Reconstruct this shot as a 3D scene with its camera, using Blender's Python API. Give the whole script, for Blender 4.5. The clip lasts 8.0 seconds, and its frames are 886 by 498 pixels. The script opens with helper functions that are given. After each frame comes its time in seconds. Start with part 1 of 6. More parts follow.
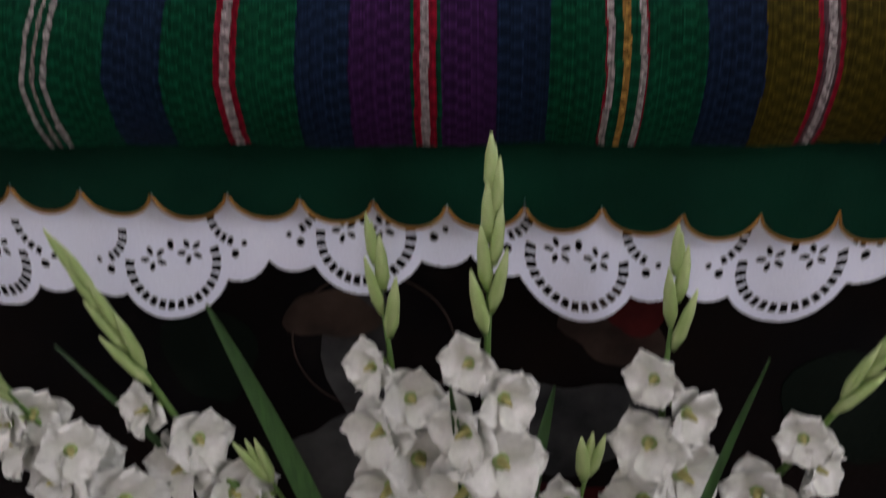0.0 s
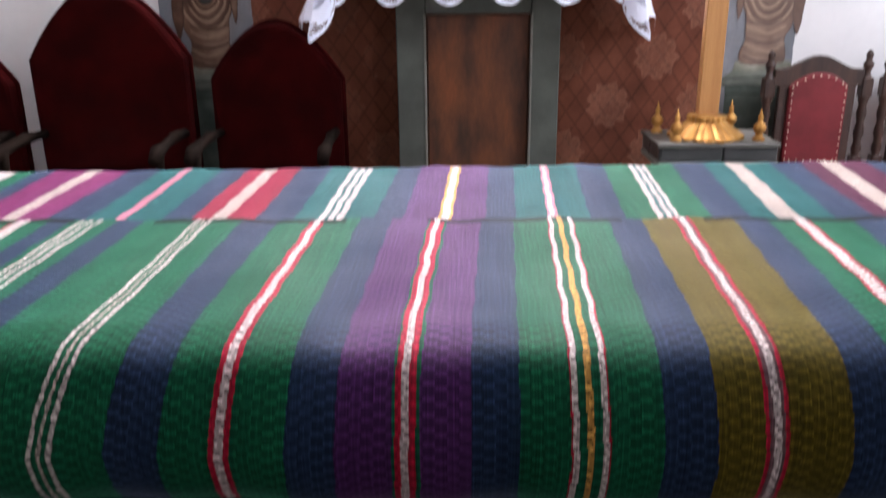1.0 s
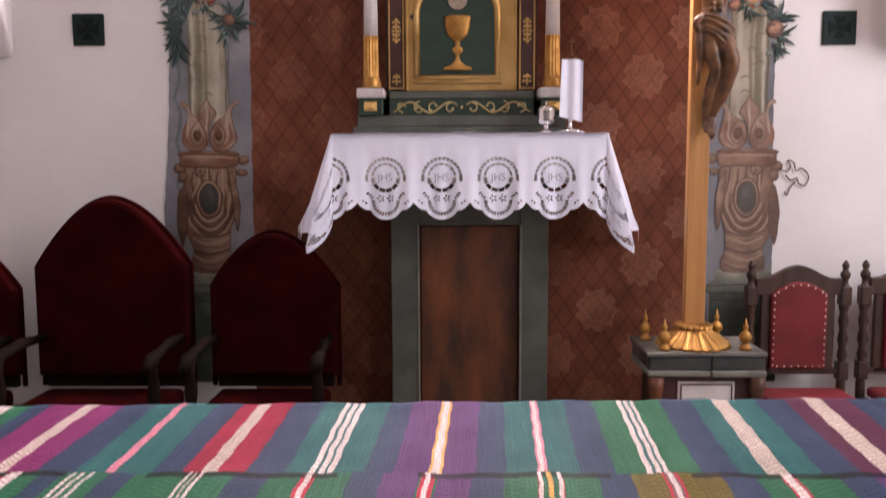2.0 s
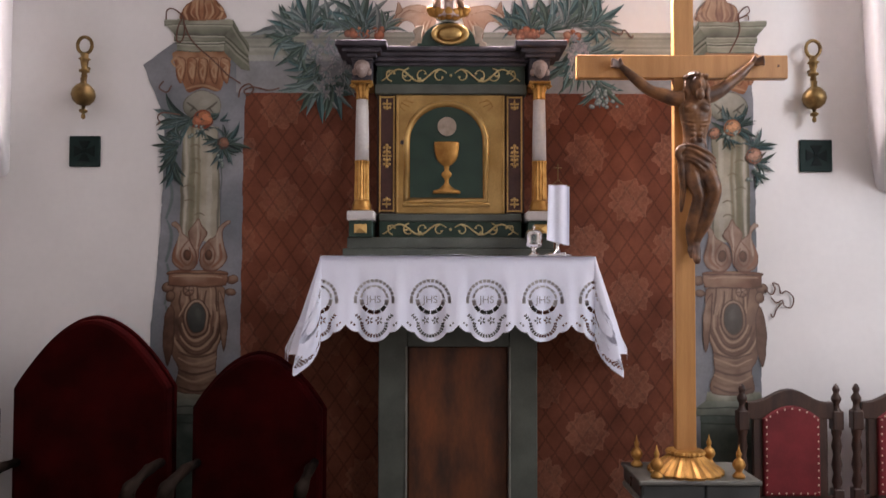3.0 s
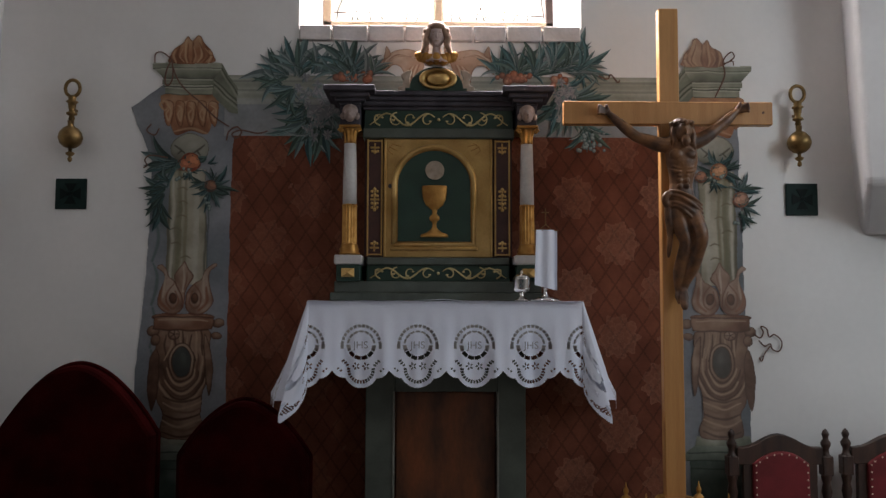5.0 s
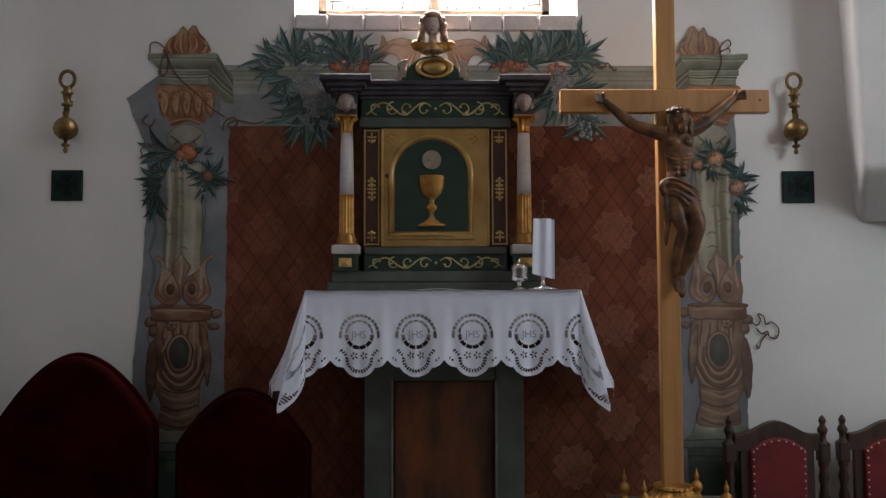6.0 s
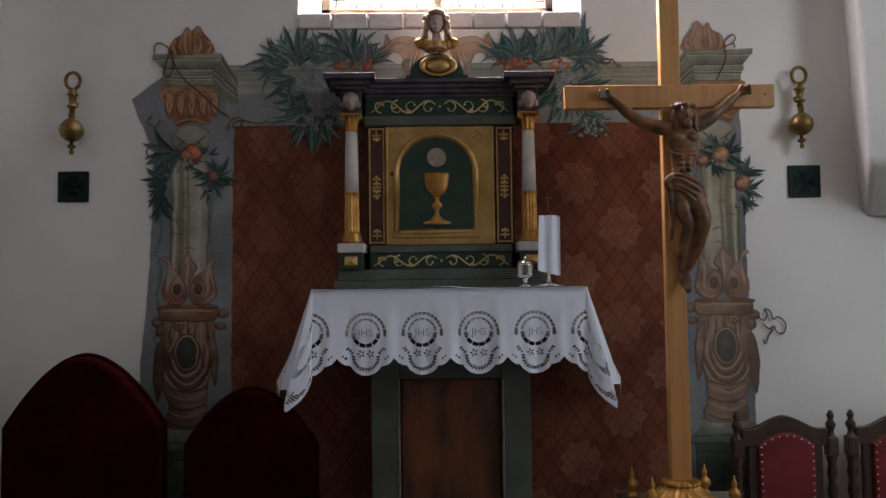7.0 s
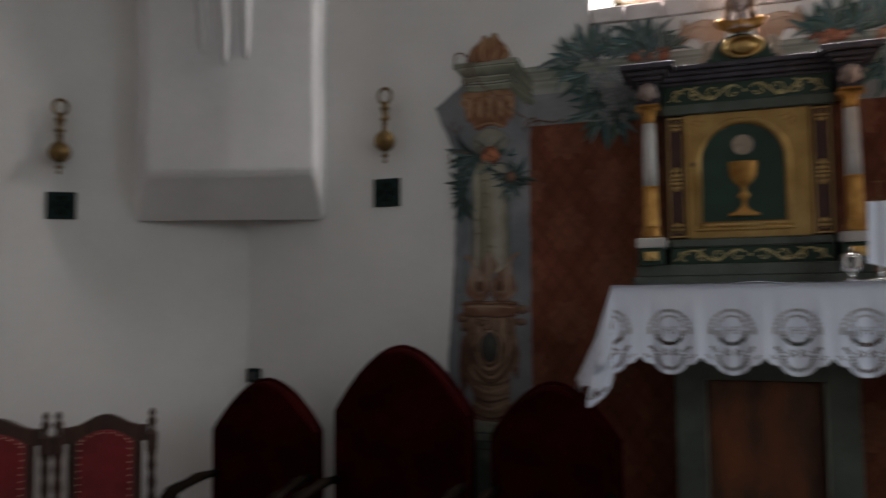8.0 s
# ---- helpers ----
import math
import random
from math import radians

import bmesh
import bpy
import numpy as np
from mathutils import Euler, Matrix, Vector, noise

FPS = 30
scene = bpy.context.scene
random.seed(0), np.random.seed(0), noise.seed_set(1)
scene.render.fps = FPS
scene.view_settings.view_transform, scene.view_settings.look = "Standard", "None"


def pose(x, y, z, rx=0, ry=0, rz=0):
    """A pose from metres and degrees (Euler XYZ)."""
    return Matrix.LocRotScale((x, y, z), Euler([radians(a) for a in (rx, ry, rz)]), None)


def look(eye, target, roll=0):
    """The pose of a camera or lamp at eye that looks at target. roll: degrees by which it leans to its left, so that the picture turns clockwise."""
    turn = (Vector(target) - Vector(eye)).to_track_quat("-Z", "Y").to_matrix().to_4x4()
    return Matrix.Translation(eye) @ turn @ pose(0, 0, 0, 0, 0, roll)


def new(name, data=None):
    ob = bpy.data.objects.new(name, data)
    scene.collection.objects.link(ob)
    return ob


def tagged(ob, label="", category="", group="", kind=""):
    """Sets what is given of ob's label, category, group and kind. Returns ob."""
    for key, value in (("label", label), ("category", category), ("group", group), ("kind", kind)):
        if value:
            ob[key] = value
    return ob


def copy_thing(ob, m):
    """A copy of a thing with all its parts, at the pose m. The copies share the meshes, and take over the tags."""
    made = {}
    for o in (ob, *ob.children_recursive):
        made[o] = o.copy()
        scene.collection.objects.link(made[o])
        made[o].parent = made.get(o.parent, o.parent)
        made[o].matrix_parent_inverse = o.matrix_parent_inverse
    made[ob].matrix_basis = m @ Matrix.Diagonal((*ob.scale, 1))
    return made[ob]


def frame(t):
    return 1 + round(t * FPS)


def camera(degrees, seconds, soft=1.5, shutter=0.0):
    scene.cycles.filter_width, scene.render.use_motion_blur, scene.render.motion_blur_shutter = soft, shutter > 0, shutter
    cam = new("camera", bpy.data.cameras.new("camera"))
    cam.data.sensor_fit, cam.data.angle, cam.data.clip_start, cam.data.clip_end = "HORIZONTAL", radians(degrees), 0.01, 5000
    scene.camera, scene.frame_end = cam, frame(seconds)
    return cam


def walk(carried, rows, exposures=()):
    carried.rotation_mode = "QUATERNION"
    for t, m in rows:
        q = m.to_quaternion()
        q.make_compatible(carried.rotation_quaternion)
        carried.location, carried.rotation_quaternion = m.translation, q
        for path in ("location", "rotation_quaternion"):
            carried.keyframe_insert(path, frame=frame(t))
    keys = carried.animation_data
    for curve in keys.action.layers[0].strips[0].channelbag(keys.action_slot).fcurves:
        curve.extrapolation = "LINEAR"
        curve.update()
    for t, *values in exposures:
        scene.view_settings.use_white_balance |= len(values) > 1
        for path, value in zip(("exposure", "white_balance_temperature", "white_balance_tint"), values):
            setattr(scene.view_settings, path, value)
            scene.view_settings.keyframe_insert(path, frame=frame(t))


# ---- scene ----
cam = camera(58.2, 8.0, soft=1.4, shutter=0.4)
PATH = [
    (0, (-0.034, -0.036, 1.041), (-0.107, 1.768, 0.179), -1.3),
    (0.5, (-0.025, 0.016, 1.262), (-0.085, 1.802, 0.363), -1.3),
    (1, (-0.019, 0.012, 1.331), (-0.065, 1.909, 0.699), -0.6),
    (1.5, (-0.013, 0.009, 1.399), (-0.055, 1.969, 1.007), -0.5),
    (2, (-0.015, -0.005, 1.463), (-0.042, 1.985, 1.266), -0.2),
    (2.2, (-0.013, -0.007, 1.481), (-0.038, 1.989, 1.352), -0.3),
    (3.5, (-0.022, 0.0, 1.581), (-0.001, 1.995, 1.714), 0.6),
    (4, (-0.009, 0.005, 1.614), (0.017, 1.998, 1.774), 0.7),
    (5.5, (-0.006, 0.002, 1.617), (0.024, 1.998, 1.739), -0.1),
    (6, (-0.01, 0.004, 1.607), (0.026, 2.0, 1.722), -0.2),
    (6.5, (-0.007, 0.004, 1.609), (0.03, 2.001, 1.719), -0.5),
    (7, (-0.01, 0.002, 1.604), (0.012, 1.999, 1.715), -0.7),
    (7.5, (-0.098, 0.001, 1.596), (-0.246, 1.993, 1.711), -1.0),
    (8, (-0.103, 0.003, 1.574), (-0.761, 1.887, 1.7), -0.6),
]
walk(cam, [(t, look(eye, target, roll)) for t, eye, target, roll in PATH],
     exposures=[(0.0, 1.05, 6350, 20), (0.5, 1.52, 6250, 16), (1.0, 1.2, 6350, 22), (1.5, 0.74, 6950, 30), (2.0, 0.7, 7250, 34), (2.8, 0.45, 6950, 26), (3.5, 0.24, 6800, 20), (4.0, -0.42, 6550, 13), (5.5, -0.74, 6550, 12), (7.0, -0.78, 6600, 12), (7.5, -0.84, 6600, 11), (8.0, -0.92, 6600, 10)])

# ---- world and lights ----
world = bpy.data.worlds.new("sky")
scene.world = world
world.use_nodes = True
wn = world.node_tree.nodes
sky = wn.new("ShaderNodeTexSky")
sky.sky_type, sky.sun_disc = "NISHITA", False
sky.sun_elevation, sky.sun_rotation = radians(38), radians(20)
world.node_tree.links.new(sky.outputs[0], wn["Background"].inputs[0])
wn["Background"].inputs[1].default_value = 0.1


def area_lamp(name, m, sx, sy, power, colour):
    lamp = bpy.data.lights.new(name, "AREA")
    lamp.shape, lamp.size, lamp.size_y, lamp.energy, lamp.color = "RECTANGLE", sx, sy, power, colour
    ob = new(name, lamp)
    ob.matrix_world = m
    return ob


area_lamp("east_window_light", look((0.03, 4.30, 3.75), (0.03, 2.6, 2.4)), 1.1, 1.1, 600, (1.0, 0.96, 0.95))
area_lamp("north_window_light", look((-4.05, 1.5, 3.4), (0.0, 2.6, 1.4)), 1.0, 1.8, 1, (0.92, 0.96, 1.0))
area_lamp("south_window_light", look((4.05, 1.5, 3.4), (2.7, 4.0, 1.7)), 1.0, 1.8, 70, (0.82, 0.94, 1.0))

# unseen fill lamps behind the camera, added to brighten the altar front and flowers
area_lamp("nave_fill_light", look((-4.05, -2.2, 3.4), (0.6, 0.6, 0.6)), 1.0, 1.8, 2, (0.94, 0.97, 1.0))
area_lamp("south_nave_fill_light", look((4.05, -2.2, 3.4), (0.4, 0.6, 0.5)), 1.0, 1.8, 21, (0.94, 0.97, 1.0))

# ---- mesh helpers ----
def part(name, data, material, parent=None, label="", smooth=False):
    """One mesh object from a bmesh or a mesh, under a thing or a part."""
    if isinstance(data, bmesh.types.BMesh):
        me = bpy.data.meshes.new(name)
        data.to_mesh(me)
        data.free()
    else:
        me = data
    if material and not me.materials:
        me.materials.append(material)
    if smooth:
        me.polygons.foreach_set("use_smooth", [True] * len(me.polygons))
    ob = new(name, me)
    if parent:
        ob.parent = parent
    if label:
        ob["label"] = label
    return ob


def thing(name, label, category, at=(0, 0, 0), rz=0.0, group="", kind=""):
    ob = new(name)
    ob.matrix_world = pose(*at, 0, 0, rz)
    return tagged(ob, label, category, group, kind)


def box(x0, x1, y0, y1, z0, z1, bevel=0.0, bm=None, seg=1):
    own = bmesh.new()
    bmesh.ops.create_cube(own, size=1)
    for v in own.verts:
        v.co = ((x0 + x1) / 2 + v.co.x * (x1 - x0), (y0 + y1) / 2 + v.co.y * (y1 - y0), (z0 + z1) / 2 + v.co.z * (z1 - z0))
    if bevel:
        bmesh.ops.bevel(own, geom=own.edges[:], offset=bevel, segments=seg, affect="EDGES", profile=0.5)
    if bm is None:
        return own
    return merge(bm, own)


def merge(bm, own):
    me = bpy.data.meshes.new("tmp")
    own.to_mesh(me)
    own.free()
    bm.from_mesh(me)
    bpy.data.meshes.remove(me)
    return bm


def lathe(profile, seg=20, at=(0, 0, 0), bm=None, axis="z", flute=0.0, flutes=12):
    """Turn a profile of (radius, height) round the z axis."""
    bm = bm or bmesh.new()
    rings = []
    for r, z in profile:
        ring = []
        for k in range(seg):
            a = 2 * math.pi * k / seg
            q = r * (1 - flute * (0.5 + 0.5 * math.cos(flutes * a)))
            p = (q * math.cos(a), q * math.sin(a), z) if axis == "z" else (q * math.cos(a), z, q * math.sin(a))
            ring.append(bm.verts.new((p[0] + at[0], p[1] + at[1], p[2] + at[2])))
        rings.append(ring)
    for a, b in zip(rings, rings[1:]):
        for k in range(seg):
            bm.faces.new((a[k], a[(k + 1) % seg], b[(k + 1) % seg], b[k]))
    bm.faces.new(rings[0][::-1])
    bm.faces.new(rings[-1])
    bmesh.ops.recalc_face_normals(bm, faces=bm.faces)
    return bm


def tube(points, radius, seg=8, bm=None, squash=1.0):
    """A round rod along a line of points; radius is a number or one per point."""
    bm = bm or bmesh.new()
    pts = [Vector(p) for p in points]
    rad = radius if isinstance(radius, (list, tuple)) else [radius] * len(pts)
    rings = []
    for i, p in enumerate(pts):
        d = (pts[min(i + 1, len(pts) - 1)] - pts[max(i - 1, 0)]).normalized()
        side = d.cross(Vector((0, 1, 0)))
        side = side.normalized() if side.length > 0.05 else d.cross(Vector((1, 0, 0))).normalized()
        up = side.cross(d).normalized()
        rings.append([bm.verts.new(p + rad[i] * (math.cos(2 * math.pi * k / seg) * side + squash * math.sin(2 * math.pi * k / seg) * up)) for k in range(seg)])
    for a, b in zip(rings, rings[1:]):
        for k in range(seg):
            bm.faces.new((a[k], a[(k + 1) % seg], b[(k + 1) % seg], b[k]))
    bm.faces.new(rings[0][::-1])
    bm.faces.new(rings[-1])
    bmesh.ops.recalc_face_normals(bm, faces=bm.faces)
    return bm


def plate(outline, y0, y1, bm=None, bevel=0.0):
    """A flat board with an outline in x and z, from depth y0 (front) to y1."""
    own = bmesh.new()
    front = [own.verts.new((x, y0, z)) for x, z in outline]
    f = own.faces.new(front)
    got = bmesh.ops.extrude_face_region(own, geom=[f])
    for v in got["geom"]:
        if isinstance(v, bmesh.types.BMVert):
            v.co.y = y1
    bmesh.ops.recalc_face_normals(own, faces=own.faces)
    if bevel:
        bmesh.ops.bevel(own, geom=[e for e in own.edges if abs(e.verts[0].co.y - y0) < 1e-6 and abs(e.verts[1].co.y - y0) < 1e-6], offset=bevel, segments=2, affect="EDGES", profile=0.5)
    return merge(bm, own) if bm is not None else own


def ball(c, r, sx=1.0, sy=1.0, sz=1.0, bm=None, u=14, v=10):
    bm = bm or bmesh.new()
    got = bmesh.ops.create_uvsphere(bm, u_segments=u, v_segments=v, radius=r)
    for w in got["verts"]:
        w.co = (c[0] + w.co.x * sx, c[1] + w.co.y * sy, c[2] + w.co.z * sz)
    return bm


def sheet(name, pos, keep=None, colour=None):
    """A mesh from a grid of places (n, m, 3); keep and colour are per cell."""
    n, m = pos.shape[:2]
    index = np.arange(n * m).reshape(n, m)
    quads = np.stack([index[:-1, :-1], index[1:, :-1], index[1:, 1:], index[:-1, 1:]], -1)
    mask = np.ones((n - 1, m - 1), bool) if keep is None else keep
    faces = quads[mask]
    used, inverse = np.unique(faces.ravel(), return_inverse=True)
    me = bpy.data.meshes.new(name)
    me.from_pydata(pos.reshape(-1, 3)[used].tolist(), [], inverse.reshape(-1, 4).tolist())
    if colour is not None:
        c = np.ones((len(faces), 4, 4), np.float32)
        c[:, :, :3] = colour[mask][:, None, :]
        layer = me.color_attributes.new("tint", "FLOAT_COLOR", "CORNER")
        layer.data.foreach_set("color", c.ravel())
    me.polygons.foreach_set("use_smooth", [True] * len(me.polygons))
    return me


# ---- materials ----
def surface(name, c1, c2=None, rough=0.6, metal=0.0, scale=8.0, fine=90.0, bump=0.15, spread=(0.35, 0.65), stretch=(1, 1, 1), tint="", spec=0.5, sheen=0.0, depth=0.004, rough_var=0.12, grain_var=0.14):
    """A painted, wooden, metal or woven surface with variation at two scales and fine relief."""
    mt = bpy.data.materials.new(name)
    mt.use_nodes = True
    nt = mt.node_tree
    nodes, links = nt.nodes, nt.links
    bsdf = nodes["Principled BSDF"]
    co = nodes.new("ShaderNodeTexCoord")
    mp = nodes.new("ShaderNodeMapping")
    mp.inputs["Scale"].default_value = stretch
    links.new(co.outputs["Object"], mp.inputs[0])
    big, small = nodes.new("ShaderNodeTexNoise"), nodes.new("ShaderNodeTexNoise")
    for node, sc, det in ((big, scale, 5), (small, fine, 3)):
        node.inputs["Scale"].default_value, node.inputs["Detail"].default_value = sc, det
        links.new(mp.outputs[0], node.inputs["Vector"])
    ramp = nodes.new("ShaderNodeMapRange")
    ramp.inputs[1].default_value, ramp.inputs[2].default_value = spread
    links.new(big.outputs[0], ramp.inputs[0])
    mix = nodes.new("ShaderNodeMix")
    mix.data_type = "RGBA"
    links.new(ramp.outputs[0], mix.inputs[0])
    c2 = c2 or tuple(v * 0.82 for v in c1)
    mix.inputs[6].default_value, mix.inputs[7].default_value = (*c1, 1), (*c2, 1)
    grain = nodes.new("ShaderNodeMapRange")
    grain.inputs[3].default_value, grain.inputs[4].default_value = 1 - grain_var, 1 + grain_var
    links.new(small.outputs[0], grain.inputs[0])
    mul = nodes.new("ShaderNodeMix")
    mul.data_type, mul.blend_type = "RGBA", "MULTIPLY"
    mul.inputs[0].default_value = 1.0
    links.new(mix.outputs[2], mul.inputs[6])
    links.new(grain.outputs[0], mul.inputs[7])
    last = mul.outputs[2]
    if tint:
        at = nodes.new("ShaderNodeAttribute")
        at.attribute_name = tint
        both = nodes.new("ShaderNodeMix")
        both.data_type, both.blend_type = "RGBA", "MULTIPLY"
        both.inputs[0].default_value = 1.0
        links.new(last, both.inputs[6])
        links.new(at.outputs["Color"], both.inputs[7])
        last = both.outputs[2]
    links.new(last, bsdf.inputs["Base Color"])
    rv = nodes.new("ShaderNodeMapRange")
    rv.inputs[3].default_value, rv.inputs[4].default_value = max(0.03, rough - rough_var), min(1.0, rough + rough_var)
    links.new(big.outputs[0], rv.inputs[0])
    links.new(rv.outputs[0], bsdf.inputs["Roughness"])
    bsdf.inputs["Metallic"].default_value = metal
    bsdf.inputs["Specular IOR Level"].default_value = spec
    bsdf.inputs["Sheen Weight"].default_value = sheen
    if bump:
        bp = nodes.new("ShaderNodeBump")
        bp.inputs["Strength"].default_value, bp.inputs["Distance"].default_value = bump, depth
        links.new(small.outputs[0], bp.inputs["Height"])
        links.new(bp.outputs[0], bsdf.inputs["Normal"])
    return mt


plaster = surface("white_plaster", (0.74, 0.73, 0.72), (0.66, 0.65, 0.64), 0.85, scale=1.3, fine=28, bump=0.1, spec=0.2, grain_var=0.035)
plaster_vault = surface("vault_plaster", (0.72, 0.71, 0.71), (0.62, 0.61, 0.62), 0.85, scale=1.6, fine=25, bump=0.15, spec=0.2, grain_var=0.04)
stone_floor = surface("floor_stone", (0.13, 0.12, 0.105), (0.085, 0.078, 0.07), 0.5, scale=3)
brick_white = surface("painted_brick", (0.72, 0.67, 0.66), (0.6, 0.55, 0.53), 0.8, scale=10, fine=60, bump=0.4)
green_wood = surface("dark_green_paint", (0.008, 0.03, 0.02), (0.013, 0.04, 0.026), 0.5, scale=12, fine=120)
grey_green = surface("grey_green_paint", (0.078, 0.092, 0.076), (0.055, 0.064, 0.053), 0.6, scale=7, fine=90)
slate_wood = surface("slate_grey_paint", (0.085, 0.078, 0.09), (0.055, 0.05, 0.06), 0.8, scale=12, fine=100, spec=0.15)
gold = surface("gilding", (0.5, 0.27, 0.075), (0.32, 0.15, 0.035), 0.46, metal=0.75, scale=18, fine=140, bump=0.12)
gold_flat = surface("pale_gold_leaf", (0.62, 0.42, 0.17), (0.42, 0.26, 0.09), 0.36, metal=0.85, scale=6, fine=120, bump=0.1)
brass = surface("aged_brass", (0.22, 0.14, 0.055), (0.12, 0.075, 0.03), 0.45, metal=0.9, scale=20, fine=120)
silver = surface("silver", (0.72, 0.71, 0.7), (0.6, 0.58, 0.56), 0.18, metal=1.0, scale=20, bump=0.03)
brown_paint = surface("brown_panel_paint", (0.055, 0.017, 0.012), (0.035, 0.011, 0.009), 0.55, scale=14)
white_paint = surface("white_column_paint", (0.6, 0.58, 0.56), (0.48, 0.45, 0.43), 0.5, scale=12)
door_wood = surface("door_wood", (0.17, 0.05, 0.015), (0.035, 0.014, 0.006), 0.5, scale=5, fine=60, stretch=(1.6, 1, 0.6), spread=(0.32, 0.66), grain_var=0.3)
chair_wood = surface("dark_oak", (0.05, 0.022, 0.013), (0.026, 0.012, 0.008), 0.5, scale=9, fine=80, stretch=(3, 3, 0.6))
cross_wood = surface("light_pine", (0.5, 0.25, 0.085), (0.4, 0.18, 0.055), 0.42, scale=5, fine=70, stretch=(6, 6, 0.35), spread=(0.3, 0.7))
carved_wood = surface("carved_limewood", (0.2, 0.085, 0.03), (0.055, 0.022, 0.009), 0.45, scale=16, fine=90, bump=0.2)
velvet = surface("red_velvet", (0.027, 0.0014, 0.0014), (0.013, 0.0009, 0.0009), 0.95, scale=7, fine=200, spec=0.03)
red_leather = surface("red_upholstery", (0.17, 0.007, 0.012), (0.12, 0.005, 0.008), 0.7, scale=9, fine=160)
linen = surface("white_linen", (0.84, 0.88, 1.0), (0.8, 0.84, 0.97), 0.8, scale=6, fine=500, bump=0.1, depth=0.001, sheen=0.1)
woven = surface("striped_weave", (1, 1, 1), (0.86, 0.86, 0.86), 0.72, scale=9, fine=420, bump=0.35, depth=0.0015, tint="tint", spec=0.035)
wt = woven.node_tree
nap = wt.nodes.new("ShaderNodeGamma")
nap.inputs[1].default_value = 0.4
for nd in wt.nodes:
    if nd.type == "ATTRIBUTE":
        wt.links.new(nd.outputs["Color"], nap.inputs[0])
wb = wt.nodes["Principled BSDF"]
wt.links.new(nap.outputs[0], wb.inputs["Sheen Tint"])
wb.inputs["Sheen Weight"].default_value, wb.inputs["Sheen Roughness"].default_value = 1.0, 0.25
green_cloth = surface("green_cloth", (0.002, 0.031, 0.0165), (0.0015, 0.022, 0.012), 0.9, scale=9, fine=300, spec=0.08)
stone_slab = surface("mensa_stone", (0.6, 0.58, 0.58), (0.5, 0.48, 0.48), 0.7, scale=6)
black_stone = surface("dark_stone", (0.03, 0.035, 0.035), (0.05, 0.055, 0.055), 0.3, scale=8)
grey_stone = surface("grey_stone", (0.13, 0.13, 0.115), (0.09, 0.09, 0.08), 0.5, scale=8)
dark_wall = surface("nave_plaster", (0.3, 0.28, 0.26), (0.22, 0.2, 0.18), 0.85, scale=1.5)

# ---- the room ----
WALL = 4.0
CORNER = 2.7
TURN = radians(36)


def structure(name, bm, material, label, category="wall"):
    return tagged(part(name, bm, material), label, category, kind="structure")


bm = box(-CORNER - 0.3, -0.69, WALL, WALL + 0.6, 0, 6.0)
box(0.755, CORNER + 0.3, WALL, WALL + 0.6, 0, 6.0, bm=bm)
box(-0.69, 0.755, WALL, WALL + 0.6, 0, 2.95, bm=bm)
box(-0.69, 0.755, WALL, WALL + 0.6, 4.9, 6.0, bm=bm)
structure("wall_east", bm, plaster, "white lime-plastered chancel wall with a window")
for side, nm in ((-1, "wall_north_east"), (1, "wall_south_east")):
    # the slanting walls of the apse
    length = 2.3
    dx, dy = side * math.cos(TURN), -math.sin(TURN)
    bm = bmesh.new()
    a = Vector((side * CORNER, WALL, 0))
    b = a + length * Vector((dx, dy, 0))
    out = 0.6 * Vector((side * math.sin(TURN), math.cos(TURN), 0))
    low = [bm.verts.new(p) for p in (a, b, b + out, a + out)]
    high = [bm.verts.new(p + Vector((0, 0, 6))) for p in (a, b, b + out, a + out)]
    for k in range(4):
        bm.faces.new((low[k], low[(k + 1) % 4], high[(k + 1) % 4], high[k]))
    bm.faces.new(low)
    bm.faces.new(high)
    bmesh.ops.recalc_face_normals(bm, faces=bm.faces)
    structure(nm, bm, plaster, "white plastered slanting apse wall")
    xw = b.x
    lo, hi = sorted((xw, xw + side * 0.6))
    bm = box(lo, hi, 2.05, b.y + 0.3, 0, 6)
    # unseen openings from y -2.75 to -1.65, added to go with the nave lamps
    box(lo, hi, -6, -2.75, 0, 6, bm=bm)
    box(lo, hi, -1.65, 0.95, 0, 6, bm=bm)
    box(lo, hi, -2.75, -1.65, 0, 2.4, bm=bm)
    box(lo, hi, -2.75, -1.65, 4.4, 6, bm=bm)
    box(lo, hi, 0.95, 2.05, 0, 2.4, bm=bm)
    box(lo, hi, 0.95, 2.05, 4.4, 6, bm=bm)
    structure("wall_north" if side < 0 else "wall_south", bm, plaster, "white plastered side wall with a tall window")
structure("wall_west", box(-5.2, 5.2, -6.4, -6, 0, 6), dark_wall, "plain plastered wall behind the camera")
structure("floor", box(-5.2, 5.2, -6.4, 4.6, -0.2, 0), stone_floor, "dark stone floor", "floor")
structure("ceiling", box(-5.2, 5.2, -6.4, 4.6, 6, 6.2), plaster_vault, "white plastered ceiling", "ceiling")

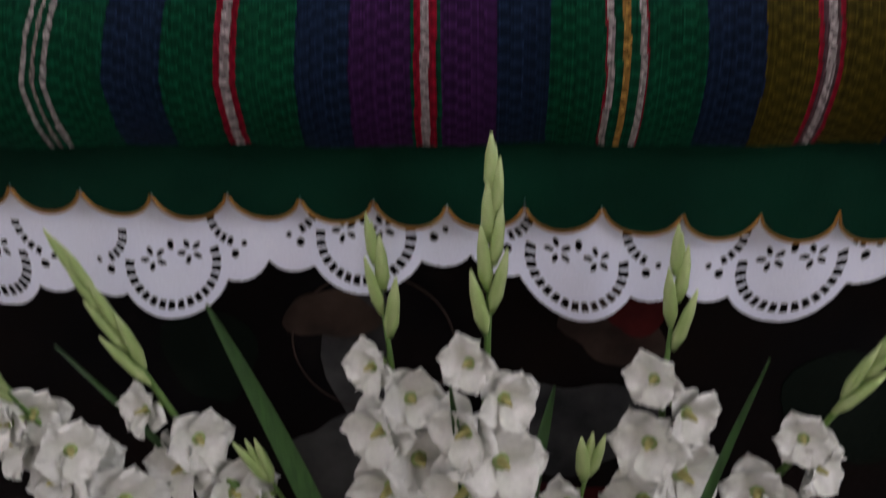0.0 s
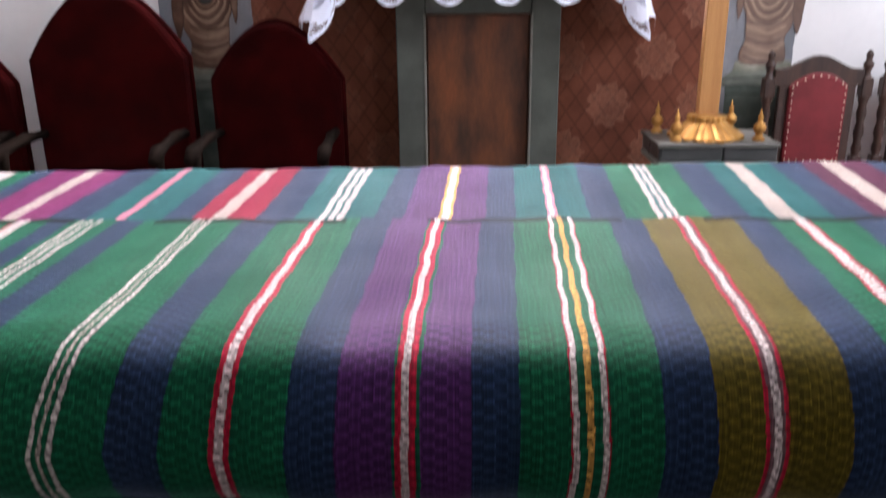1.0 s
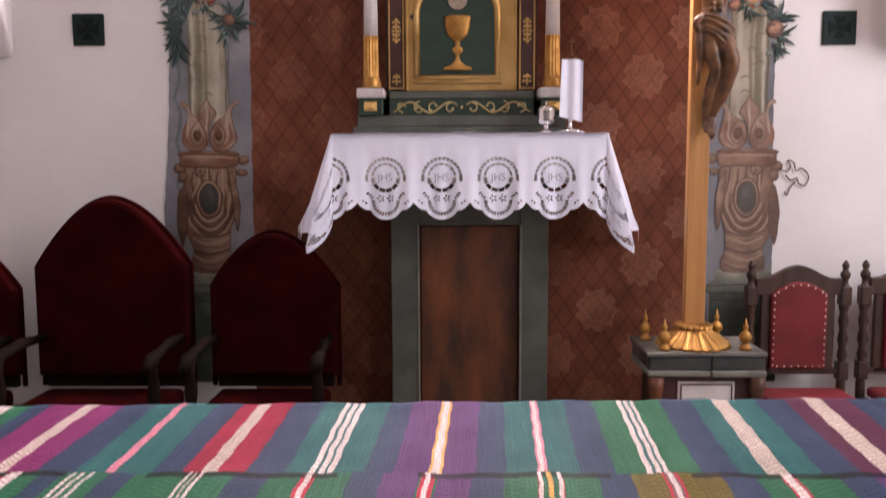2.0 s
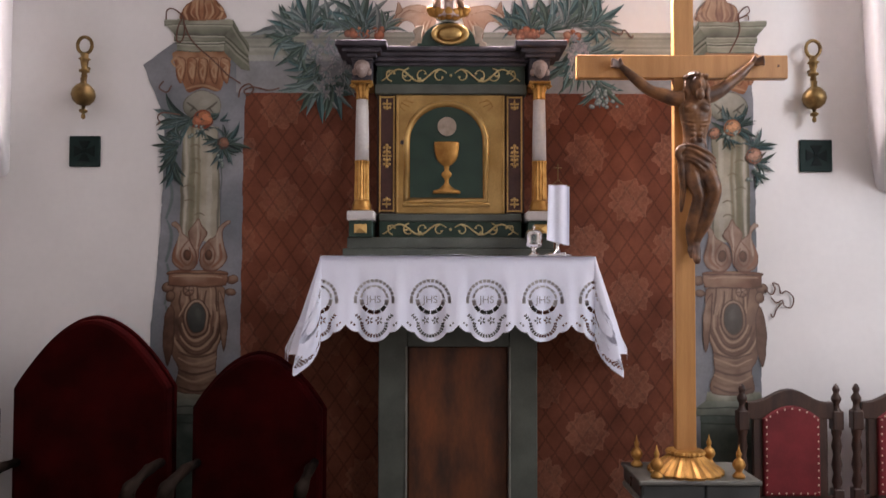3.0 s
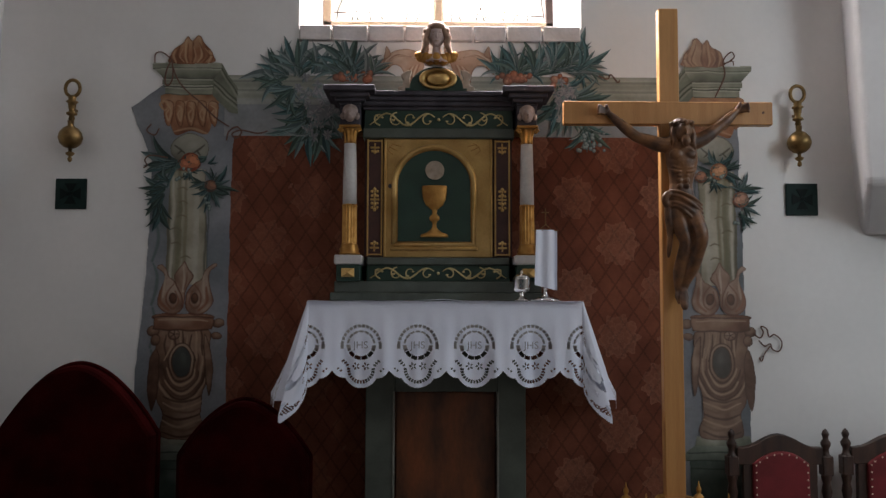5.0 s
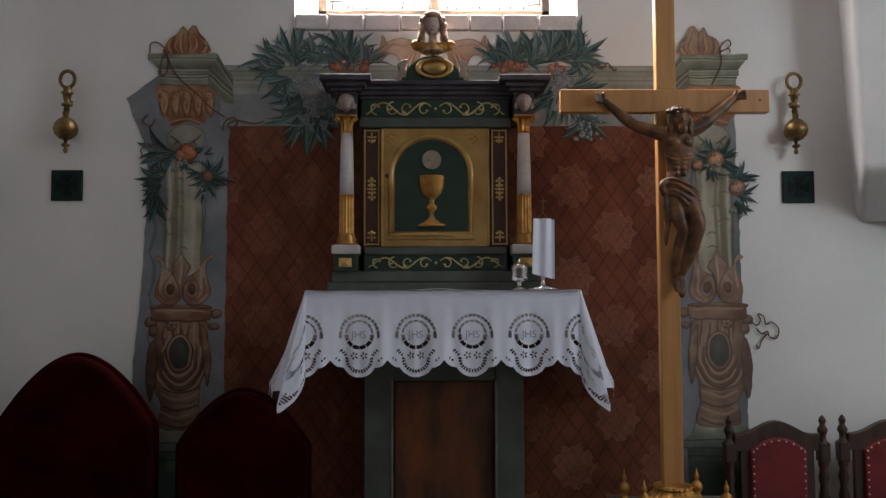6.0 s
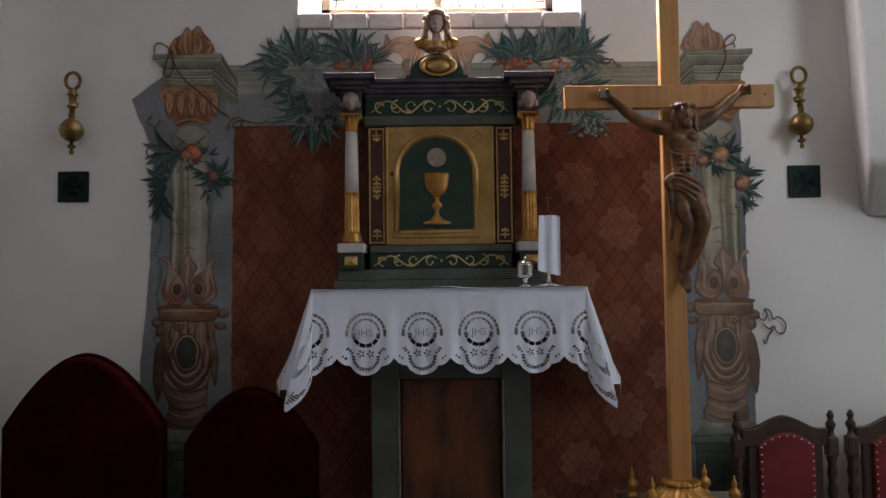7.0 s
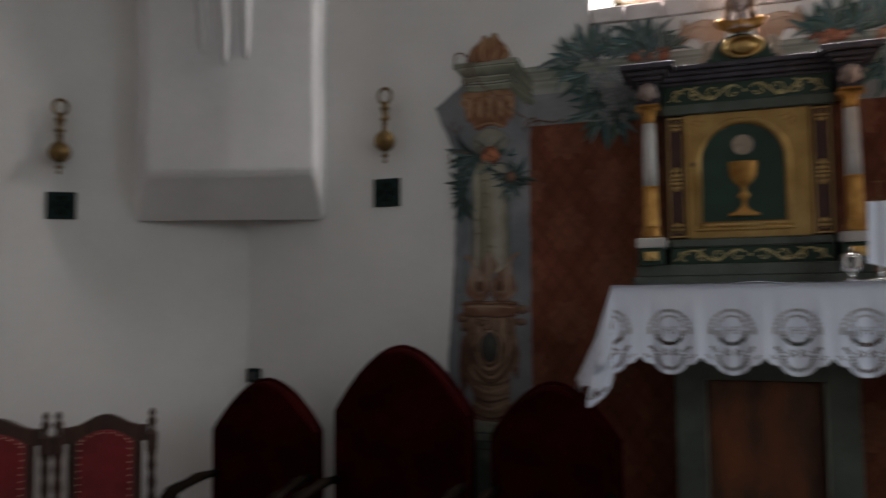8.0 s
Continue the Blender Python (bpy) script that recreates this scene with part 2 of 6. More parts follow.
# ---- springers of the vault in the corners ----
def springer(side):
    """The foot of the vault: a mass across the corner with a sloping underside."""
    wall2 = Vector((side * math.cos(TURN), -math.sin(TURN), 0))
    inward2 = Vector((-side * math.sin(TURN), -math.cos(TURN), 0))
    corner = Vector((side * CORNER, WALL, 0))
    bm = bmesh.new()
    reach, drop = (0.5, 0.0) if side < 0 else (0.585, 0.06)
    levels = [(2.03 - drop, 0.0, 0.0), (2.255 - drop, 0.24, 0.0), (3.0, 0.25, 0.0), (3.8, 0.33, 0.03), (6.0, 1.0, 0.7)]
    rows = []
    for k, (z, outwards, wide) in enumerate(levels):
        wide = wide if side < 0 else wide - (0.06, 0.03, 0.0, 0.0, 0.0)[k]
        e1 = corner + Vector((-side * (reach + wide), 0, 0))
        e2 = corner + (0.62 + wide) * wall2
        f1 = e1 + Vector((-side * 0.3, -1, 0)) * outwards
        f2 = e2 + (inward2 - 0.27 * wall2) * outwards
        mid = (f1 + f2) / 2 + (Vector((-side * 0.5, -0.8, 0)).normalized()) * 0.02
        rows.append([bm.verts.new((p.x, p.y, z)) for p in (e1, f1, (f1 * 2 + mid) / 3, mid, (f2 * 2 + mid) / 3, f2, e2)])
    for a, b in zip(rows, rows[1:]):
        for k in range(6):
            bm.faces.new((a[k], a[k + 1], b[k + 1], b[k]))
    bmesh.ops.remove_doubles(bm, verts=bm.verts, dist=0.001)
    bmesh.ops.recalc_face_normals(bm, faces=bm.faces)
    bmesh.ops.bevel(bm, geom=[e for e in bm.edges if not e.is_boundary], offset=0.03, segments=4, affect="EDGES", profile=0.5)
    ob = structure("vault_springer", bm, plaster_vault, "white plastered foot of the vault in the corner", "vault")
    # folds of the groins above
    f1 = corner + Vector((-side * reach, 0, 0)) + Vector((-side * 0.3, -1, 0)) * 0.247
    f2 = corner + 0.62 * wall2 + (inward2 - 0.27 * wall2) * 0.247
    for k, tip in ((0.66, 2.9), (0.53, 2.82), (0.41, 2.86)):
        c = f1 + (f2 - f1) * k
        c = c + 0.012 * (c - corner).normalized()
        away = (c - corner).normalized()
        line = [(c.x, c.y, tip), (c.x, c.y, tip + 0.07), (c.x, c.y, tip + 0.2), (c.x + away.x * 0.1, c.y + away.y * 0.1, 3.6), (c.x + away.x * 0.4, c.y + away.y * 0.4, 4.4)]
        part("groin", tube(line, [0.004, 0.022, 0.032, 0.04, 0.05], 12), plaster_vault, ob, smooth=True)


springer(-1)
springer(1)

# ---- east window ----
win = tagged(new("window_1"), "leaded church window in a splayed opening, blown out by daylight", "window", kind="structure")
for x0, x1, xa, xb in ((-0.694, -0.69, -0.58, -0.57), (0.755, 0.759, 0.62, 0.63)):
    bm = bmesh.new()
    vs = [bm.verts.new(p) for p in ((x0, WALL + 0.002, 2.95), (x0, WALL + 0.002, 4.9), (xa, WALL + 0.24, 4.9), (xa, WALL + 0.24, 2.95))]
    ws = [bm.verts.new((x0 + (0.0 if x0 < 0 else 0.0), WALL + 0.24, z)) for z in (2.95, 4.9)]
    bm.faces.new(vs)
    bm.faces.new((vs[0], vs[3], ws[0]))
    bm.faces.new((vs[1], ws[1], vs[2]))
    bm.faces.new((vs[3], vs[2], ws[1], ws[0]))
    part("window_reveal", bm, plaster, win)
sill_rows = [-0.69, -0.52, -0.335, -0.15, 0.02, 0.2, 0.37, 0.555, 0.755]
part("window_sill", box(-0.688, 0.753, WALL + 0.01, WALL + 0.6, 2.951, 3.03), brick_white, win, "white painted brick sill")
for i, (a, b) in enumerate(zip(sill_rows, sill_rows[1:])):
    random.seed(40 + i)
    part("brick", box(a + 0.004, b - 0.004, WALL - 0.016 - random.random() * 0.006, WALL + 0.06, 2.952 + random.random() * 0.006, 3.034, 0.007, seg=2), brick_white, win)
lead = surface("lead_came", (0.1, 0.07, 0.06), rough=0.5, metal=0.5)
frame_stone = surface("window_stone", (0.34, 0.25, 0.17), (0.22, 0.15, 0.09), 0.7)
part("window_frame", box(-0.6, -0.55, WALL + 0.2, WALL + 0.3, 3.03, 4.9, 0.006), frame_stone, win)
part("window_frame", box(0.6, 0.66, WALL + 0.2, WALL + 0.3, 3.03, 4.9, 0.006), lead, win)
part("mullion", box(-0.006, 0.052, WALL + 0.14, WALL + 0.27, 3.03, 4.9, 0.012), frame_stone, win)
part("window_frame", box(-0.6, 0.66, WALL + 0.2, WALL + 0.3, 3.03, 3.136, 0.006), frame_stone, win)
glass = bpy.data.materials.new("window_glass")
glass.use_nodes = True
gb = glass.node_tree.nodes["Principled BSDF"]
gb.inputs["Transmission Weight"].default_value, gb.inputs["Roughness"].default_value, gb.inputs["IOR"].default_value = 1.0, 0.05, 1.1
gb.inputs["Base Color"].default_value = (0.95, 0.95, 0.92, 1)
for a, b in ((-0.57, 0.0), (0.05, 0.63)):
    pane = part("pane", box(a, b, WALL + 0.262, WALL + 0.266, 3.05, 4.9), glass, win)
    pane.visible_shadow = False
    random.seed(int(a * 100) + 90)
    for k in range(8):
        x = a + (b - a) * (k + 0.5) / 8 + random.uniform(-0.02, 0.02)
        z = 3.12
        pts = [(x, WALL + 0.258, z)]
        for j in range(6):
            x += random.uniform(-0.045, 0.045)
            z += random.uniform(0.04, 0.1)
            pts.append((min(max(x, a), b), WALL + 0.258, z))
        part("lead_came", tube(pts, 0.0034, 6), lead, win)
    for k in range(3):
        z = 3.19 + 0.13 * k
        pts = [(a + (b - a) * j / 7, WALL + 0.258, z + random.uniform(-0.025, 0.025)) for j in range(8)]
        part("lead_came", tube(pts, 0.0034, 6), lead, win)
outside = bpy.data.materials.new("overcast_sky")
outside.use_nodes = True
on = outside.node_tree
on.nodes.remove(on.nodes["Principled BSDF"])
em = on.nodes.new("ShaderNodeEmission")
em.inputs[0].default_value, em.inputs[1].default_value = (1.0, 0.98, 0.94, 1), 2.4
on.links.new(em.outputs[0], on.nodes["Material Output"].inputs[0])
tagged(part("backdrop", box(-4, 4, 7.0, 7.02, 0.5, 9), outside), "bright overcast sky outside the window", "sky", kind="structure")

# ---- wall painting: red field, painted columns, garlands ----
fresco = surface("fresco_paint", (1, 1, 1), (0.8, 0.8, 0.8), 0.8, scale=7, fine=60, bump=0.12, tint="tint", spec=0.2, depth=0.002)
mural = tagged(new("wall_painting"), "faded painted columns, garlands and red damask on the wall", "wall painting", kind="structure")


def mottle(X, Z, scale, seed):
    """Soft noise from a few crossed waves, about -1 to 1."""
    rng = np.random.RandomState(seed)
    out = np.zeros_like(X)
    for k in range(9):
        a, f, ph = rng.uniform(0, 6.28), scale * rng.uniform(0.5, 2.2), rng.uniform(0, 6.28)
        out += np.sin((X * math.cos(a) + Z * math.sin(a)) * f + ph + 1.5 * np.sin((Z * math.cos(a) - X * math.sin(a)) * f * 0.6))
    return out / 4.0


def painted(name, x0, x1, z0, z1, step, fn, depth, label=""):
    xs, zs = np.arange(x0, x1 + step, step), np.arange(z0, z1 + step, step)
    X, Z = np.meshgrid(xs, zs, indexing="ij")
    xc, zc = (X[1:, 1:] + X[:-1, :-1]) / 2, (Z[1:, 1:] + Z[:-1, :-1]) / 2
    mask, col = fn(xc, zc)
    me = sheet(name, np.stack([X, np.full_like(X, WALL - depth), Z], -1), mask, np.clip(col, 0.003, 0.9))
    return part(name, me, fresco, mural, label)


def ramp(t, *stops):
    """Blend through colours with t from 0 to 1."""
    t = np.clip(t, 0, 1) * (len(stops) - 1)
    k = np.clip(t.astype(int), 0, len(stops) - 2)
    st = np.array(stops)
    f = (t - k)[..., None]
    return st[k] * (1 - f) + st[k + 1] * f


def red_field(X, Z):
    base = ramp(0.5 + 0.4 * mottle(X, Z, 5, 3) + 0.2 * mottle(X, Z, 20, 4), (0.115, 0.034, 0.018), (0.2, 0.064, 0.034))
    d1, d2 = (X * 0.82 + Z * 0.57) / 0.075, (X * 0.82 - Z * 0.57) / 0.075
    line = (np.abs(d1 - np.round(d1)) < 0.055) | (np.abs(d2 - np.round(d2)) < 0.055)
    base[line] *= 0.68
    i = np.round((X - 0.93) / 0.22)
    for off in (-1, 0, 1):
        ii = i + off
        cx = 0.93 + 0.22 * ii
        ph = 1.92 - 0.233 * (np.abs(ii) % 2)
        j = np.round((ph - Z) / 0.467)
        cz = ph - 0.467 * j
        dx, dz = X - cx, Z - cz
        r, a = np.hypot(dx, dz * 0.95), np.arctan2(dz, dx)
        strength = 0.5 + 0.9 * (X > -0.2) * 0.5 + 0.4 * (np.sin(cx * 37.0 + cz * 19.0) * 0.5 + 0.5)
        edge = 0.1 + 0.01 * np.cos(9 * a + 0.4) + 0.005 * np.cos(15 * a)
        inside = r < edge
        # petals in three rings round a bud, each outlined
        ring = np.floor(r / 0.034)
        turn = 7 + 2 * ring
        rib = np.abs(np.sin(a * turn / 2 + ring * 0.9))
        arch = (r / 0.034 - ring) - 0.55 * rib
        line2 = (np.abs(arch - 0.25) < 0.13) | (rib < 0.16) | (r > edge - 0.007)
        lift = strength * np.where(line2, 0.48, 0.28) * (1 + 0.25 * mottle(X, Z, 26, 15))
        tone = base * 0.5 + np.array((0.33, 0.16, 0.105)) * 0.5
        base = np.where(inside[..., None], base * (1 - lift[..., None]) + tone * 1.15 * lift[..., None], base)
    worn = mottle(X, Z, 33, 8) > 1.5
    base[worn] = base[worn] * 0.5 + np.array((0.3, 0.14, 0.1)) * 0.5
    return (Z < 2.47), base


painted("red_field", -1.034, 1.345, 0.02, 2.52, 0.0055, red_field, 0.003, "dark red painted damask with pale rosettes")


class Leaves:
    """Flat painted leaves gathered into one mesh, each with a light and a dark half."""

    def __init__(self, depth):
        self.v, self.f, self.c, self.depth = [], [], [], depth

    def add(self, x, z, ang, length, width, light, dark, bend=0.0):
        n = 7
        base = len(self.v)
        self.depth += 0.000012
        for i in range(n):
            t = i / (n - 1)
            a = ang + bend * t
            px, pz = x + length * t * math.cos(a), z + length * t * math.sin(a)
            w = width * (math.sin(math.pi * min(1, 0.08 + 0.92 * t ** 0.8))) ** 0.9
            nx, nz = -math.sin(a), math.cos(a)
            y = WALL - self.depth
            self.v += [(px + nx * w, y, pz + nz * w), (px, y - 0.0004, pz), (px - nx * w, y, pz - nz * w)]
        for i in range(n - 1):
            k = base + 3 * i
            self.f += [(k, k + 1, k + 4, k + 3), (k + 1, k + 2, k + 5, k + 4)]
            g = 0.85 + 0.3 * (i / n)
            self.c += [[q * g for q in light], [q * g for q in dark]]

    def disc(self, x, z, r, light, dark, n=14):
        self.depth += 0.000012
        y = WALL - self.depth
        for k, (rr, cc, off) in enumerate(((1.0, dark, 0.0), (0.72, light, 0.12), (0.34, [min(0.8, q * 1.45) for q in light], 0.25))):
            base = len(self.v)
            self.v.append((x + off * r, y - 0.0003 * k, z + off * r))
            for i in range(n):
                a = 2 * math.pi * i / n
                self.v.append((x + off * r + r * rr * math.cos(a), y - 0.0003 * k, z + off * r + r * rr * math.sin(a)))
            for i in range(0, n, 2):
                self.f.append((base, base + 1 + i, base + 1 + (i + 1) % n, base + 1 + (i + 2) % n))
                self.c.append(list(cc))

    def build(self, name, label):
        me = bpy.data.meshes.new(name)
        me.from_pydata(self.v, [], self.f)
        layer = me.color_attributes.new("tint", "FLOAT_COLOR", "CORNER")
        col = np.ones((len(self.f), 4, 4), np.float32)
        col[:, :, :3] = np.array(self.c)[:, None, :]
        layer.data.foreach_set("color", col.ravel())
        return part(name, me, fresco, mural, label)


TEAL = [((0.099, 0.18, 0.18), (0.037, 0.074, 0.077)), ((0.18, 0.252, 0.248), (0.081, 0.118, 0.118)), ((0.081, 0.126, 0.113), (0.034, 0.056, 0.05)), ((0.108, 0.162, 0.135), (0.046, 0.071, 0.059)), ((0.243, 0.279, 0.27), (0.105, 0.13, 0.13))]
ORANGE = ((0.34, 0.13, 0.075), (0.22, 0.075, 0.04))
PALE = ((0.34, 0.33, 0.33), (0.2, 0.2, 0.21))
tendril_brown = surface("tendril_paint", (0.13, 0.06, 0.04), (0.1, 0.05, 0.035), 0.8, scale=20)


class Fresco:
    """A patch of wall paint: outlines filled and brushed on a fine grid, then one mesh."""

    def __init__(self, ax, s, u0, u1, v0, v1, seed, tone=1.0, pale=0.0, step=0.0031):
        self.ax, self.s, self.seed, self.tone, self.pale, self.step = ax, s, seed, tone, pale, step
        xa, xb = sorted((self.wx(u0), self.wx(u1)))
        self.gx, self.gz = np.arange(xa, xb + step, step), np.arange(self.wz(v1), self.wz(v0) + step, step)
        X, Z = np.meshgrid(self.gx, self.gz, indexing="ij")
        X, Z = (X[1:, 1:] + X[:-1, :-1]) / 2, (Z[1:, 1:] + Z[:-1, :-1]) / 2
        self.X, self.Z = X, Z
        self.U = (X - ax) * s / UNIT + 1.0 * mottle(X, Z, 30, seed)
        self.V = 357 - (Z - 2.16) / UNIT + 1.0 * mottle(X, Z, 30, seed + 5)
        self.mask = np.zeros(X.shape, bool)
        self.col = np.zeros(X.shape + (3,))

    def wx(self, u):
        return self.ax + self.s * u * UNIT

    def wz(self, v):
        return 2.16 - (v - 357) * UNIT

    def lay(self, inside, colour):
        self.mask |= inside
        self.col = np.where(inside[..., None], colour, self.col)

    def near(self, pts, grow=4):
        us, vs = [p[0] for p in pts], [p[1] for p in pts]
        return (self.U > min(us) - grow) & (self.U < max(us) + grow) & (self.V > min(vs) - grow) & (self.V < max(vs) + grow)

    def fill(self, pts, stops, across=0.9, down=0.2, curve=True, rough=0.28, grain=26, line=None, width=1.3):
        """An outline filled with a blend of tones, lighter to the altar's side and with brushed mottling."""
        pts = rounded(pts, True) if curve else pts
        P = np.array(pts, float)
        inside = np.zeros(self.U.shape, bool)
        for (a, b), (c, d) in zip(P, np.roll(P, -1, 0)):
            if b != d:
                inside ^= ((b > self.V) != (d > self.V)) & (self.U < (c - a) * (self.V - b) / (d - b) + a)
        lo, hi = P.min(0), P.max(0)
        t = (self.U - lo[0]) / max(hi[0] - lo[0], 1) - 0.5
        w = (self.V - lo[1]) / max(hi[1] - lo[1], 1) - 0.5
        f = 0.5 + across * (0.35 - np.abs(t - 0.12)) - down * w + rough * mottle(self.X, self.Z, grain, self.seed + int(lo[0]) % 17) + 0.1 * mottle(self.X, self.Z, grain * 3, self.seed + 2)
        self.lay(inside, ramp(f, *stops))
        if line:
            self.stroke(pts + pts[:1], width, line, False)

    def stroke(self, pts, width, colour, curve=True, over=False):
        """A brush line, thinner towards its ends; over: also where nothing is painted yet."""
        pts = rounded(pts, False) if curve else pts
        zone = self.near(pts)
        u, v = self.U[zone], self.V[zone]
        best, thick = np.full(u.shape, 1e9), np.zeros(u.shape)
        for k, ((a, b), (c, d)) in enumerate(zip(pts, pts[1:])):
            L = (c - a) ** 2 + (d - b) ** 2 + 1e-9
            t = np.clip(((u - a) * (c - a) + (v - b) * (d - b)) / L, 0, 1)
            r = np.hypot(u - a - t * (c - a), v - b - t * (d - b))
            thick = np.where(r < best, width * (0.55 + 0.6 * math.sin(math.pi * (k + 0.5) / len(pts))), thick)
            best = np.minimum(best, r)
        soft = np.clip(1.35 - best / np.maximum(thick, 0.3), 0, 1)
        if not over:
            soft = soft * self.mask[zone]
        base = self.col[zone]
        fresh = ~self.mask[zone] & (soft > 0.35)
        base[fresh] = colour
        m = self.mask[zone]
        m |= fresh
        self.mask[zone] = m
        self.col[zone] = base * (1 - 0.85 * soft[:, None]) + np.array(colour) * 0.85 * soft[:, None]

    def oval(self, u, v, ru, rv, stops, line=None, width=1.2):
        r = np.hypot((self.U - u) / ru, (self.V - v) / rv)
        lit = 0.75 - 0.45 * r - 0.3 * (self.U - u - 0.3 * ru) * -0.4 / ru - 0.35 * (self.V - v) / rv + 0.12 * mottle(self.X, self.Z, 45, self.seed + 7)
        self.lay(r < 1, ramp(lit, *stops))
        if line:
            ring = [(u + ru * math.cos(a), v + rv * math.sin(a)) for a in np.linspace(0, 2 * math.pi, 25)]
            self.stroke(ring, width, line, False)

    def build(self, name, depth, label=""):
        X, Z = np.meshgrid(self.gx, self.gz, indexing="ij")
        c = self.col * self.tone * (1 - self.pale) + self.pale * np.array((0.33, 0.27, 0.24))
        me = sheet(name, np.stack([X, np.full_like(X, WALL - depth), Z], -1), self.mask, np.clip(c, 0.003, 0.9))
        return part(name, me, fresco, mural, label)


def rounded(pts, closed):
    """A smooth line through points."""
    n, out = len(pts), []
    for i in range(n if closed else n - 1):
        q = [pts[(i + k) % n] if closed else pts[min(max(i + k, 0), n - 1)] for k in (-1, 0, 1, 2)]
        for t in (0, 0.2, 0.4, 0.6, 0.8):
            out.append(tuple(0.5 * (2 * b + (c - a) * t + (2 * a - 5 * b + 4 * c - d) * t * t + (3 * b - a - 3 * c + d) * t ** 3) for a, b, c, d in zip(*q)))
    return out if closed else out + [tuple(pts[-1])]


UNIT = 0.00286
INK = (0.075, 0.035, 0.022)
RIM = (0.42, 0.29, 0.2)
BROWN = ((0.085, 0.045, 0.03), (0.2, 0.115, 0.075), (0.34, 0.23, 0.165))
CLAY = ((0.16, 0.06, 0.032), (0.3, 0.14, 0.075), (0.45, 0.28, 0.17))
BUFF = ((0.15, 0.08, 0.055), (0.31, 0.2, 0.145), (0.44, 0.33, 0.26))
STONE = ((0.12, 0.125, 0.095), (0.24, 0.245, 0.19), (0.36, 0.36, 0.29))


def mural_column(ax, s, seed):
    """A painted column on an urn, mirrored by s; ax is its axis."""
    far = s < 0
    # grey-blue pilaster behind, with the slanting shadow of its head
    p = Fresco(ax, s, -104, 92, 158, 900, seed)
    left = (-40, -56, -56, -60) if far else (-57, -60, -67, -78)
    p.fill([(-40, 160), (-98, 203), (-76, 254), (-58, 300), (left[0], 345), (left[1], 430), (left[2], 560), (left[3], 660), (left[3] - 2, 898), (78, 898), (80, 600), (82, 300), (86, 205), (86, 162)] if not far else
           [(-30, 200), (-36, 260), (-34, 330), (-38, 430), (-40, 560), (-44, 660), (-46, 898), (78, 898), (80, 600), (82, 300), (86, 205), (86, 162)],
           ((0.13, 0.15, 0.16), (0.195, 0.205, 0.225), (0.27, 0.275, 0.29)), 0.35, 0.0, False, 0.3, 7)
    p.stroke([(45, 310), (42, 430), (40, 560)], 1.6, (0.1, 0.11, 0.115), False)
    for k in range(5):
        random.seed(seed + k)
        v = 330 + 75 * k
        p.stroke([(-50, v), (-46 + random.uniform(-3, 3), v + 30), (-52, v + 70)], 3.0, (0.1, 0.135, 0.13))
    p.build("pilaster", 0.004, "grey-blue painted pilaster")

    p = Fresco(ax, s, -40, 46, 300, 520, seed + 1)
    p.fill([(-25, 312), (38, 312), (40, 410), (42, 515), (-29, 515), (-28, 410)], ((0.13, 0.12, 0.085), (0.27, 0.25, 0.185), (0.42, 0.385, 0.31)), 0.75, 0.0, False, 0.24, 10)
    for u, c, w in ((-20, (0.45, 0.42, 0.35), 3.0), (-9, (0.17, 0.155, 0.1), 5.0), (2, (0.2, 0.18, 0.12), 3.0), (22, (0.43, 0.4, 0.33), 5.5), (38, (0.12, 0.115, 0.09), 2.4), (-27, (0.13, 0.12, 0.09), 2.0)):
        p.stroke([(u, 312), (u + 1.5, 410), (u - 1, 512)], w, c)
    for k in range(7):
        random.seed(seed * 3 + k)
        u, v = random.uniform(-14, 12), 345 + 24 * k
        p.stroke([(u - 9, v + 3), (u, v), (u + 8, v + 4)], 1.4, (0.16, 0.13, 0.085))
    p.build("column_shaft", 0.0055, "beige painted shaft")

    # capital: a pale bell under a ring of clay-coloured leaves
    p = Fresco(ax, s, -56, 62, 176, 304, seed + 2, 1.0 if far else 0.88)
    p.oval(8, 276, 34, 27, ((0.14, 0.135, 0.105), (0.3, 0.29, 0.24), (0.42, 0.4, 0.34)), (0.12, 0.1, 0.075))
    p.fill([(-38, 180), (54, 180), (52, 205), (44, 232), (36, 250), (10, 245), (-18, 252), (-28, 232), (-40, 206)], CLAY, 0.5, 0.5)
    p.fill([(-40, 178), (56, 178), (50, 196), (10, 188), (-34, 198)], ((0.2, 0.09, 0.05), (0.34, 0.18, 0.1), (0.4, 0.24, 0.15)), 0.3, -0.4)
    for k in range(5):
        u = -32 + 20 * k
        p.fill([(u - 8, 200), (u - 4, 190), (u + 8, 194), (u + 9, 212), (u + 3, 236), (u - 5, 226)], CLAY, 0.9, 0.5, True, 0.2, 40, (0.13, 0.05, 0.025), 1.0)
        p.stroke([(u - 3, 198), (u + 5, 206), (u + 2, 226), (u - 3, 214), (u + 1, 206)], 1.6, (0.48, 0.31, 0.19))
    p.stroke([(-26, 247), (8, 240), (40, 250)], 2.2, (0.42, 0.26, 0.16))
    p.stroke([(-40, 206), (-46, 198), (-38, 192), (-32, 200), (-38, 208)], 2.2, (0.44, 0.27, 0.16), True, True)
    for d in (-1, 1):
        p.stroke([(8 + d * 8, 284), (8 + d * 17, 277), (8 + d * 26, 270)], 1.8, (0.07, 0.06, 0.045))
        p.stroke([(8 + d * 20, 286), (8 + d * 14, 280)], 1.5, (0.07, 0.06, 0.045))
    p.build("capital", 0.007, "painted leafy capital")

    # cornice with its return towards the altar
    p = Fresco(ax, s, -66, 92, 116, 216, seed + 3)
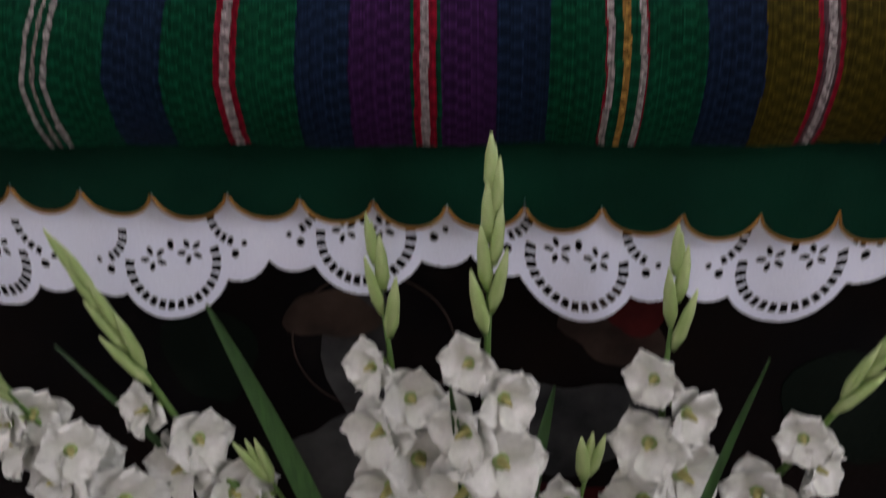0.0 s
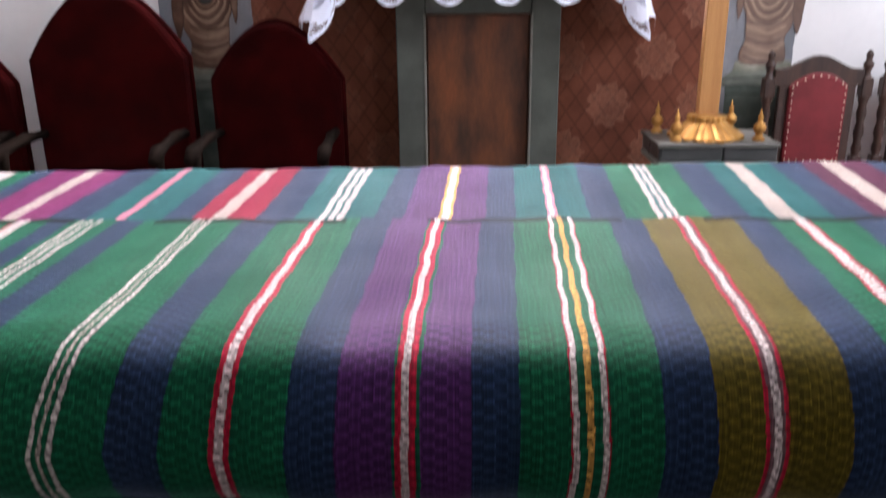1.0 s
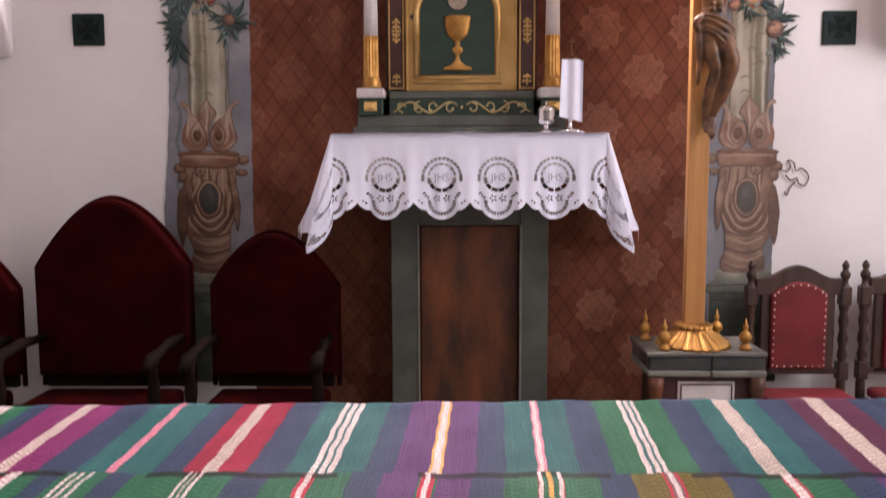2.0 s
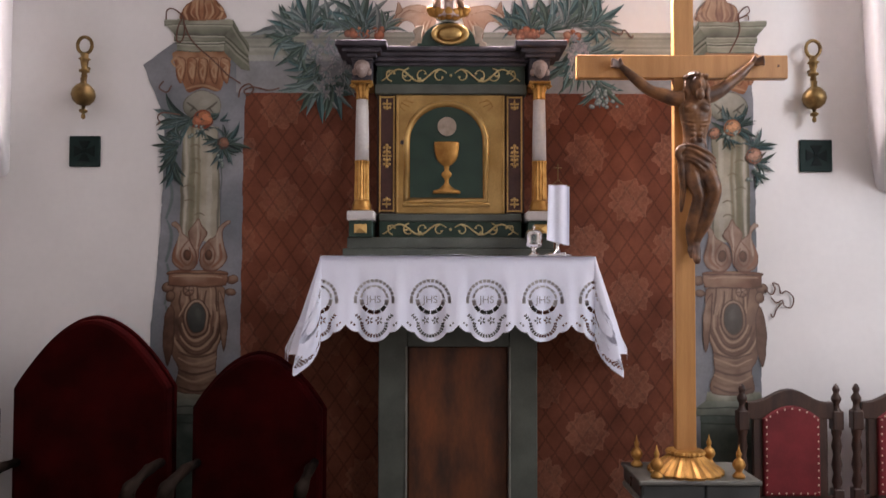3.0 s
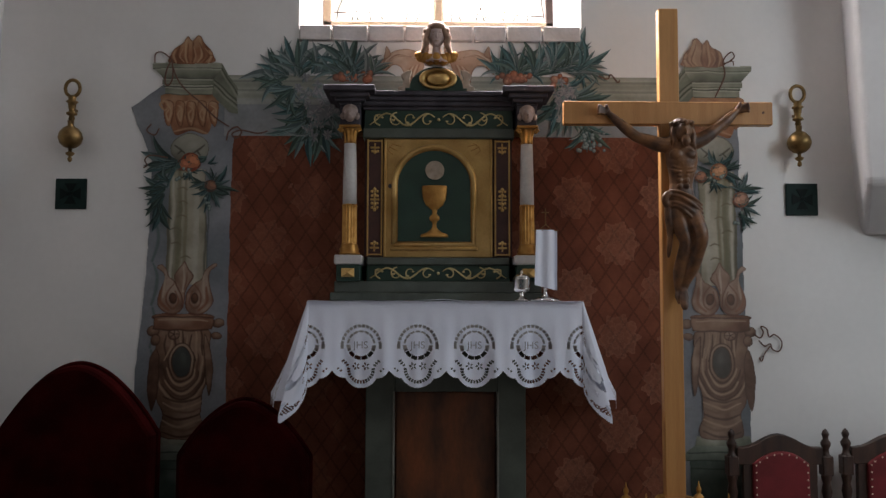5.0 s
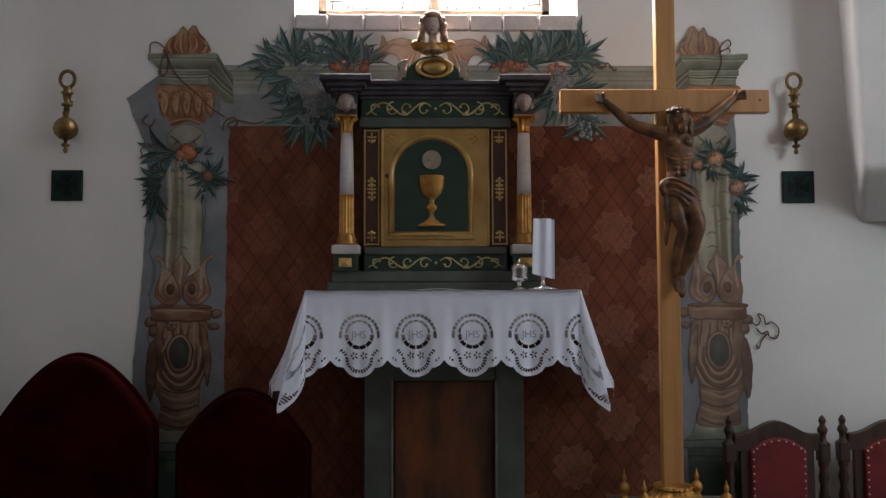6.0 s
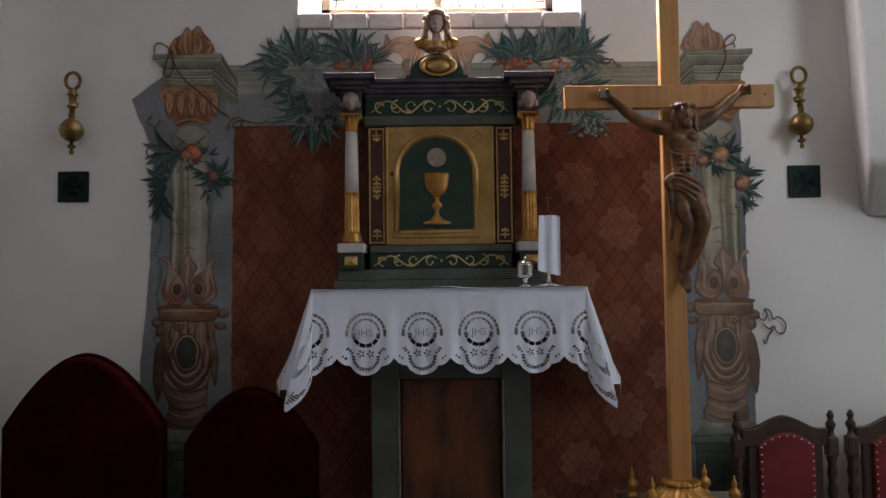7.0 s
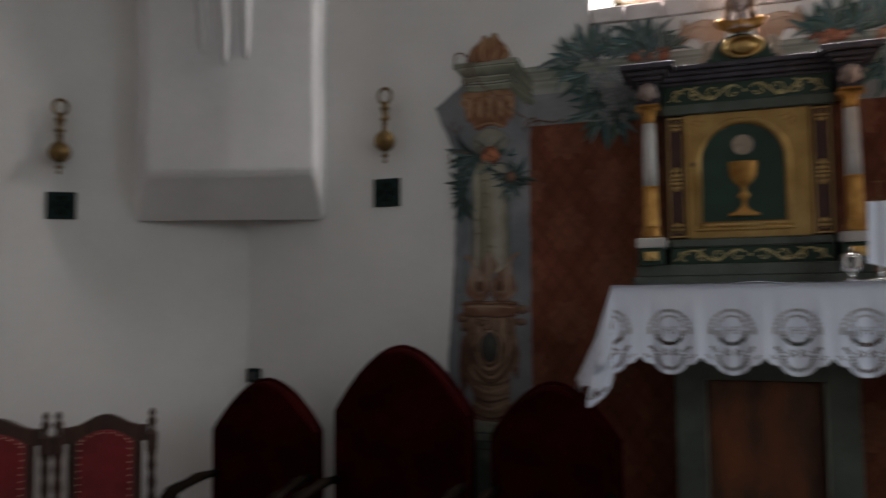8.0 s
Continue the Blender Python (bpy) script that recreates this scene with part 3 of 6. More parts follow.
    p.fill([(60, 121), (90, 168), (90, 212), (76, 210), (45, 178), (45, 150)], ((0.1, 0.105, 0.08), (0.16, 0.165, 0.125), (0.22, 0.22, 0.175)), 0.2, 0.1, False, 0.15)
    for a, b in ((131, 178), (151, 190), (161, 198)):
        p.stroke([(60 if a < 140 else 47, a), (90, b)], 1.5, (0.06, 0.065, 0.045), False)
        p.stroke([(60 if a < 140 else 48, a + 5), (90, b + 6)], 2.0, (0.25, 0.25, 0.2), False)
    for top, low, a, b, c, d, tone in ((121, 132, -60, 60, -60, 60, 0.8), (132, 151, -58, 60, -42, 47, 0.35), (151, 161, -43, 47, -43, 47, 0.62), (161, 166, -40, 46, -40, 46, 0.2), (166, 179, -38, 45, -38, 45, 0.7)):
        P = [(a, top), (b, top), (d, low), (c, low)]
        stops = [tuple(q * (0.6 + 0.55 * tone) for q in st) for st in STONE]
        p.fill(P, stops, 0.2, 0.9 if tone < 0.5 else -0.2, False, 0.2, 14)
        p.stroke([(c, low - 0.5), (d, low - 0.5)], 1.3, (0.07, 0.075, 0.055), False)
        p.stroke([(a + 1, top + 1), (b - 1, top + 1)], 1.2, (0.4, 0.4, 0.33), False)
    p.build("cornice", 0.0085, "grey-green painted cornice")

    # flame on top
    o = 18 if far else 0
    p = Fresco(ax, s, -40 + o, 56 + o, 66, 124, seed + 4, 1.0, 0.3 if far else 0.0)
    p.fill([(-27 + o, 122), (-29 + o, 108), (-22 + o, 95), (-8 + o, 86), (0 + o, 73), (8 + o, 81), (17 + o, 71), (25 + o, 75), (29 + o, 84), (40 + o, 97), (46 + o, 110), (43 + o, 122)], CLAY, 0.8, 0.2, True, 0.3, 20, (0.14, 0.055, 0.028), 1.5)
    for k, (u, bow, top) in enumerate(((-20, -4, 98), (-10, -8, 88), (0, -4, 80), (9, 2, 84), (19, 6, 76), (29, 8, 88), (37, 5, 100))):
        p.stroke([(u + o, 121), (u + bow + o, 108), (u + bow * 0.3 + o, top)], 2.0, ((0.48, 0.3, 0.18), (0.15, 0.06, 0.03))[k % 2])
        p.stroke([(u + 4 + o, 120), (u + bow + 4 + o, 110), (u + 2 + o, top + 8)], 1.2, ((0.17, 0.07, 0.035), (0.42, 0.25, 0.15))[k % 2])
    p.build("flame_finial", 0.0095, "orange-brown painted flame")

    # urn: two tulip-shaped flames, a collar, and a draped body with a dark oval
    pale = 0.22 if far else 0.0
    p = Fresco(ax, s, -70, 82, 470, 800, seed + 6, 0.95 if far else 0.82, pale)
    p.fill([(-36, 592), (44, 592), (51, 622), (47, 680), (40, 704), (38, 740), (42, 778), (-30, 778), (-28, 740), (-40, 712), (-44, 650), (-42, 615)], BROWN, 1.0, 0.2, True, 0.26, 22, INK, 1.5)
    for k in range(8):
        q = 1.18 + 0.17 * k
        a0, a1 = (0.3, 2.9) if k % 2 else (-0.5, 2.5)
        p.stroke([(3 + 19 * q * math.cos(a), 650 + 29 * q * math.sin(a)) for a in np.linspace(a0, a1, 9)], 2.4, (INK, RIM, (0.12, 0.06, 0.04))[k % 3])
    for k in range(9):
        random.seed(seed * 5 + k)
        u, v = -26 + 7.5 * k, 612 + random.uniform(-8, 6)
        p.stroke([(u, v - 14), (u + random.uniform(-4, 4), v + 8), (u + random.uniform(-9, 9), v + 32)], 1.8, (INK, RIM)[k % 2])
    for k in range(7):
        v = 712 + 10 * k
        p.stroke([(-28, v - 3), (-4, v + 5 + 3 * math.sin(k * 2.1)), (16, v + 4), (38, v - 5)], 2.2, (INK, RIM, BROWN[1])[k % 3])
    p.fill([(41, 602), (54, 634), (57, 672), (53, 708), (46, 688), (42, 640)], BROWN, 0.5, 0.6, True, 0.3, 30, INK, 1.3)
    p.fill([(-44, 628), (-36, 648), (-38, 700), (-47, 734), (-55, 700), (-53, 650)], (INK, (0.11, 0.055, 0.035), (0.18, 0.1, 0.065)), 0.4, 0.3, True, 0.3, 30, INK, 1.3)
    p.oval(3, 650, 22, 33, ((0.2, 0.12, 0.08), (0.36, 0.25, 0.18), (0.45, 0.34, 0.26)), INK, 1.4)
    p.oval(3, 650, 17, 27, ((0.035, 0.04, 0.036), (0.06, 0.066, 0.06), (0.085, 0.09, 0.08)), INK, 1.2)
    p.oval(5, 646, 7, 13, ((0.06, 0.066, 0.06), (0.08, 0.085, 0.078), (0.12, 0.12, 0.11)))
    p.oval(-12, 602, 10, 9, BUFF, INK)
    for a in range(5):
        p.stroke([(-12, 602), (-12 + 8 * math.cos(a * 1.26), 602 + 7 * math.sin(a * 1.26))], 1.1, INK, False)
    for u, v, ru, rv in ((-48, 596, 10, 9), (-44, 612, 8, 10), (64, 582, 11, 8), (62, 604, 10, 7)):
        p.oval(u, v, ru, rv, BROWN, INK)
    p.fill([(-38, 566), (46, 566), (48, 576), (-42, 576)], ((0.09, 0.035, 0.02), (0.19, 0.085, 0.05), (0.3, 0.18, 0.12)), 0.9, 0.3, True, 0.2, 20, INK)
    p.fill([(-46, 574), (-40, 572), (46, 572), (56, 576), (54, 590), (44, 594), (-38, 594), (-46, 588)], ((0.09, 0.035, 0.02), (0.21, 0.1, 0.06), (0.36, 0.24, 0.17)), 0.9, 0.4, True, 0.2, 16, INK, 1.6)
    p.stroke([(-40, 577), (0, 576), (46, 578)], 1.6, RIM)
    left_bulb = [(-44, 486), (-36, 480), (-27, 488), (-23, 500), (-14, 508), (-4, 522), (4, 538), (2, 556), (-10, 566), (-26, 566), (-39, 556), (-42, 542), (-36, 522), (-30, 506), (-33, 494)]
    right_bulb = [(56, 478), (60, 482), (50, 494), (46, 508), (52, 528), (55, 545), (47, 560), (30, 568), (14, 564), (6, 550), (8, 530), (20, 514), (32, 506), (40, 492)]
    for P in (left_bulb, right_bulb):
        p.fill(P, BUFF, 0.7, 0.3, True, 0.3, 24, (0.13, 0.05, 0.03), 2.0)
    p.fill([(-10, 514), (-14, 500), (-4, 486), (4, 474), (12, 488), (20, 502), (13, 514), (6, 530), (3, 556), (-1, 534)], BUFF, 0.6, 0.4, True, 0.26, 24, (0.13, 0.05, 0.03), 1.8)
    for d, c in ((-1, -15), (1, 22)):
        p.stroke([(c + d * 20, 520), (c + d * 22, 545), (c + d * 8, 560)], 3.0, (0.24, 0.1, 0.055))
        p.stroke([(c - d * 2, 514), (c + d * 10, 530), (c + d * 10, 548), (c, 557), (c - d * 9, 545), (c - d * 4, 526)], 1.8, (0.2, 0.09, 0.055))
        p.stroke([(c + d * 14, 500), (c + d * 15, 520), (c + d * 17, 538)], 2.0, (0.48, 0.37, 0.29))
        p.oval(c, 539, 6, 9, (INK, (0.13, 0.06, 0.035), (0.2, 0.1, 0.06)), INK)
    p.stroke([(3, 484), (4, 505), (2, 528)], 1.8, (0.5, 0.4, 0.32))
    p.stroke([(9, 494), (8, 510), (4, 524)], 1.2, (0.2, 0.1, 0.065))
    p.build("urn", 0.0075, "brown painted urn with tulip-shaped flames and a dark oval")

    p = Fresco(ax, s, -74, 76, 772, 980, seed + 8)
    p.fill([(-44, 776), (50, 776), (54, 792), (-48, 792)], STONE, 0.7, 0.6, False, 0.2)
    p.fill([(-48, 792), (56, 792), (70, 804), (70, 818), (-66, 818), (-66, 804)], ((0.08, 0.095, 0.075), (0.15, 0.165, 0.135), (0.24, 0.25, 0.21)), 0.5, 0.5, False, 0.2)
    p.fill([(-58, 818), (62, 818), (62, 978), (-58, 978)], ((0.035, 0.05, 0.042), (0.06, 0.08, 0.066), (0.1, 0.12, 0.1)), 0.4, 0.2, False, 0.25)
    for v in (804, 818, 832):
        p.stroke([(-64, v), (66, v)], 1.4, (0.04, 0.05, 0.04), False)
    p.build("painted_pedestal", 0.006, "green-grey painted pedestal")

    # fruit and leaves tied to the shaft, the cord and the curls
    lv = Leaves(0.0102)
    random.seed(seed)
    at = lambda u, v: (ax + s * u * UNIT, 2.16 - (v - 357) * UNIT)

    def spray(u, v, ang, fan, count, size):
        for k in range(count):
            f = -1 + 2 * (k + random.random()) / count
            a = radians(ang) + f * fan
            a = a if s > 0 else math.pi - a
            ln = size * UNIT * random.uniform(0.65, 1.15)
            tone = tuple(tuple(0.62 * q for q in c) for c in random.choice(TEAL[:4]))
            x, z = at(u + random.gauss(0, 3), v + random.gauss(0, 2))
            lv.add(x, z, a, ln, ln * random.uniform(0.07, 0.12), *tone, s * f * random.uniform(0.1, 0.8))

    def fruit(u, v, r, light, dark):
        for k in range(9):
            a = 6.28 * k / 9
            x, z = at(u + 0.75 * r * math.cos(a), v + 0.6 * r * math.sin(a))
            lv.add(x, z, a + 0.4, 0.8 * r * UNIT, 0.17 * r * UNIT, *TEAL[2], 0.4)
        lv.disc(*at(u, v), 0.8 * r * UNIT, light, dark)
        lv.disc(*at(u + 0.35 * r, v + 0.1 * r), 0.5 * r * UNIT, light, dark)

    if far:
        for a in ((6, 312, 165, 0.5, 7, 48), (0, 320, 10, 0.6, 8, 44), (0, 308, 80, 0.9, 7, 30), (10, 330, 250, 0.8, 6, 26), (-34, 348, 160, 0.5, 6, 38), (-38, 372, 190, 0.7, 7, 36), (-34, 390, 235, 0.5, 6, 34), (-34, 345, 60, 0.5, 4, 26)):
            spray(*a)
        fruit(2, 312, 19, (0.42, 0.22, 0.12), (0.24, 0.1, 0.05))
        fruit(-36, 362, 18, (0.36, 0.2, 0.14), (0.2, 0.09, 0.06))
        fruit(34, 322, 13, (0.34, 0.17, 0.11), (0.18, 0.08, 0.05))
    else:
        for a in ((-12, 300, 180, 0.25, 6, 66), (-15, 305, 205, 0.6, 9, 46), (-34, 345, 195, 0.5, 9, 44), (-36, 360, 215, 0.5, 8, 46), (-38, 375, 262, 0.5, 7, 46), (-30, 335, 150, 0.5, 6, 34), (12, 312, 270, 0.9, 8, 24), (46, 345, 270, 0.9, 9, 40), (50, 335, 70, 0.6, 5, 26), (48, 342, 15, 0.4, 4, 48), (38, 340, 180, 0.4, 4, 30), (40, 300, 15, 0.4, 3, 22)):
            spray(*a)
        fruit(10, 300, 22, (0.4, 0.15, 0.075), (0.2, 0.055, 0.03))
        fruit(-2, 304, 14, (0.36, 0.13, 0.07), (0.18, 0.05, 0.03))
        fruit(46, 342, 14, (0.2, 0.1, 0.065), (0.085, 0.05, 0.04))
    for k in range(12):
        u, v = (3, 322) if k < 6 else ((46, 372) if not far else (-34, 402))
        lv.disc(*at(u + random.gauss(0, 8), v + random.gauss(0, 6)), 3.4 * UNIT, (0.2, 0.24, 0.22), (0.09, 0.12, 0.11), 8)
    lv.build("column_spray", "painted fruit and leaves on the column")
    lines = [[(-57, 122), (-56, 106), (-45, 103), (-30, 114), (-26, 124), (-25, 148), (-31, 162), (-38, 158), (-36, 136), (-28, 118)], [(-26, 128), (-16, 152), (0, 172), (26, 194), (52, 220), (76, 236)]]
    if far:
        lines = [[(6, 178), (-12, 140), (-10, 112), (-24, 96), (-30, 104), (-22, 112)], [(-10, 118), (-26, 112), (-28, 120)],
                 [(-52, 598), (-64, 606), (-70, 596), (-66, 586), (-76, 590), (-80, 604), (-90, 600), (-102, 612), (-98, 628), (-86, 626), (-82, 616), (-72, 620), (-62, 610)], [(-82, 620), (-72, 632), (-66, 646), (-62, 640)]]
    else:
        lines += [[(-30, 292), (-60, 288), (-70, 296), (-66, 306), (-72, 310)], [(-60, 232), (-68, 244), (-54, 252), (-46, 240)]]
    for pts in lines:
        pts = rounded(pts, False)
        part("tendril", tube([(at(u, v)[0], WALL - 0.0115, at(u, v)[1]) for u, v in pts], 0.0038, 5, squash=0.35), tendril_brown, mural)


mural_column(-1.253, 1, 21)
mural_column(1.455, -1, 33)


def entablature(X, Z):
    h = (Z - 2.62) / 0.15
    c = ramp(0.6 + 0.3 * np.sin(h * 16) + 0.12 * mottle(X, Z, 10, 5), (0.2, 0.205, 0.17), (0.36, 0.365, 0.31))
    c[(np.abs(h - 0.5) < 0.04) | (np.abs(h - 0.82) < 0.03)] *= 0.7
    c[h < 0.2] = c[h < 0.2] * 0.6 + np.array((0.3, 0.3, 0.31)) * 0.4
    return (h > 0) & (h < 1), c


painted("entablature", -1.06, 1.3, 2.455, 2.79, 0.006, lambda X, Z: ((Z > 2.46) & (Z < 2.775), np.where((Z > 2.62)[..., None], entablature(X, Z)[1], ramp(0.5 + 0.4 * mottle(X, Z, 8, 9), (0.2, 0.21, 0.225), (0.29, 0.295, 0.3)))), 0.0045, "pale painted entablature")


WX = lambda p: 0.013 + (p - 776) * 0.00284
WZ = lambda q: 2.855 - (q - 125) * 0.0031


def tuft(lv, px, pz, ang, spread, count, size):
    """Long leaves fanning out and curling away from the middle of the fan."""
    for k in range(count):
        f = -1 + 2 * (k + random.uniform(0.2, 0.8)) / count
        ln = size * random.uniform(0.75, 1.3) * (1 - 0.2 * abs(f))
        light, dark = random.choice(TEAL)
        lv.add(WX(px) + random.gauss(0, 0.012), WZ(pz) + random.gauss(0, 0.01), radians(ang) + f * spread, ln, ln * random.uniform(0.065, 0.11), light, dark, f * random.uniform(0.3, 1.2))


def rosette(lv, px, pz, r, tones):
    for k in range(8):
        a = 6.28 * k / 8 + random.uniform(-0.3, 0.3)
        lv.add(WX(px), WZ(pz), a, r * random.uniform(0.7, 1.1), r * 0.26, *random.choice(tones), random.uniform(-0.4, 0.4))


GREYS = [PALE, ((0.28, 0.28, 0.3), (0.19, 0.19, 0.21)), ((0.36, 0.34, 0.35), (0.25, 0.24, 0.25)), ((0.2, 0.25, 0.25), (0.14, 0.18, 0.18))]
RUST = [ORANGE, ((0.28, 0.12, 0.075), (0.17, 0.07, 0.045)), ((0.38, 0.2, 0.13), (0.26, 0.12, 0.08)), ((0.22, 0.1, 0.065), (0.13, 0.06, 0.04))]
lv = Leaves(0.009)
random.seed(61)
for spot in ((508, 152, 150, 0.7, 14, 0.2), (530, 148, 95, 0.8, 15, 0.19), (560, 146, 60, 0.7, 11, 0.16), (500, 165, 185, 0.5, 7, 0.13), (622, 152, 90, 0.95, 22, 0.2), (600, 150, 120, 0.6, 8, 0.14), (655, 150, 60, 0.6, 8, 0.13),
             (545, 205, 215, 0.7, 12, 0.17), (550, 222, 245, 0.8, 16, 0.2), (565, 230, 285, 0.7, 13, 0.18), (585, 215, 310, 0.5, 8, 0.13), (520, 175, 220, 0.7, 10, 0.14)):
    tuft(lv, *spot)
for k in range(30):
    f = random.random()
    rosette(lv, 545 + 60 * f + random.gauss(0, 10), 168 + 40 * f + random.gauss(0, 9), random.uniform(0.022, 0.04), GREYS)
for k in range(12):
    rosette(lv, 560 + random.gauss(0, 14), 232 + random.gauss(0, 14), random.uniform(0.018, 0.032), GREYS)
for k in range(20):
    lv.disc(WX(random.uniform(592, 660)), WZ(random.uniform(147, 160)), random.uniform(0.012, 0.022), *random.choice(RUST))
for k in range(8):
    lv.disc(WX(random.uniform(600, 630)), WZ(random.uniform(185, 205)), random.uniform(0.012, 0.02), *random.choice(RUST))
tuft(lv, 622, 158, 90, 0.8, 9, 0.13)
lv.build("garland_left", "blue-green painted garland with grey flowers")
lv = Leaves(0.009)
random.seed(62)
for spot in ((895, 152, 110, 0.7, 11, 0.15), (921, 148, 75, 0.8, 15, 0.18), (950, 146, 60, 0.7, 11, 0.17), (983, 140, 45, 0.8, 17, 0.2), (1010, 135, 35, 0.7, 14, 0.2), (1030, 140, 15, 0.6, 11, 0.18), (1000, 165, 320, 0.6, 9, 0.15),
             (1020, 185, 330, 0.8, 13, 0.17), (1015, 200, 280, 0.8, 14, 0.2), (1000, 190, 250, 0.6, 10, 0.16), (1040, 235, 285, 0.8, 11, 0.15)):
    tuft(lv, *spot)
for k in range(22):
    lv.disc(WX(random.uniform(885, 945)), WZ(random.uniform(147, 162)), random.uniform(0.012, 0.023), *random.choice(RUST))
for k in range(8):
    lv.disc(WX(random.uniform(985, 1015)), WZ(random.uniform(150, 170)), random.uniform(0.012, 0.02), *random.choice(RUST))
for k in range(14):
    rosette(lv, 1000 + random.gauss(0, 16), 180 + random.gauss(0, 12), random.uniform(0.02, 0.034), GREYS)
for k in range(26):
    lv.disc(WX(random.uniform(1030, 1080)), WZ(random.uniform(245, 275)), random.uniform(0.008, 0.013), (0.2, 0.25, 0.25), (0.1, 0.13, 0.14), 8)
lv.build("garland_right", "blue-green painted garland with grapes")

# curling ends of the garlands
for pts in ([(398, 262), (402, 246), (416, 238), (424, 248), (414, 258), (408, 250), (424, 244), (452, 250), (470, 246)], [(1058, 152), (1074, 158), (1080, 150), (1092, 164), (1096, 160)]):
    pts = rounded(pts, False)
    part("tendril", tube([(-1.818 + (p - 128) * UNIT, WALL - 0.0105, 2.16 - (q - 354 - 0.0155 * (p - 128)) * UNIT) for p, q in pts], 0.0042, 5, squash=0.35), tendril_brown, mural)

# painted wings beside the bust
TAN = ((0.26, 0.14, 0.09), (0.42, 0.28, 0.2), (0.54, 0.42, 0.33))
for side in (-1, 1):
    p = Fresco(0.019, side, 14, 116, 84, 172, 70 + side, step=0.0027)
    p.fill([(22, 112), (32, 100), (48, 95), (70, 96), (90, 106), (103, 120), (106, 134), (98, 140), (90, 132), (80, 124), (68, 126), (61, 136), (60, 150), (54, 162), (40, 164), (32, 150), (26, 132)], TAN, 0.3, 0.5, True, 0.3, 22, (0.19, 0.09, 0.055), 1.5)
    p.stroke([(94, 112), (100, 126), (94, 135), (87, 128), (91, 121)], 1.7, (0.2, 0.1, 0.06))
    for k in range(6):
        p.stroke([(30 + 4 * k, 116 - 2 * k), (48 + 5 * k, 108 - k), (72 + 4 * k, 106 + 2 * k), (84 + 2.5 * k, 116 + 2 * k)], 1.3, ((0.22, 0.11, 0.07), (0.56, 0.44, 0.35))[k % 2])
    for k in range(5):
        p.stroke([(32 + 4 * k, 122 + k), (38 + 4 * k, 138), (40 + 3.4 * k, 158 - k)], 1.4, ((0.24, 0.125, 0.08), (0.55, 0.43, 0.34))[k % 2])
    p.stroke([(60, 150), (54, 140), (46, 142), (45, 152), (52, 154)], 1.6, (0.22, 0.11, 0.07))
    p.fill([(84, 106), (87, 94), (92, 88), (94, 100), (97, 112)], TAN, 0.3, 0.3, True, 0.2, 22, (0.2, 0.1, 0.06), 1.2)
    p.build("painted_wing", 0.0086, "tan painted acanthus wing")

# ---- the free-standing altar in front ----
TOP = 0.955
altar = thing("altar_table", "altar table under striped cloths with a dark painted front", "altar")
part("tabletop", box(-1.24, 1.24, 0.825, 1.68, TOP - 0.09, TOP - 0.012, 0.03, seg=3), chair_wood, altar)
part("body", box(-1.15, 1.15, 0.97, 1.6, 0, TOP - 0.09), chair_wood, altar)


def stripes(spec, x):
    """Colours along x from rows of (start, colour)."""
    starts = np.array([s for s, _ in spec])
    cols = np.array([c for _, c in spec], float)
    k = np.clip(np.searchsorted(starts, x, side="right") - 1, 0, len(spec) - 1)
    return cols[k]


G, B, PU, OL, W, RD, YE, TE = (0.0012, 0.034, 0.0155), (0.0055, 0.0115, 0.026), (0.026, 0.0075, 0.036), (0.035, 0.027, 0.003), (0.27, 0.235, 0.225), (0.14, 0.004, 0.013), (0.28, 0.15, 0.035), (0.0015, 0.03, 0.03)
ST = (0.05, 0.028, 0.03)
CR, WI, MG, PK, CM = (0.085, 0.0015, 0.009), (0.024, 0.004, 0.012), (0.055, 0.005, 0.03), (0.26, 0.085, 0.12), (0.2, 0.17, 0.15)


def near_spec():
    e = lambda p: -0.052 + (p - 778) * 0.00093
    rows = [(-99, G), (-520, B), (-460, G), (-400, W), (-375, G), (-310, B), (-250, OL), (-190, W), (-165, OL), (-95, B), (-40, G), (20, RD), (25, W), (48, G), (90, B), (125, G), (138, W), (145, G), (153, W), (160, G), (170, W), (177, G), (205, B), (250, G), (346, W), (351, G), (357, CM), (361, G), (367, W), (373, G), (430, B), (492, G), (549, RD), (556, W), (566, RD), (573, G), (636, B), (692, PU), (757, G), (760, RD), (767, W), (776, RD), (784, G), (789, PU), (848, B), (905, G), (963, RD), (965, W), (972, G), (981, YE), (989, G), (999, W), (1006, RD), (1008, G), (1070, B), (1130, OL), (1184, RD), (1189, ST), (1194, W), (1203, ST), (1207, RD), (1212, OL), (1285, B), (1345, G), (1390, RD), (1394, W), (1411, RD), (1416, G), (1490, B), (1550, PU), (1610, W), (1635, PU), (1700, B), (1760, G), (1830, W), (1860, G), (1930, B), (2000, OL), (2060, W), (2085, OL), (2150, B)]
    rows = [(-9.0, G)] + [(e(p), c) for p, c in rows[1:]]
    return rows


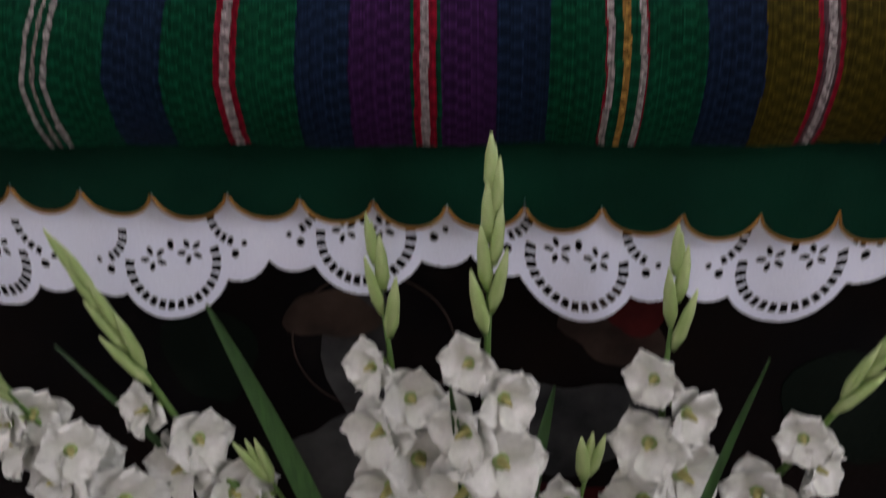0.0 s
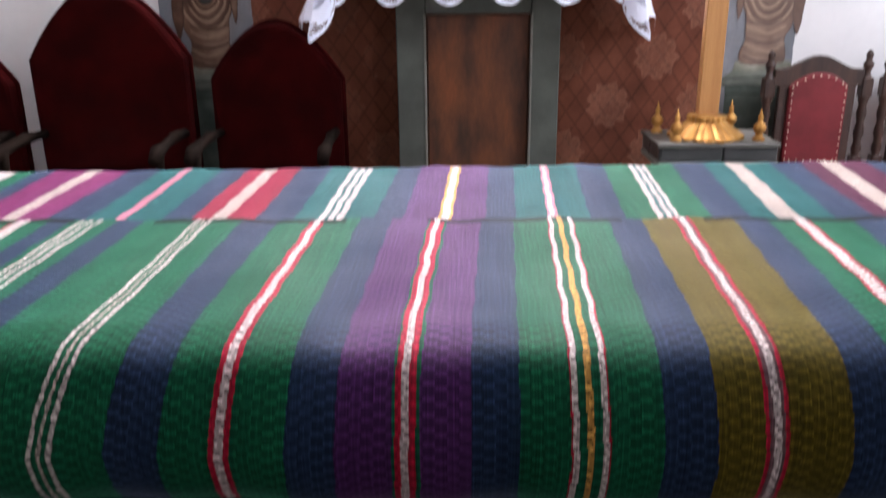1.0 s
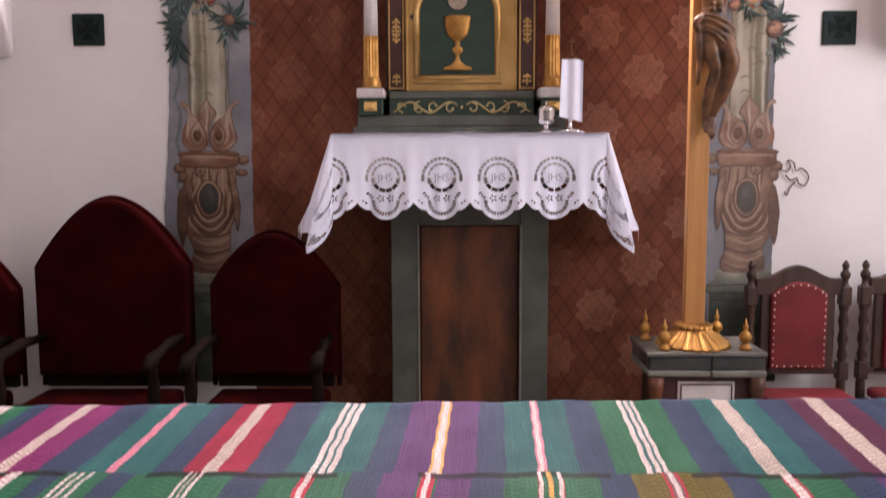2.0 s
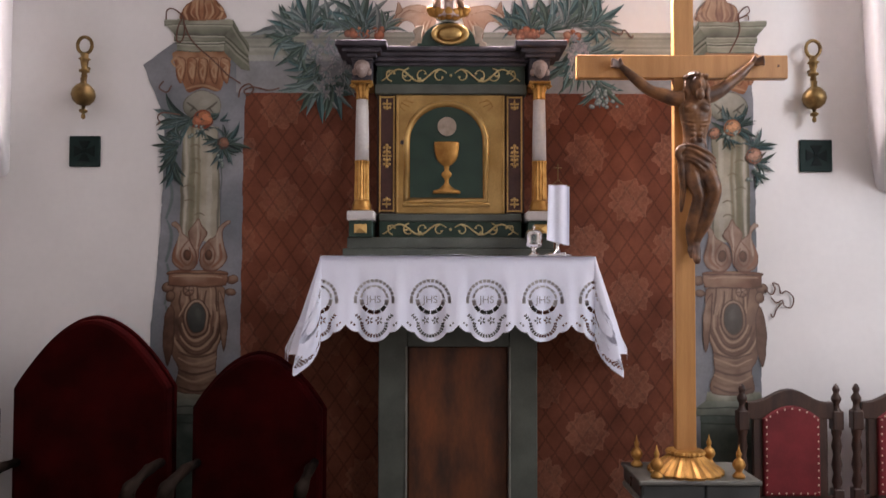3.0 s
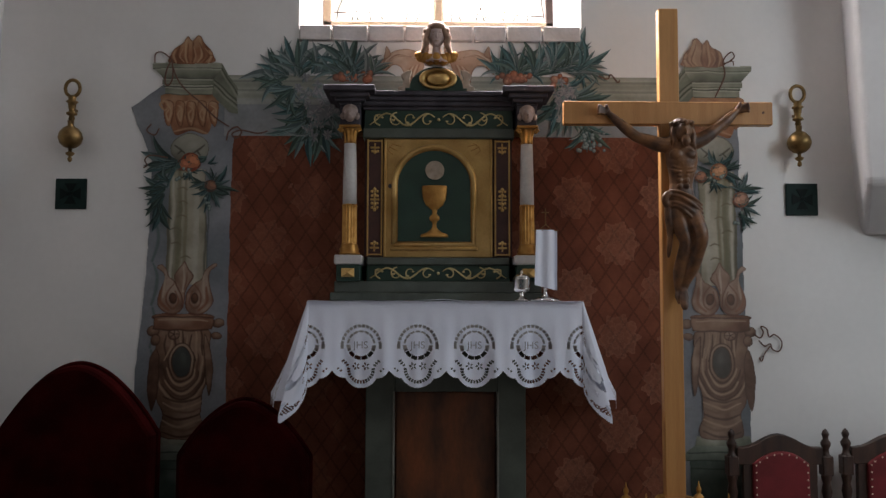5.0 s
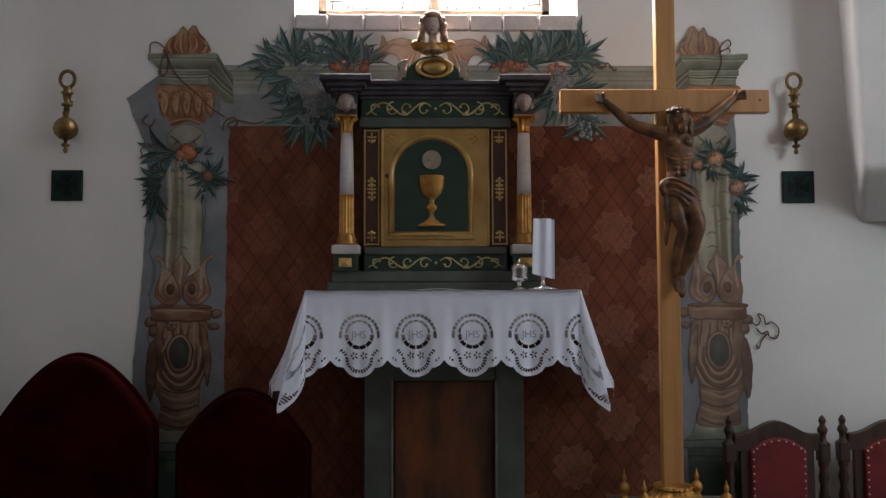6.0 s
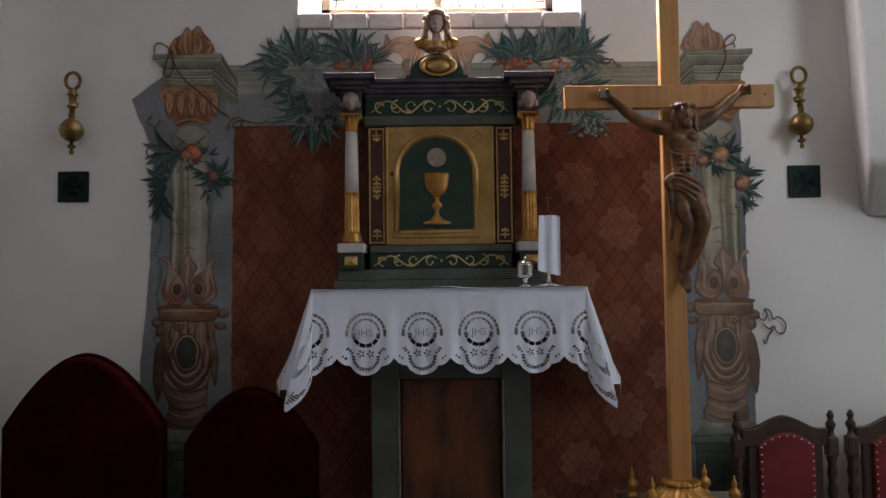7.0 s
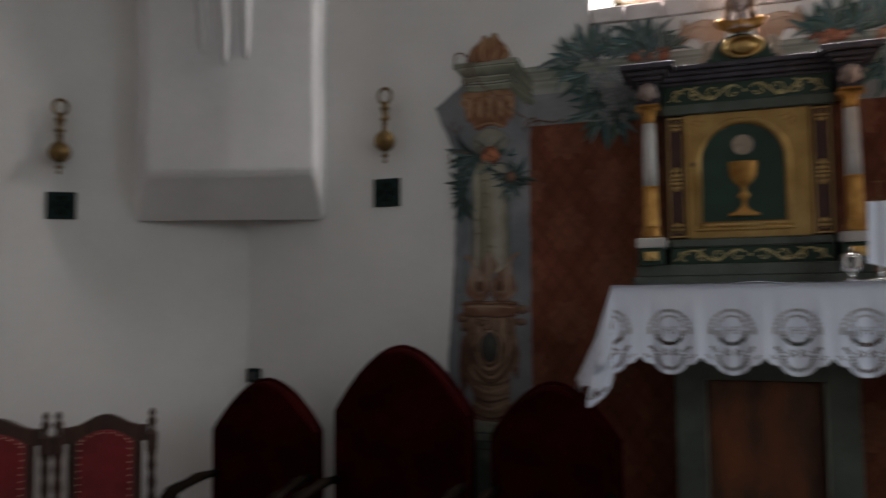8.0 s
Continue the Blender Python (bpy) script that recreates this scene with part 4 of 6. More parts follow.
def far_spec():
    e = lambda p: -0.027 + (p - 806) * 0.001235
    rows = [(-420, TE), (-330, G), (-290, W), (-255, G), (-210, B), (-140, TE), (-60, G), (0, W), (40, G), (75, B), (110, MG), (168, CM), (190, MG), (235, B), (290, TE), (333, PK), (347, TE), (400, B), (445, CR), (472, CM), (494, CR), (535, B), (590, TE), (626, W), (634, TE), (639, W), (647, TE), (651, W), (660, TE), (705, B), (745, PU), (795, YE), (799, W), (810, YE), (814, PU), (862, B), (905, TE), (950, PK), (953, W), (960, PK), (964, TE), (1010, B), (1060, G), (1104, W), (1112, TE), (1117, W), (1124, TE), (1128, W), (1134, G), (1180, B), (1235, TE), (1272, CM), (1302, TE), (1350, B), (1404, WI), (1436, CM), (1468, WI), (1515, B), (1580, TE), (1640, G), (1680, W), (1720, G), (1780, B), (1850, PU), (1900, W), (1930, PU), (2000, B), (2080, TE)]
    return [(-9.0, B)] + [(e(p), c) for p, c in rows]


def altar_cloth(name, spec, line, lift, origin, label):
    """A striped cloth over the table, along a line of (y, z) from the front hem to the back."""
    pts = [Vector((0, y, z)) for y, z in line]
    run = np.cumsum([0.0] + [(q - p).length for p, q in zip(pts, pts[1:])])
    fine = np.arange(0, run[-1], 0.0055)
    lin = np.stack([np.interp(fine, run, [p.y for p in pts]), np.interp(fine, run, [p.z for p in pts])], -1)
    for _ in range(10):
        lin[1:-1] = (lin[:-2] + 2 * lin[1:-1] + lin[2:]) / 4
    xs = np.arange(-1.26, 1.2601, 0.0016)
    X, S = np.meshgrid(xs, np.arange(len(lin)), indexing="ij")
    Y, Z = lin[S, 0], lin[S, 1] + lift
    front = np.clip((0.86 - Y) / 0.06, 0, 1) * (Z < TOP)
    low = np.clip((TOP - Z) / 0.2, 0, 1) * front
    Y = Y + low * (0.006 * np.sin(X * 17 + 1) + 0.004 * np.sin(X * 41))
    Z = Z + (0.0015 * np.sin(X * 23 + Y * 9) + 0.001 * np.sin(X * 61)) * (1 - low) - 0.008 * X * low
    Y = Y + (0.01 + 0.034 * X) * np.clip((Y - 1.45) / 0.2, 0, 1)
    along = np.maximum(Y, 0.8)
    shear = (X - (along - origin) * 0.045) / (1 + 0.093 * (along - origin)) + 0.0012 * np.sin(Y * 60 + X * 4)
    shear = shear / (1 + np.where(shear < 0, 0.065, 0.025) * np.minimum(1, 2 * low))
    pos = np.stack([X, Y, Z], -1)
    cx = (shear[1:, 1:] + shear[:-1, :-1]) / 2
    cell = stripes(spec, cx.ravel()).reshape(*cx.shape, 3)
    sc = fine[S][1:, 1:]
    light = cell.mean(-1) > 0.14
    stitch = (np.sin(sc * 2 * math.pi / 0.0125 + cx * 500) > 0.35) & light
    cell[stitch] *= 0.5
    # ridged weft, in short blocks
    block = np.sin(sc * 2 * math.pi / 0.0165 + 0.6 * np.sin(cx * 130)) * np.sign(np.sin(cx * 2 * math.pi / 0.026))
    wisp = np.sin(cx * 2 * math.pi / 0.0072) > 0.72
    cell *= (0.74 + 0.7 * block * (block > 0))[..., None]
    cell[wisp & ~light] *= 1.3
    # random streaks put into the colour for light caught along the threads
    rng = np.random.default_rng(7)
    thread_glint = rng.normal(0, 1, (cell.shape[0], cell.shape[1] // 14 + 3))
    grid = np.arange(cell.shape[1]) / 14.0
    lo_i = grid.astype(int)
    thread_glint = thread_glint[:, lo_i] * (1 - (grid - lo_i)) + thread_glint[:, lo_i + 1] * (grid - lo_i)
    cell *= np.clip(1 + 0.13 * thread_glint, 0.6, 1.5)[..., None]
    hem = (sc > fine[-1] - 0.019) & ~light & (np.sin(cx * 14 + 0.4) > -0.6) & (lift > 0.005)
    cell[hem] *= 0.12
    return tagged(part(name, sheet(name, pos, None, cell), woven), label, "altar cloth")


NEAR = [(0.77, 0.766), (0.748, 0.795), (0.735, 0.84), (0.738, 0.89), (0.756, 0.928), (0.786, 0.949), (0.83, 0.957), (0.88, TOP), (1.0, TOP), (1.268, TOP)]
FAR = [(1.19, TOP), (1.4, TOP), (1.69, TOP), (1.722, 0.945), (1.735, 0.92), (1.738, 0.86), (1.738, 0.7)]
altar_cloth("striped_altar_cloth", near_spec(), NEAR, 0.011, 1.266, "hand-woven green, blue and violet striped altar cloth")
altar_cloth("striped_altar_runner", far_spec(), FAR, 0.003, 1.72, "hand-woven teal and crimson striped cloth under the other")

# dark green cloth with a scalloped, gold-edged hem, under the striped one
xs = np.arange(-1.2, 1.2, 0.002)
zs = np.linspace(0, 1, 30)
X, V = np.meshgrid(xs, zs, indexing="ij")


def green_hem(x):
    ph = ((x + 0.0625) / np.where(x < -0.0625, 0.084, 0.0885)) % 1.0
    return 0.703 - 0.05 * x - 0.038 * np.sqrt(np.clip(1 - (2 * ph - 1) ** 2, 0, 1)) ** 0.9


Z = 0.86 + (green_hem(X) - 0.86) * V
Y = 0.803 + 0.004 * np.sin(X * 19) + 0.003 * np.sin(X * 43 + 2)
green_ob = tagged(part("green_altar_cloth", sheet("green_altar_cloth", np.stack([X, Y, Z], -1)), green_cloth), "dark green altar cloth with a gold-edged scalloped hem", "altar cloth")
edge = green_hem(xs)
part("gold_edging", tube([(x, 0.8015 + 0.004 * math.sin(x * 19) + 0.003 * math.sin(x * 43 + 2), z) for x, z in zip(xs[::2], edge[::2])], 0.0022, 5), gold, green_ob)


# white openwork cloth
def ring_dash(dx, dz, r, w, a0, a1, count, gap):
    """Dashes along an arc of radius r, as a mask."""
    rad = np.hypot(dx, dz)
    ang = np.degrees(np.arctan2(dz, dx)) % 360
    span = (ang - a0) % 360
    inside = span < (a1 - a0)
    ph = (span / (a1 - a0) * count) % 1.0
    return (np.abs(rad - r) < w) & inside & (ph > gap / 2) & (ph < 1 - gap / 2)


def petals(dx, dz, c, r, size, n=5):
    m = np.zeros_like(dx, bool)
    for k in range(n):
        a = 2 * math.pi * k / n + 0.6
        ux, uz = math.cos(a), math.sin(a)
        px, pz = dx - c[0] - r * ux, dz - c[1] - r * uz
        along, cross = px * ux + pz * uz, -px * uz + pz * ux
        m |= (along / size) ** 2 + (cross / (0.55 * size)) ** 2 < 1
    return m


xs = np.arange(-0.95, 0.95, 0.0013)
vs = np.arange(0, 0.27, 0.0013)
X, V = np.meshgrid(xs, vs, indexing="ij")
P = 0.2535
XS = np.where(X < -0.163, -0.163 + (X + 0.163) * 1.08, X)
cen = -0.163 + np.round((XS + 0.163) / P) * P
dx = XS - cen
hem0 = 0.549 - 0.02 * X + 0.024 * np.cos((X + 0.13) * 9)
lobe = np.where(np.abs(dx) < 0.068, 0.075 - np.sqrt(np.clip(0.075 ** 2 - dx ** 2, 0, 1)), 9)
for cxx in (0.088,):
    q = np.abs(dx) - cxx
    lobe = np.minimum(lobe, np.where(np.abs(q) < 0.045, 0.082 - np.sqrt(np.clip(0.045 ** 2 - q ** 2, 0, 1)), 9))
lobe = np.minimum(lobe, 0.088)
Z = 0.78 - V
keep = Z > hem0 + lobe
dz = Z - (hem0 + 0.075)
holes = ring_dash(dx, dz, 0.056, 0.0062, 165, 375, 17, 0.32)
holes |= ring_dash(np.abs(dx) - 0.098, dz - 0.055, 0.042, 0.0055, 180, 250, 5, 0.35)
holes |= petals(dx, dz, (-0.023, 0.012), 0.011, 0.006) | petals(dx, dz, (0.023, 0.012), 0.011, 0.006)
holes |= (np.abs(dx) - 0.083) ** 2 + (dz - 0.0) ** 2 < 0.0055 ** 2
holes |= (np.abs(dx) - 0.097) ** 2 + (dz - 0.012) ** 2 < 0.0038 ** 2
holes |= (np.abs(dx) / 0.004) ** 2 + ((dz - 0.026) / 0.007) ** 2 < 1
keep &= ~holes
Y = 0.820 + 0.004 * np.sin(X * 21 + 2) + 0.003 * np.sin(X * 47)
tagged(part("lace_altar_cloth", sheet("lace_altar_cloth", np.stack([X, Y, Z], -1), keep[:-1, :-1]), linen), "white cutwork altar cloth with a scalloped hem", "altar cloth")

# ---- painted front of the altar ----
dark_oil = surface("dark_oil_paint", (0.003, 0.0025, 0.003), (0.007, 0.004, 0.003), 0.8, scale=5, spec=0.08)
oil_grey = surface("grey_oil_paint", (0.075, 0.075, 0.072), (0.02, 0.02, 0.021), 0.8, scale=9, fine=40, spec=0.1)
oil_red = surface("dull_red_oil_paint", (0.09, 0.012, 0.012), (0.04, 0.006, 0.006), 0.6, scale=9, spec=0.08)
oil_flesh = surface("brown_oil_paint", (0.06, 0.04, 0.03), (0.025, 0.016, 0.013), 0.6, scale=12, spec=0.08)
oil_green = surface("green_oil_paint", (0.004, 0.008, 0.005), rough=0.7, scale=12, spec=0.08)
front_panel = thing("altar_painting", "dark oil painting with draped shapes on the altar front", "painting")
part("canvas", box(-1.0, 1.0, 0.945, 0.968, 0.03, 0.76), dark_oil, front_panel)


def blob(cx, cz, rx, rz, seed, n=26, wob=0.16):
    random.seed(seed)
    ph = [random.uniform(0, 6.28) for _ in range(4)]
    out = []
    for k in range(n):
        a = 2 * math.pi * k / n
        r = 1 + wob * (math.sin(2 * a + ph[0]) + 0.6 * math.sin(3 * a + ph[1]) + 0.4 * math.sin(5 * a + ph[2]))
        out.append((cx + rx * r * math.cos(a), cz + rz * r * math.sin(a)))
    return out


for cx, cz, rx, rz, mt, sd, y in ((-0.2, 0.4, 0.045, 0.13, oil_grey, 1, 0.943), (-0.24, 0.2, 0.09, 0.09, oil_grey, 2, 0.9425), (-0.235, 0.47, 0.06, 0.045, oil_flesh, 3, 0.942),
                                  (0.11, 0.27, 0.12, 0.1, oil_grey, 4, 0.943), (0.17, 0.45, 0.08, 0.06, oil_flesh, 5, 0.942), (0.2, 0.47, 0.045, 0.03, oil_red, 6, 0.941),
                                  (0.1, 0.12, 0.2, 0.05, oil_red, 7, 0.943), (-0.42, 0.4, 0.06, 0.09, oil_green, 8, 0.943), (0.52, 0.3, 0.1, 0.1, oil_green, 9, 0.943)):
    part("painted_shape", plate(blob(cx, cz, rx, rz, sd), y, 0.9445), mt, front_panel)
part("painted_ring", tube([(-0.178 + 0.118 * math.cos(a), 0.944, 0.42 + 0.115 * math.sin(a)) for a in np.linspace(0, 2 * math.pi, 49)], 0.0016, 5), oil_flesh, front_panel)

# ---- gladioli in front of the altar ----
petal_white = surface("white_petal", (0.8, 0.8, 0.76), (0.68, 0.7, 0.62), 0.55, scale=30, fine=160, bump=0.1)
throat_mat = surface("cream_throat", (0.5, 0.45, 0.16), (0.4, 0.4, 0.14), 0.6, scale=40)
stem_green = surface("flower_stem", (0.13, 0.24, 0.05), (0.08, 0.17, 0.035), 0.5, scale=20)
bud_green = surface("pale_bud", (0.42, 0.52, 0.22), (0.26, 0.4, 0.11), 0.5, scale=25, stretch=(3, 3, 1))
leaf_green = surface("blade_leaf", (0.04, 0.11, 0.025), (0.025, 0.075, 0.018), 0.45, scale=20, stretch=(6, 6, 1))
vase_mat = surface("dark_vase", (0.04, 0.04, 0.045), rough=0.3)


def petal_mesh(seed):
    random.seed(seed)
    n, m = 9, 7
    pos = np.zeros((n, m, 3))
    ruf = random.uniform(0, 6)
    for i in range(n):
        t = i / (n - 1)
        wide = 0.0262 * math.sin(math.pi * (0.1 + 0.9 * t) ** 1.15) ** 0.75 * (1 - 0.25 * t) + 0.0008
        for j in range(m):
            s = 2 * j / (m - 1) - 1
            r = 0.005 + 0.041 * t ** 0.95
            h = 0.034 * t - 0.02 * t ** 3 + 0.006 * abs(s) ** 2 * (1 - t)
            h += (0.0045 * math.sin(ruf + 5 * s + 7 * t) + 0.003 * math.sin(ruf * 2 + 9 * s)) * t
            pos[i, j] = (r - 0.002 * s * s, wide * s, h)
    return sheet("petal", pos)


PETALS = [petal_mesh(k) for k in range(3)]
THROAT = bmesh.new()
lathe([(0.003, 0), (0.005, 0.006), (0.004, 0.018), (0.002, 0.026)], 8, bm=THROAT)
THROAT_ME = bpy.data.meshes.new("throat")
THROAT.to_mesh(THROAT_ME)
THROAT.free()
CALYX_BM = tube([(0, 0, -0.035), (0, 0, -0.02), (0, 0, 0.006)], [0.003, 0.006, 0.009], 8)
CALYX_ME = bpy.data.meshes.new("calyx")
CALYX_BM.to_mesh(CALYX_ME)
CALYX_BM.free()
bud_bm = tube([(0, 0, 0), (0, 0, 0.016), (0, 0, 0.042), (0, 0, 0.064)], [0.003, 0.0075, 0.006, 0.0012], 8, squash=0.75)
BUD_ME = bpy.data.meshes.new("bud")
bud_bm.to_mesh(BUD_ME)
bud_bm.free()
for me, mt in ((THROAT_ME, throat_mat), (CALYX_ME, bud_green), (BUD_ME, bud_green)):
    me.materials.append(mt)
    me.polygons.foreach_set("use_smooth", [True] * len(me.polygons))
for me in PETALS:
    me.materials.append(petal_white)

flowers = thing("gladiolus_arrangement", "white gladioli with green buds in a vase before the altar", "flowers", (-0.03, 0.66, 0))
part("vase", lathe([(0.09, 0), (0.11, 0.02), (0.13, 0.1), (0.1, 0.18), (0.08, 0.2), (0.085, 0.21)], 24), vase_mat, flowers, smooth=True)


def floret(at, aim, size, seed):
    random.seed(seed)
    base = new("floret")
    base.parent = flowers
    q = Vector(aim).normalized().to_track_quat("Z", "Y").to_matrix().to_4x4()
    base.matrix_local = Matrix.Translation(at) @ q @ Matrix.Scale(size, 4)
    for k in range(6):
        p = part("petal", PETALS[(k + seed) % 3], None, base)
        lift = -0.16 if k % 2 else 0.12
        p.matrix_local = pose(0, 0, 0, 0, 0, 60 * k + random.uniform(-8, 8)) @ pose(0, 0, 0.001 * (k % 2), random.uniform(-6, 6), math.degrees(lift) + random.uniform(-8, 8), 0)
    part("throat", THROAT_ME, None, base)
    part("calyx", CALYX_ME, None, base)


def gladiolus(tip, foot, bud_len, blooms, seed, y=0.7, scale=1.0):
    """A flower spike from its tip to a lower point (x, z), with buds above and open florets below."""
    random.seed(seed)
    ox, oy = -0.03, 0.66
    back = 0.012 if tip[1] > 0.78 else 0.04
    k = (y + back + 0.036) / (y + 0.036)
    tip, foot = [(-0.034 + (p[0] + 0.034) * k, 1.041 - (1.041 - p[1]) * k) for p in (tip, foot)]
    y += back
    T = Vector((tip[0] - ox, y - oy, tip[1] - 0.048))
    Ft = Vector((foot[0] - ox, y - oy + 0.02, foot[1]))
    base = Vector((0.25 * Ft.x, 0, 0.16))
    line = [T, T.lerp(Ft, 0.5) + Vector((random.uniform(-0.006, 0.006), 0, 0)), Ft, Ft.lerp(base, 0.5), base]
    part("stem", tube(line, [0.0015, 0.004, 0.005, 0.006, 0.006], 8), stem_green, flowers, smooth=True)
    d = (Ft - T)
    n = max(3, int(bud_len / 0.027))
    top = bpy.data.objects.new("bud", BUD_ME)
    scene.collection.objects.link(top)
    top.parent = flowers
    top.matrix_local = Matrix.Translation(T + d.normalized() * 0.02) @ (-d).normalized().to_track_quat("Z", "Y").to_matrix().to_4x4() @ Matrix.Scale(0.85, 4)
    for k in range(n):
        f = (k + 0.6) / n
        p = T + d.normalized() * (bud_len * f)
        side = 1 if k % 2 else -1
        aim = (-d).normalized() + Vector((side * (0.02 + 0.22 * f * f), -0.12 * f, 0))
        b = bpy.data.objects.new("bud", BUD_ME)
        scene.collection.objects.link(b)
        b.parent = flowers
        b.matrix_local = Matrix.Translation(p + Vector((side * 0.003, 0, 0))) @ aim.normalized().to_track_quat("Z", "Y").to_matrix().to_4x4() @ Matrix.Scale(0.95 + 0.45 * f, 4)
    for k in range(blooms):
        f = bud_len + 0.02 + k * 0.048
        p = T + d.normalized() * f
        side = 1 if k % 2 else -1
        aim = Vector((side * random.uniform(0.35, 0.7), -1, random.uniform(0.05, 0.45)))
        floret(p + Vector((side * 0.018, -0.012, 0)), aim, scale * (0.8 + 0.15 * min(k, 3)), seed * 7 + k)


gladiolus((-0.012, 0.815), (-0.022, 0.38), 0.2, 6, 11)
gladiolus((-0.135, 0.73), (-0.115, 0.36), 0.13, 6, 12, 0.71)
gladiolus((-0.455, 0.72), (-0.36, 0.4), 0.19, 4, 13)
gladiolus((-0.6, 0.66), (-0.5, 0.36), 0.07, 6, 16, 0.69)
gladiolus((-0.56, 0.6), (-0.44, 0.33), 0.05, 5, 17, 0.67)
gladiolus((0.178, 0.72), (0.19, 0.36), 0.13, 6, 14)
gladiolus((0.43, 0.66), (0.31, 0.34), 0.17, 4, 15)
gladiolus((0.1, 0.46), (0.09, 0.28), 0.03, 4, 18, 0.69)
gladiolus((-0.28, 0.44), (-0.25, 0.26), 0.02, 4, 19, 0.7)


def blade(a, b, wide, y):
    pos = np.zeros((14, 3, 3))
    for i in range(14):
        t = i / 13
        x, z = a[0] + (b[0] - a[0]) * t, a[1] + (b[1] - a[1]) * t
        w = wide * math.sin(math.pi * min(0.98, 0.02 + 0.6 * t)) ** 0.7
        for j in range(3):
            s = j - 1
            pos[i, j] = (x + 0.03 + s * w, y - 0.66 - 0.004 * abs(s) + 0.01 * math.sin(3 * t), z + s * w * 0.3)
    part("leaf", sheet("leaf", pos), leaf_green, flowers)


blade((-0.325, 0.615), (-0.2, 0.2), 0.015, 0.72)
blade((0.29, 0.55), (0.22, 0.2), 0.008, 0.71)
blade((-0.52, 0.55), (-0.3, 0.2), 0.008, 0.74)
blade((-0.06, 0.52), (-0.03, 0.2), 0.008, 0.71)
blade((0.06, 0.5), (0.02, 0.2), 0.012, 0.73)

# ---- old altar: stone slab, painted base, white cloth ----
edge_paint = surface("pale_edge_paint", (0.2, 0.2, 0.17), (0.13, 0.13, 0.11), 0.6, scale=12)
mensa = thing("old_altar", "old altar with stone slab and wooden base door", "altar")
part("slab", box(-0.556, 0.668, 3.602, 3.995, 1.405, 1.612, 0.008), stone_slab, mensa)
part("base_post", box(-0.317, -0.182, 3.8, 3.99, 0.0, 1.404, 0.004), grey_green, mensa)
part("base_post", box(0.304, 0.439, 3.8, 3.99, 0.0, 1.404, 0.004), grey_green, mensa)
part("lintel", box(-0.181, 0.303, 3.802, 3.99, 1.2, 1.404, 0.003), grey_green, mensa)
part("edge_strip", box(-0.19, -0.18, 3.794, 3.82, 0.02, 1.2, 0.002), edge_paint, mensa)
part("edge_strip", box(0.302, 0.312, 3.794, 3.82, 0.02, 1.2, 0.002), edge_paint, mensa)
base_door = part("door", box(-0.181, 0.303, 3.85, 3.985, 0.02, 1.2), door_wood, mensa, "worn reddish-brown wooden door")
part("door_panel", box(-0.176, 0.298, 3.842, 3.86, 0.03, 1.196, 0.004), door_wood, base_door)

L0, R0 = -0.56, 0.672
HEM = 0.385
per, us = [], []
# the line round the slab's front: left side, corner, front, corner, right side
for y in np.arange(3.98, 3.62, -0.003):
    per.append((L0, y, -1.0, 0.0, 0.0))
for a in np.linspace(0, math.pi / 2, 46):
    per.append((L0, 3.6, -math.cos(a), -math.sin(a), 1 - abs(4 * a / math.pi - 1)))
for x in np.arange(L0 + 0.003, R0, 0.0026):
    per.append((x, 3.6, 0.0, -1.0, 0.0))
for a in np.linspace(math.pi / 2, 0, 46):
    per.append((R0, 3.6, math.cos(a), -math.sin(a), 1 - abs(4 * a / math.pi - 1)))
for y in np.arange(3.62, 3.98, 0.003):
    per.append((R0, y, 1.0, 0.0, 0.0))
per = np.array(per)
vs = np.arange(0.0, 0.56, 0.0027)
n, m = len(per), len(vs)
bx, by, nx, ny, corner = [per[:, k][:, None] for k in range(5)]
v = vs[None, :]
flare = 0.006 + 0.012 * np.clip(v / 0.3, 0, 1) + corner * 0.12 * np.clip(v / 0.5, 0, 1) ** 1.1
side_flare = (0.02 * corner + (ny == 0) * (0.13 + 0.09 * np.clip((by - 3.6) / 0.38, 0, 1))) * np.clip(v / 0.45, 0, 1)
fold = 0.016 * np.sin(bx * 23 + 0.7) + 0.006 * np.sin(bx * 51) + 0.004 * np.sin(bx * 90 + 2)
swell = np.clip((v - 0.03) / 0.3, 0, 1) * fold * (1 - corner)
PX = bx + nx * (flare + side_flare)
PY = by + ny * (flare + swell)
PZ = 1.627 - v + 0.0 * bx
PZ = np.where(v < 0.014, 1.627 - v * 0.6, PZ)
seed_x = np.cumsum(np.r_[0, np.hypot(np.diff(per[:, 0]), np.diff(per[:, 1])) + 0.0035 * (np.abs(np.diff(per[:, 4])) > 0)])
k0 = int(np.argmin(np.abs(per[:, 0] + 0.322) + 9 * (ny[:, 0] > -1)))
uu = (seed_x - seed_x[k0])[:, None] + 0 * v
PW = 0.2535
dx = uu - np.round(uu / PW) * PW
drop = HEM + np.maximum(0.175 * corner, 0.12 * np.clip((np.abs(nx) - 0.3) / 0.7, 0, 1))
hz = drop - v
lobe = np.where(np.abs(dx) < 0.077, 0.08 - np.sqrt(np.clip(0.08 ** 2 - dx ** 2, 0, 1)), 9)
q = np.abs(dx) - 0.078
lobe = np.minimum(lobe, np.where(q > -0.01, 0.044 + 0.034 * np.clip(q / 0.049, 0, 1) ** 2, 9))
keep = hz > lobe
dz = hz - 0.082
holes = ring_dash(dx, dz, 0.056, 0.0075, 172, 368, 15, 0.3)
holes |= petals(dx, dz, (-0.022, 0.014), 0.0115, 0.0065) | petals(dx, dz, (0.022, 0.014), 0.0115, 0.0065)
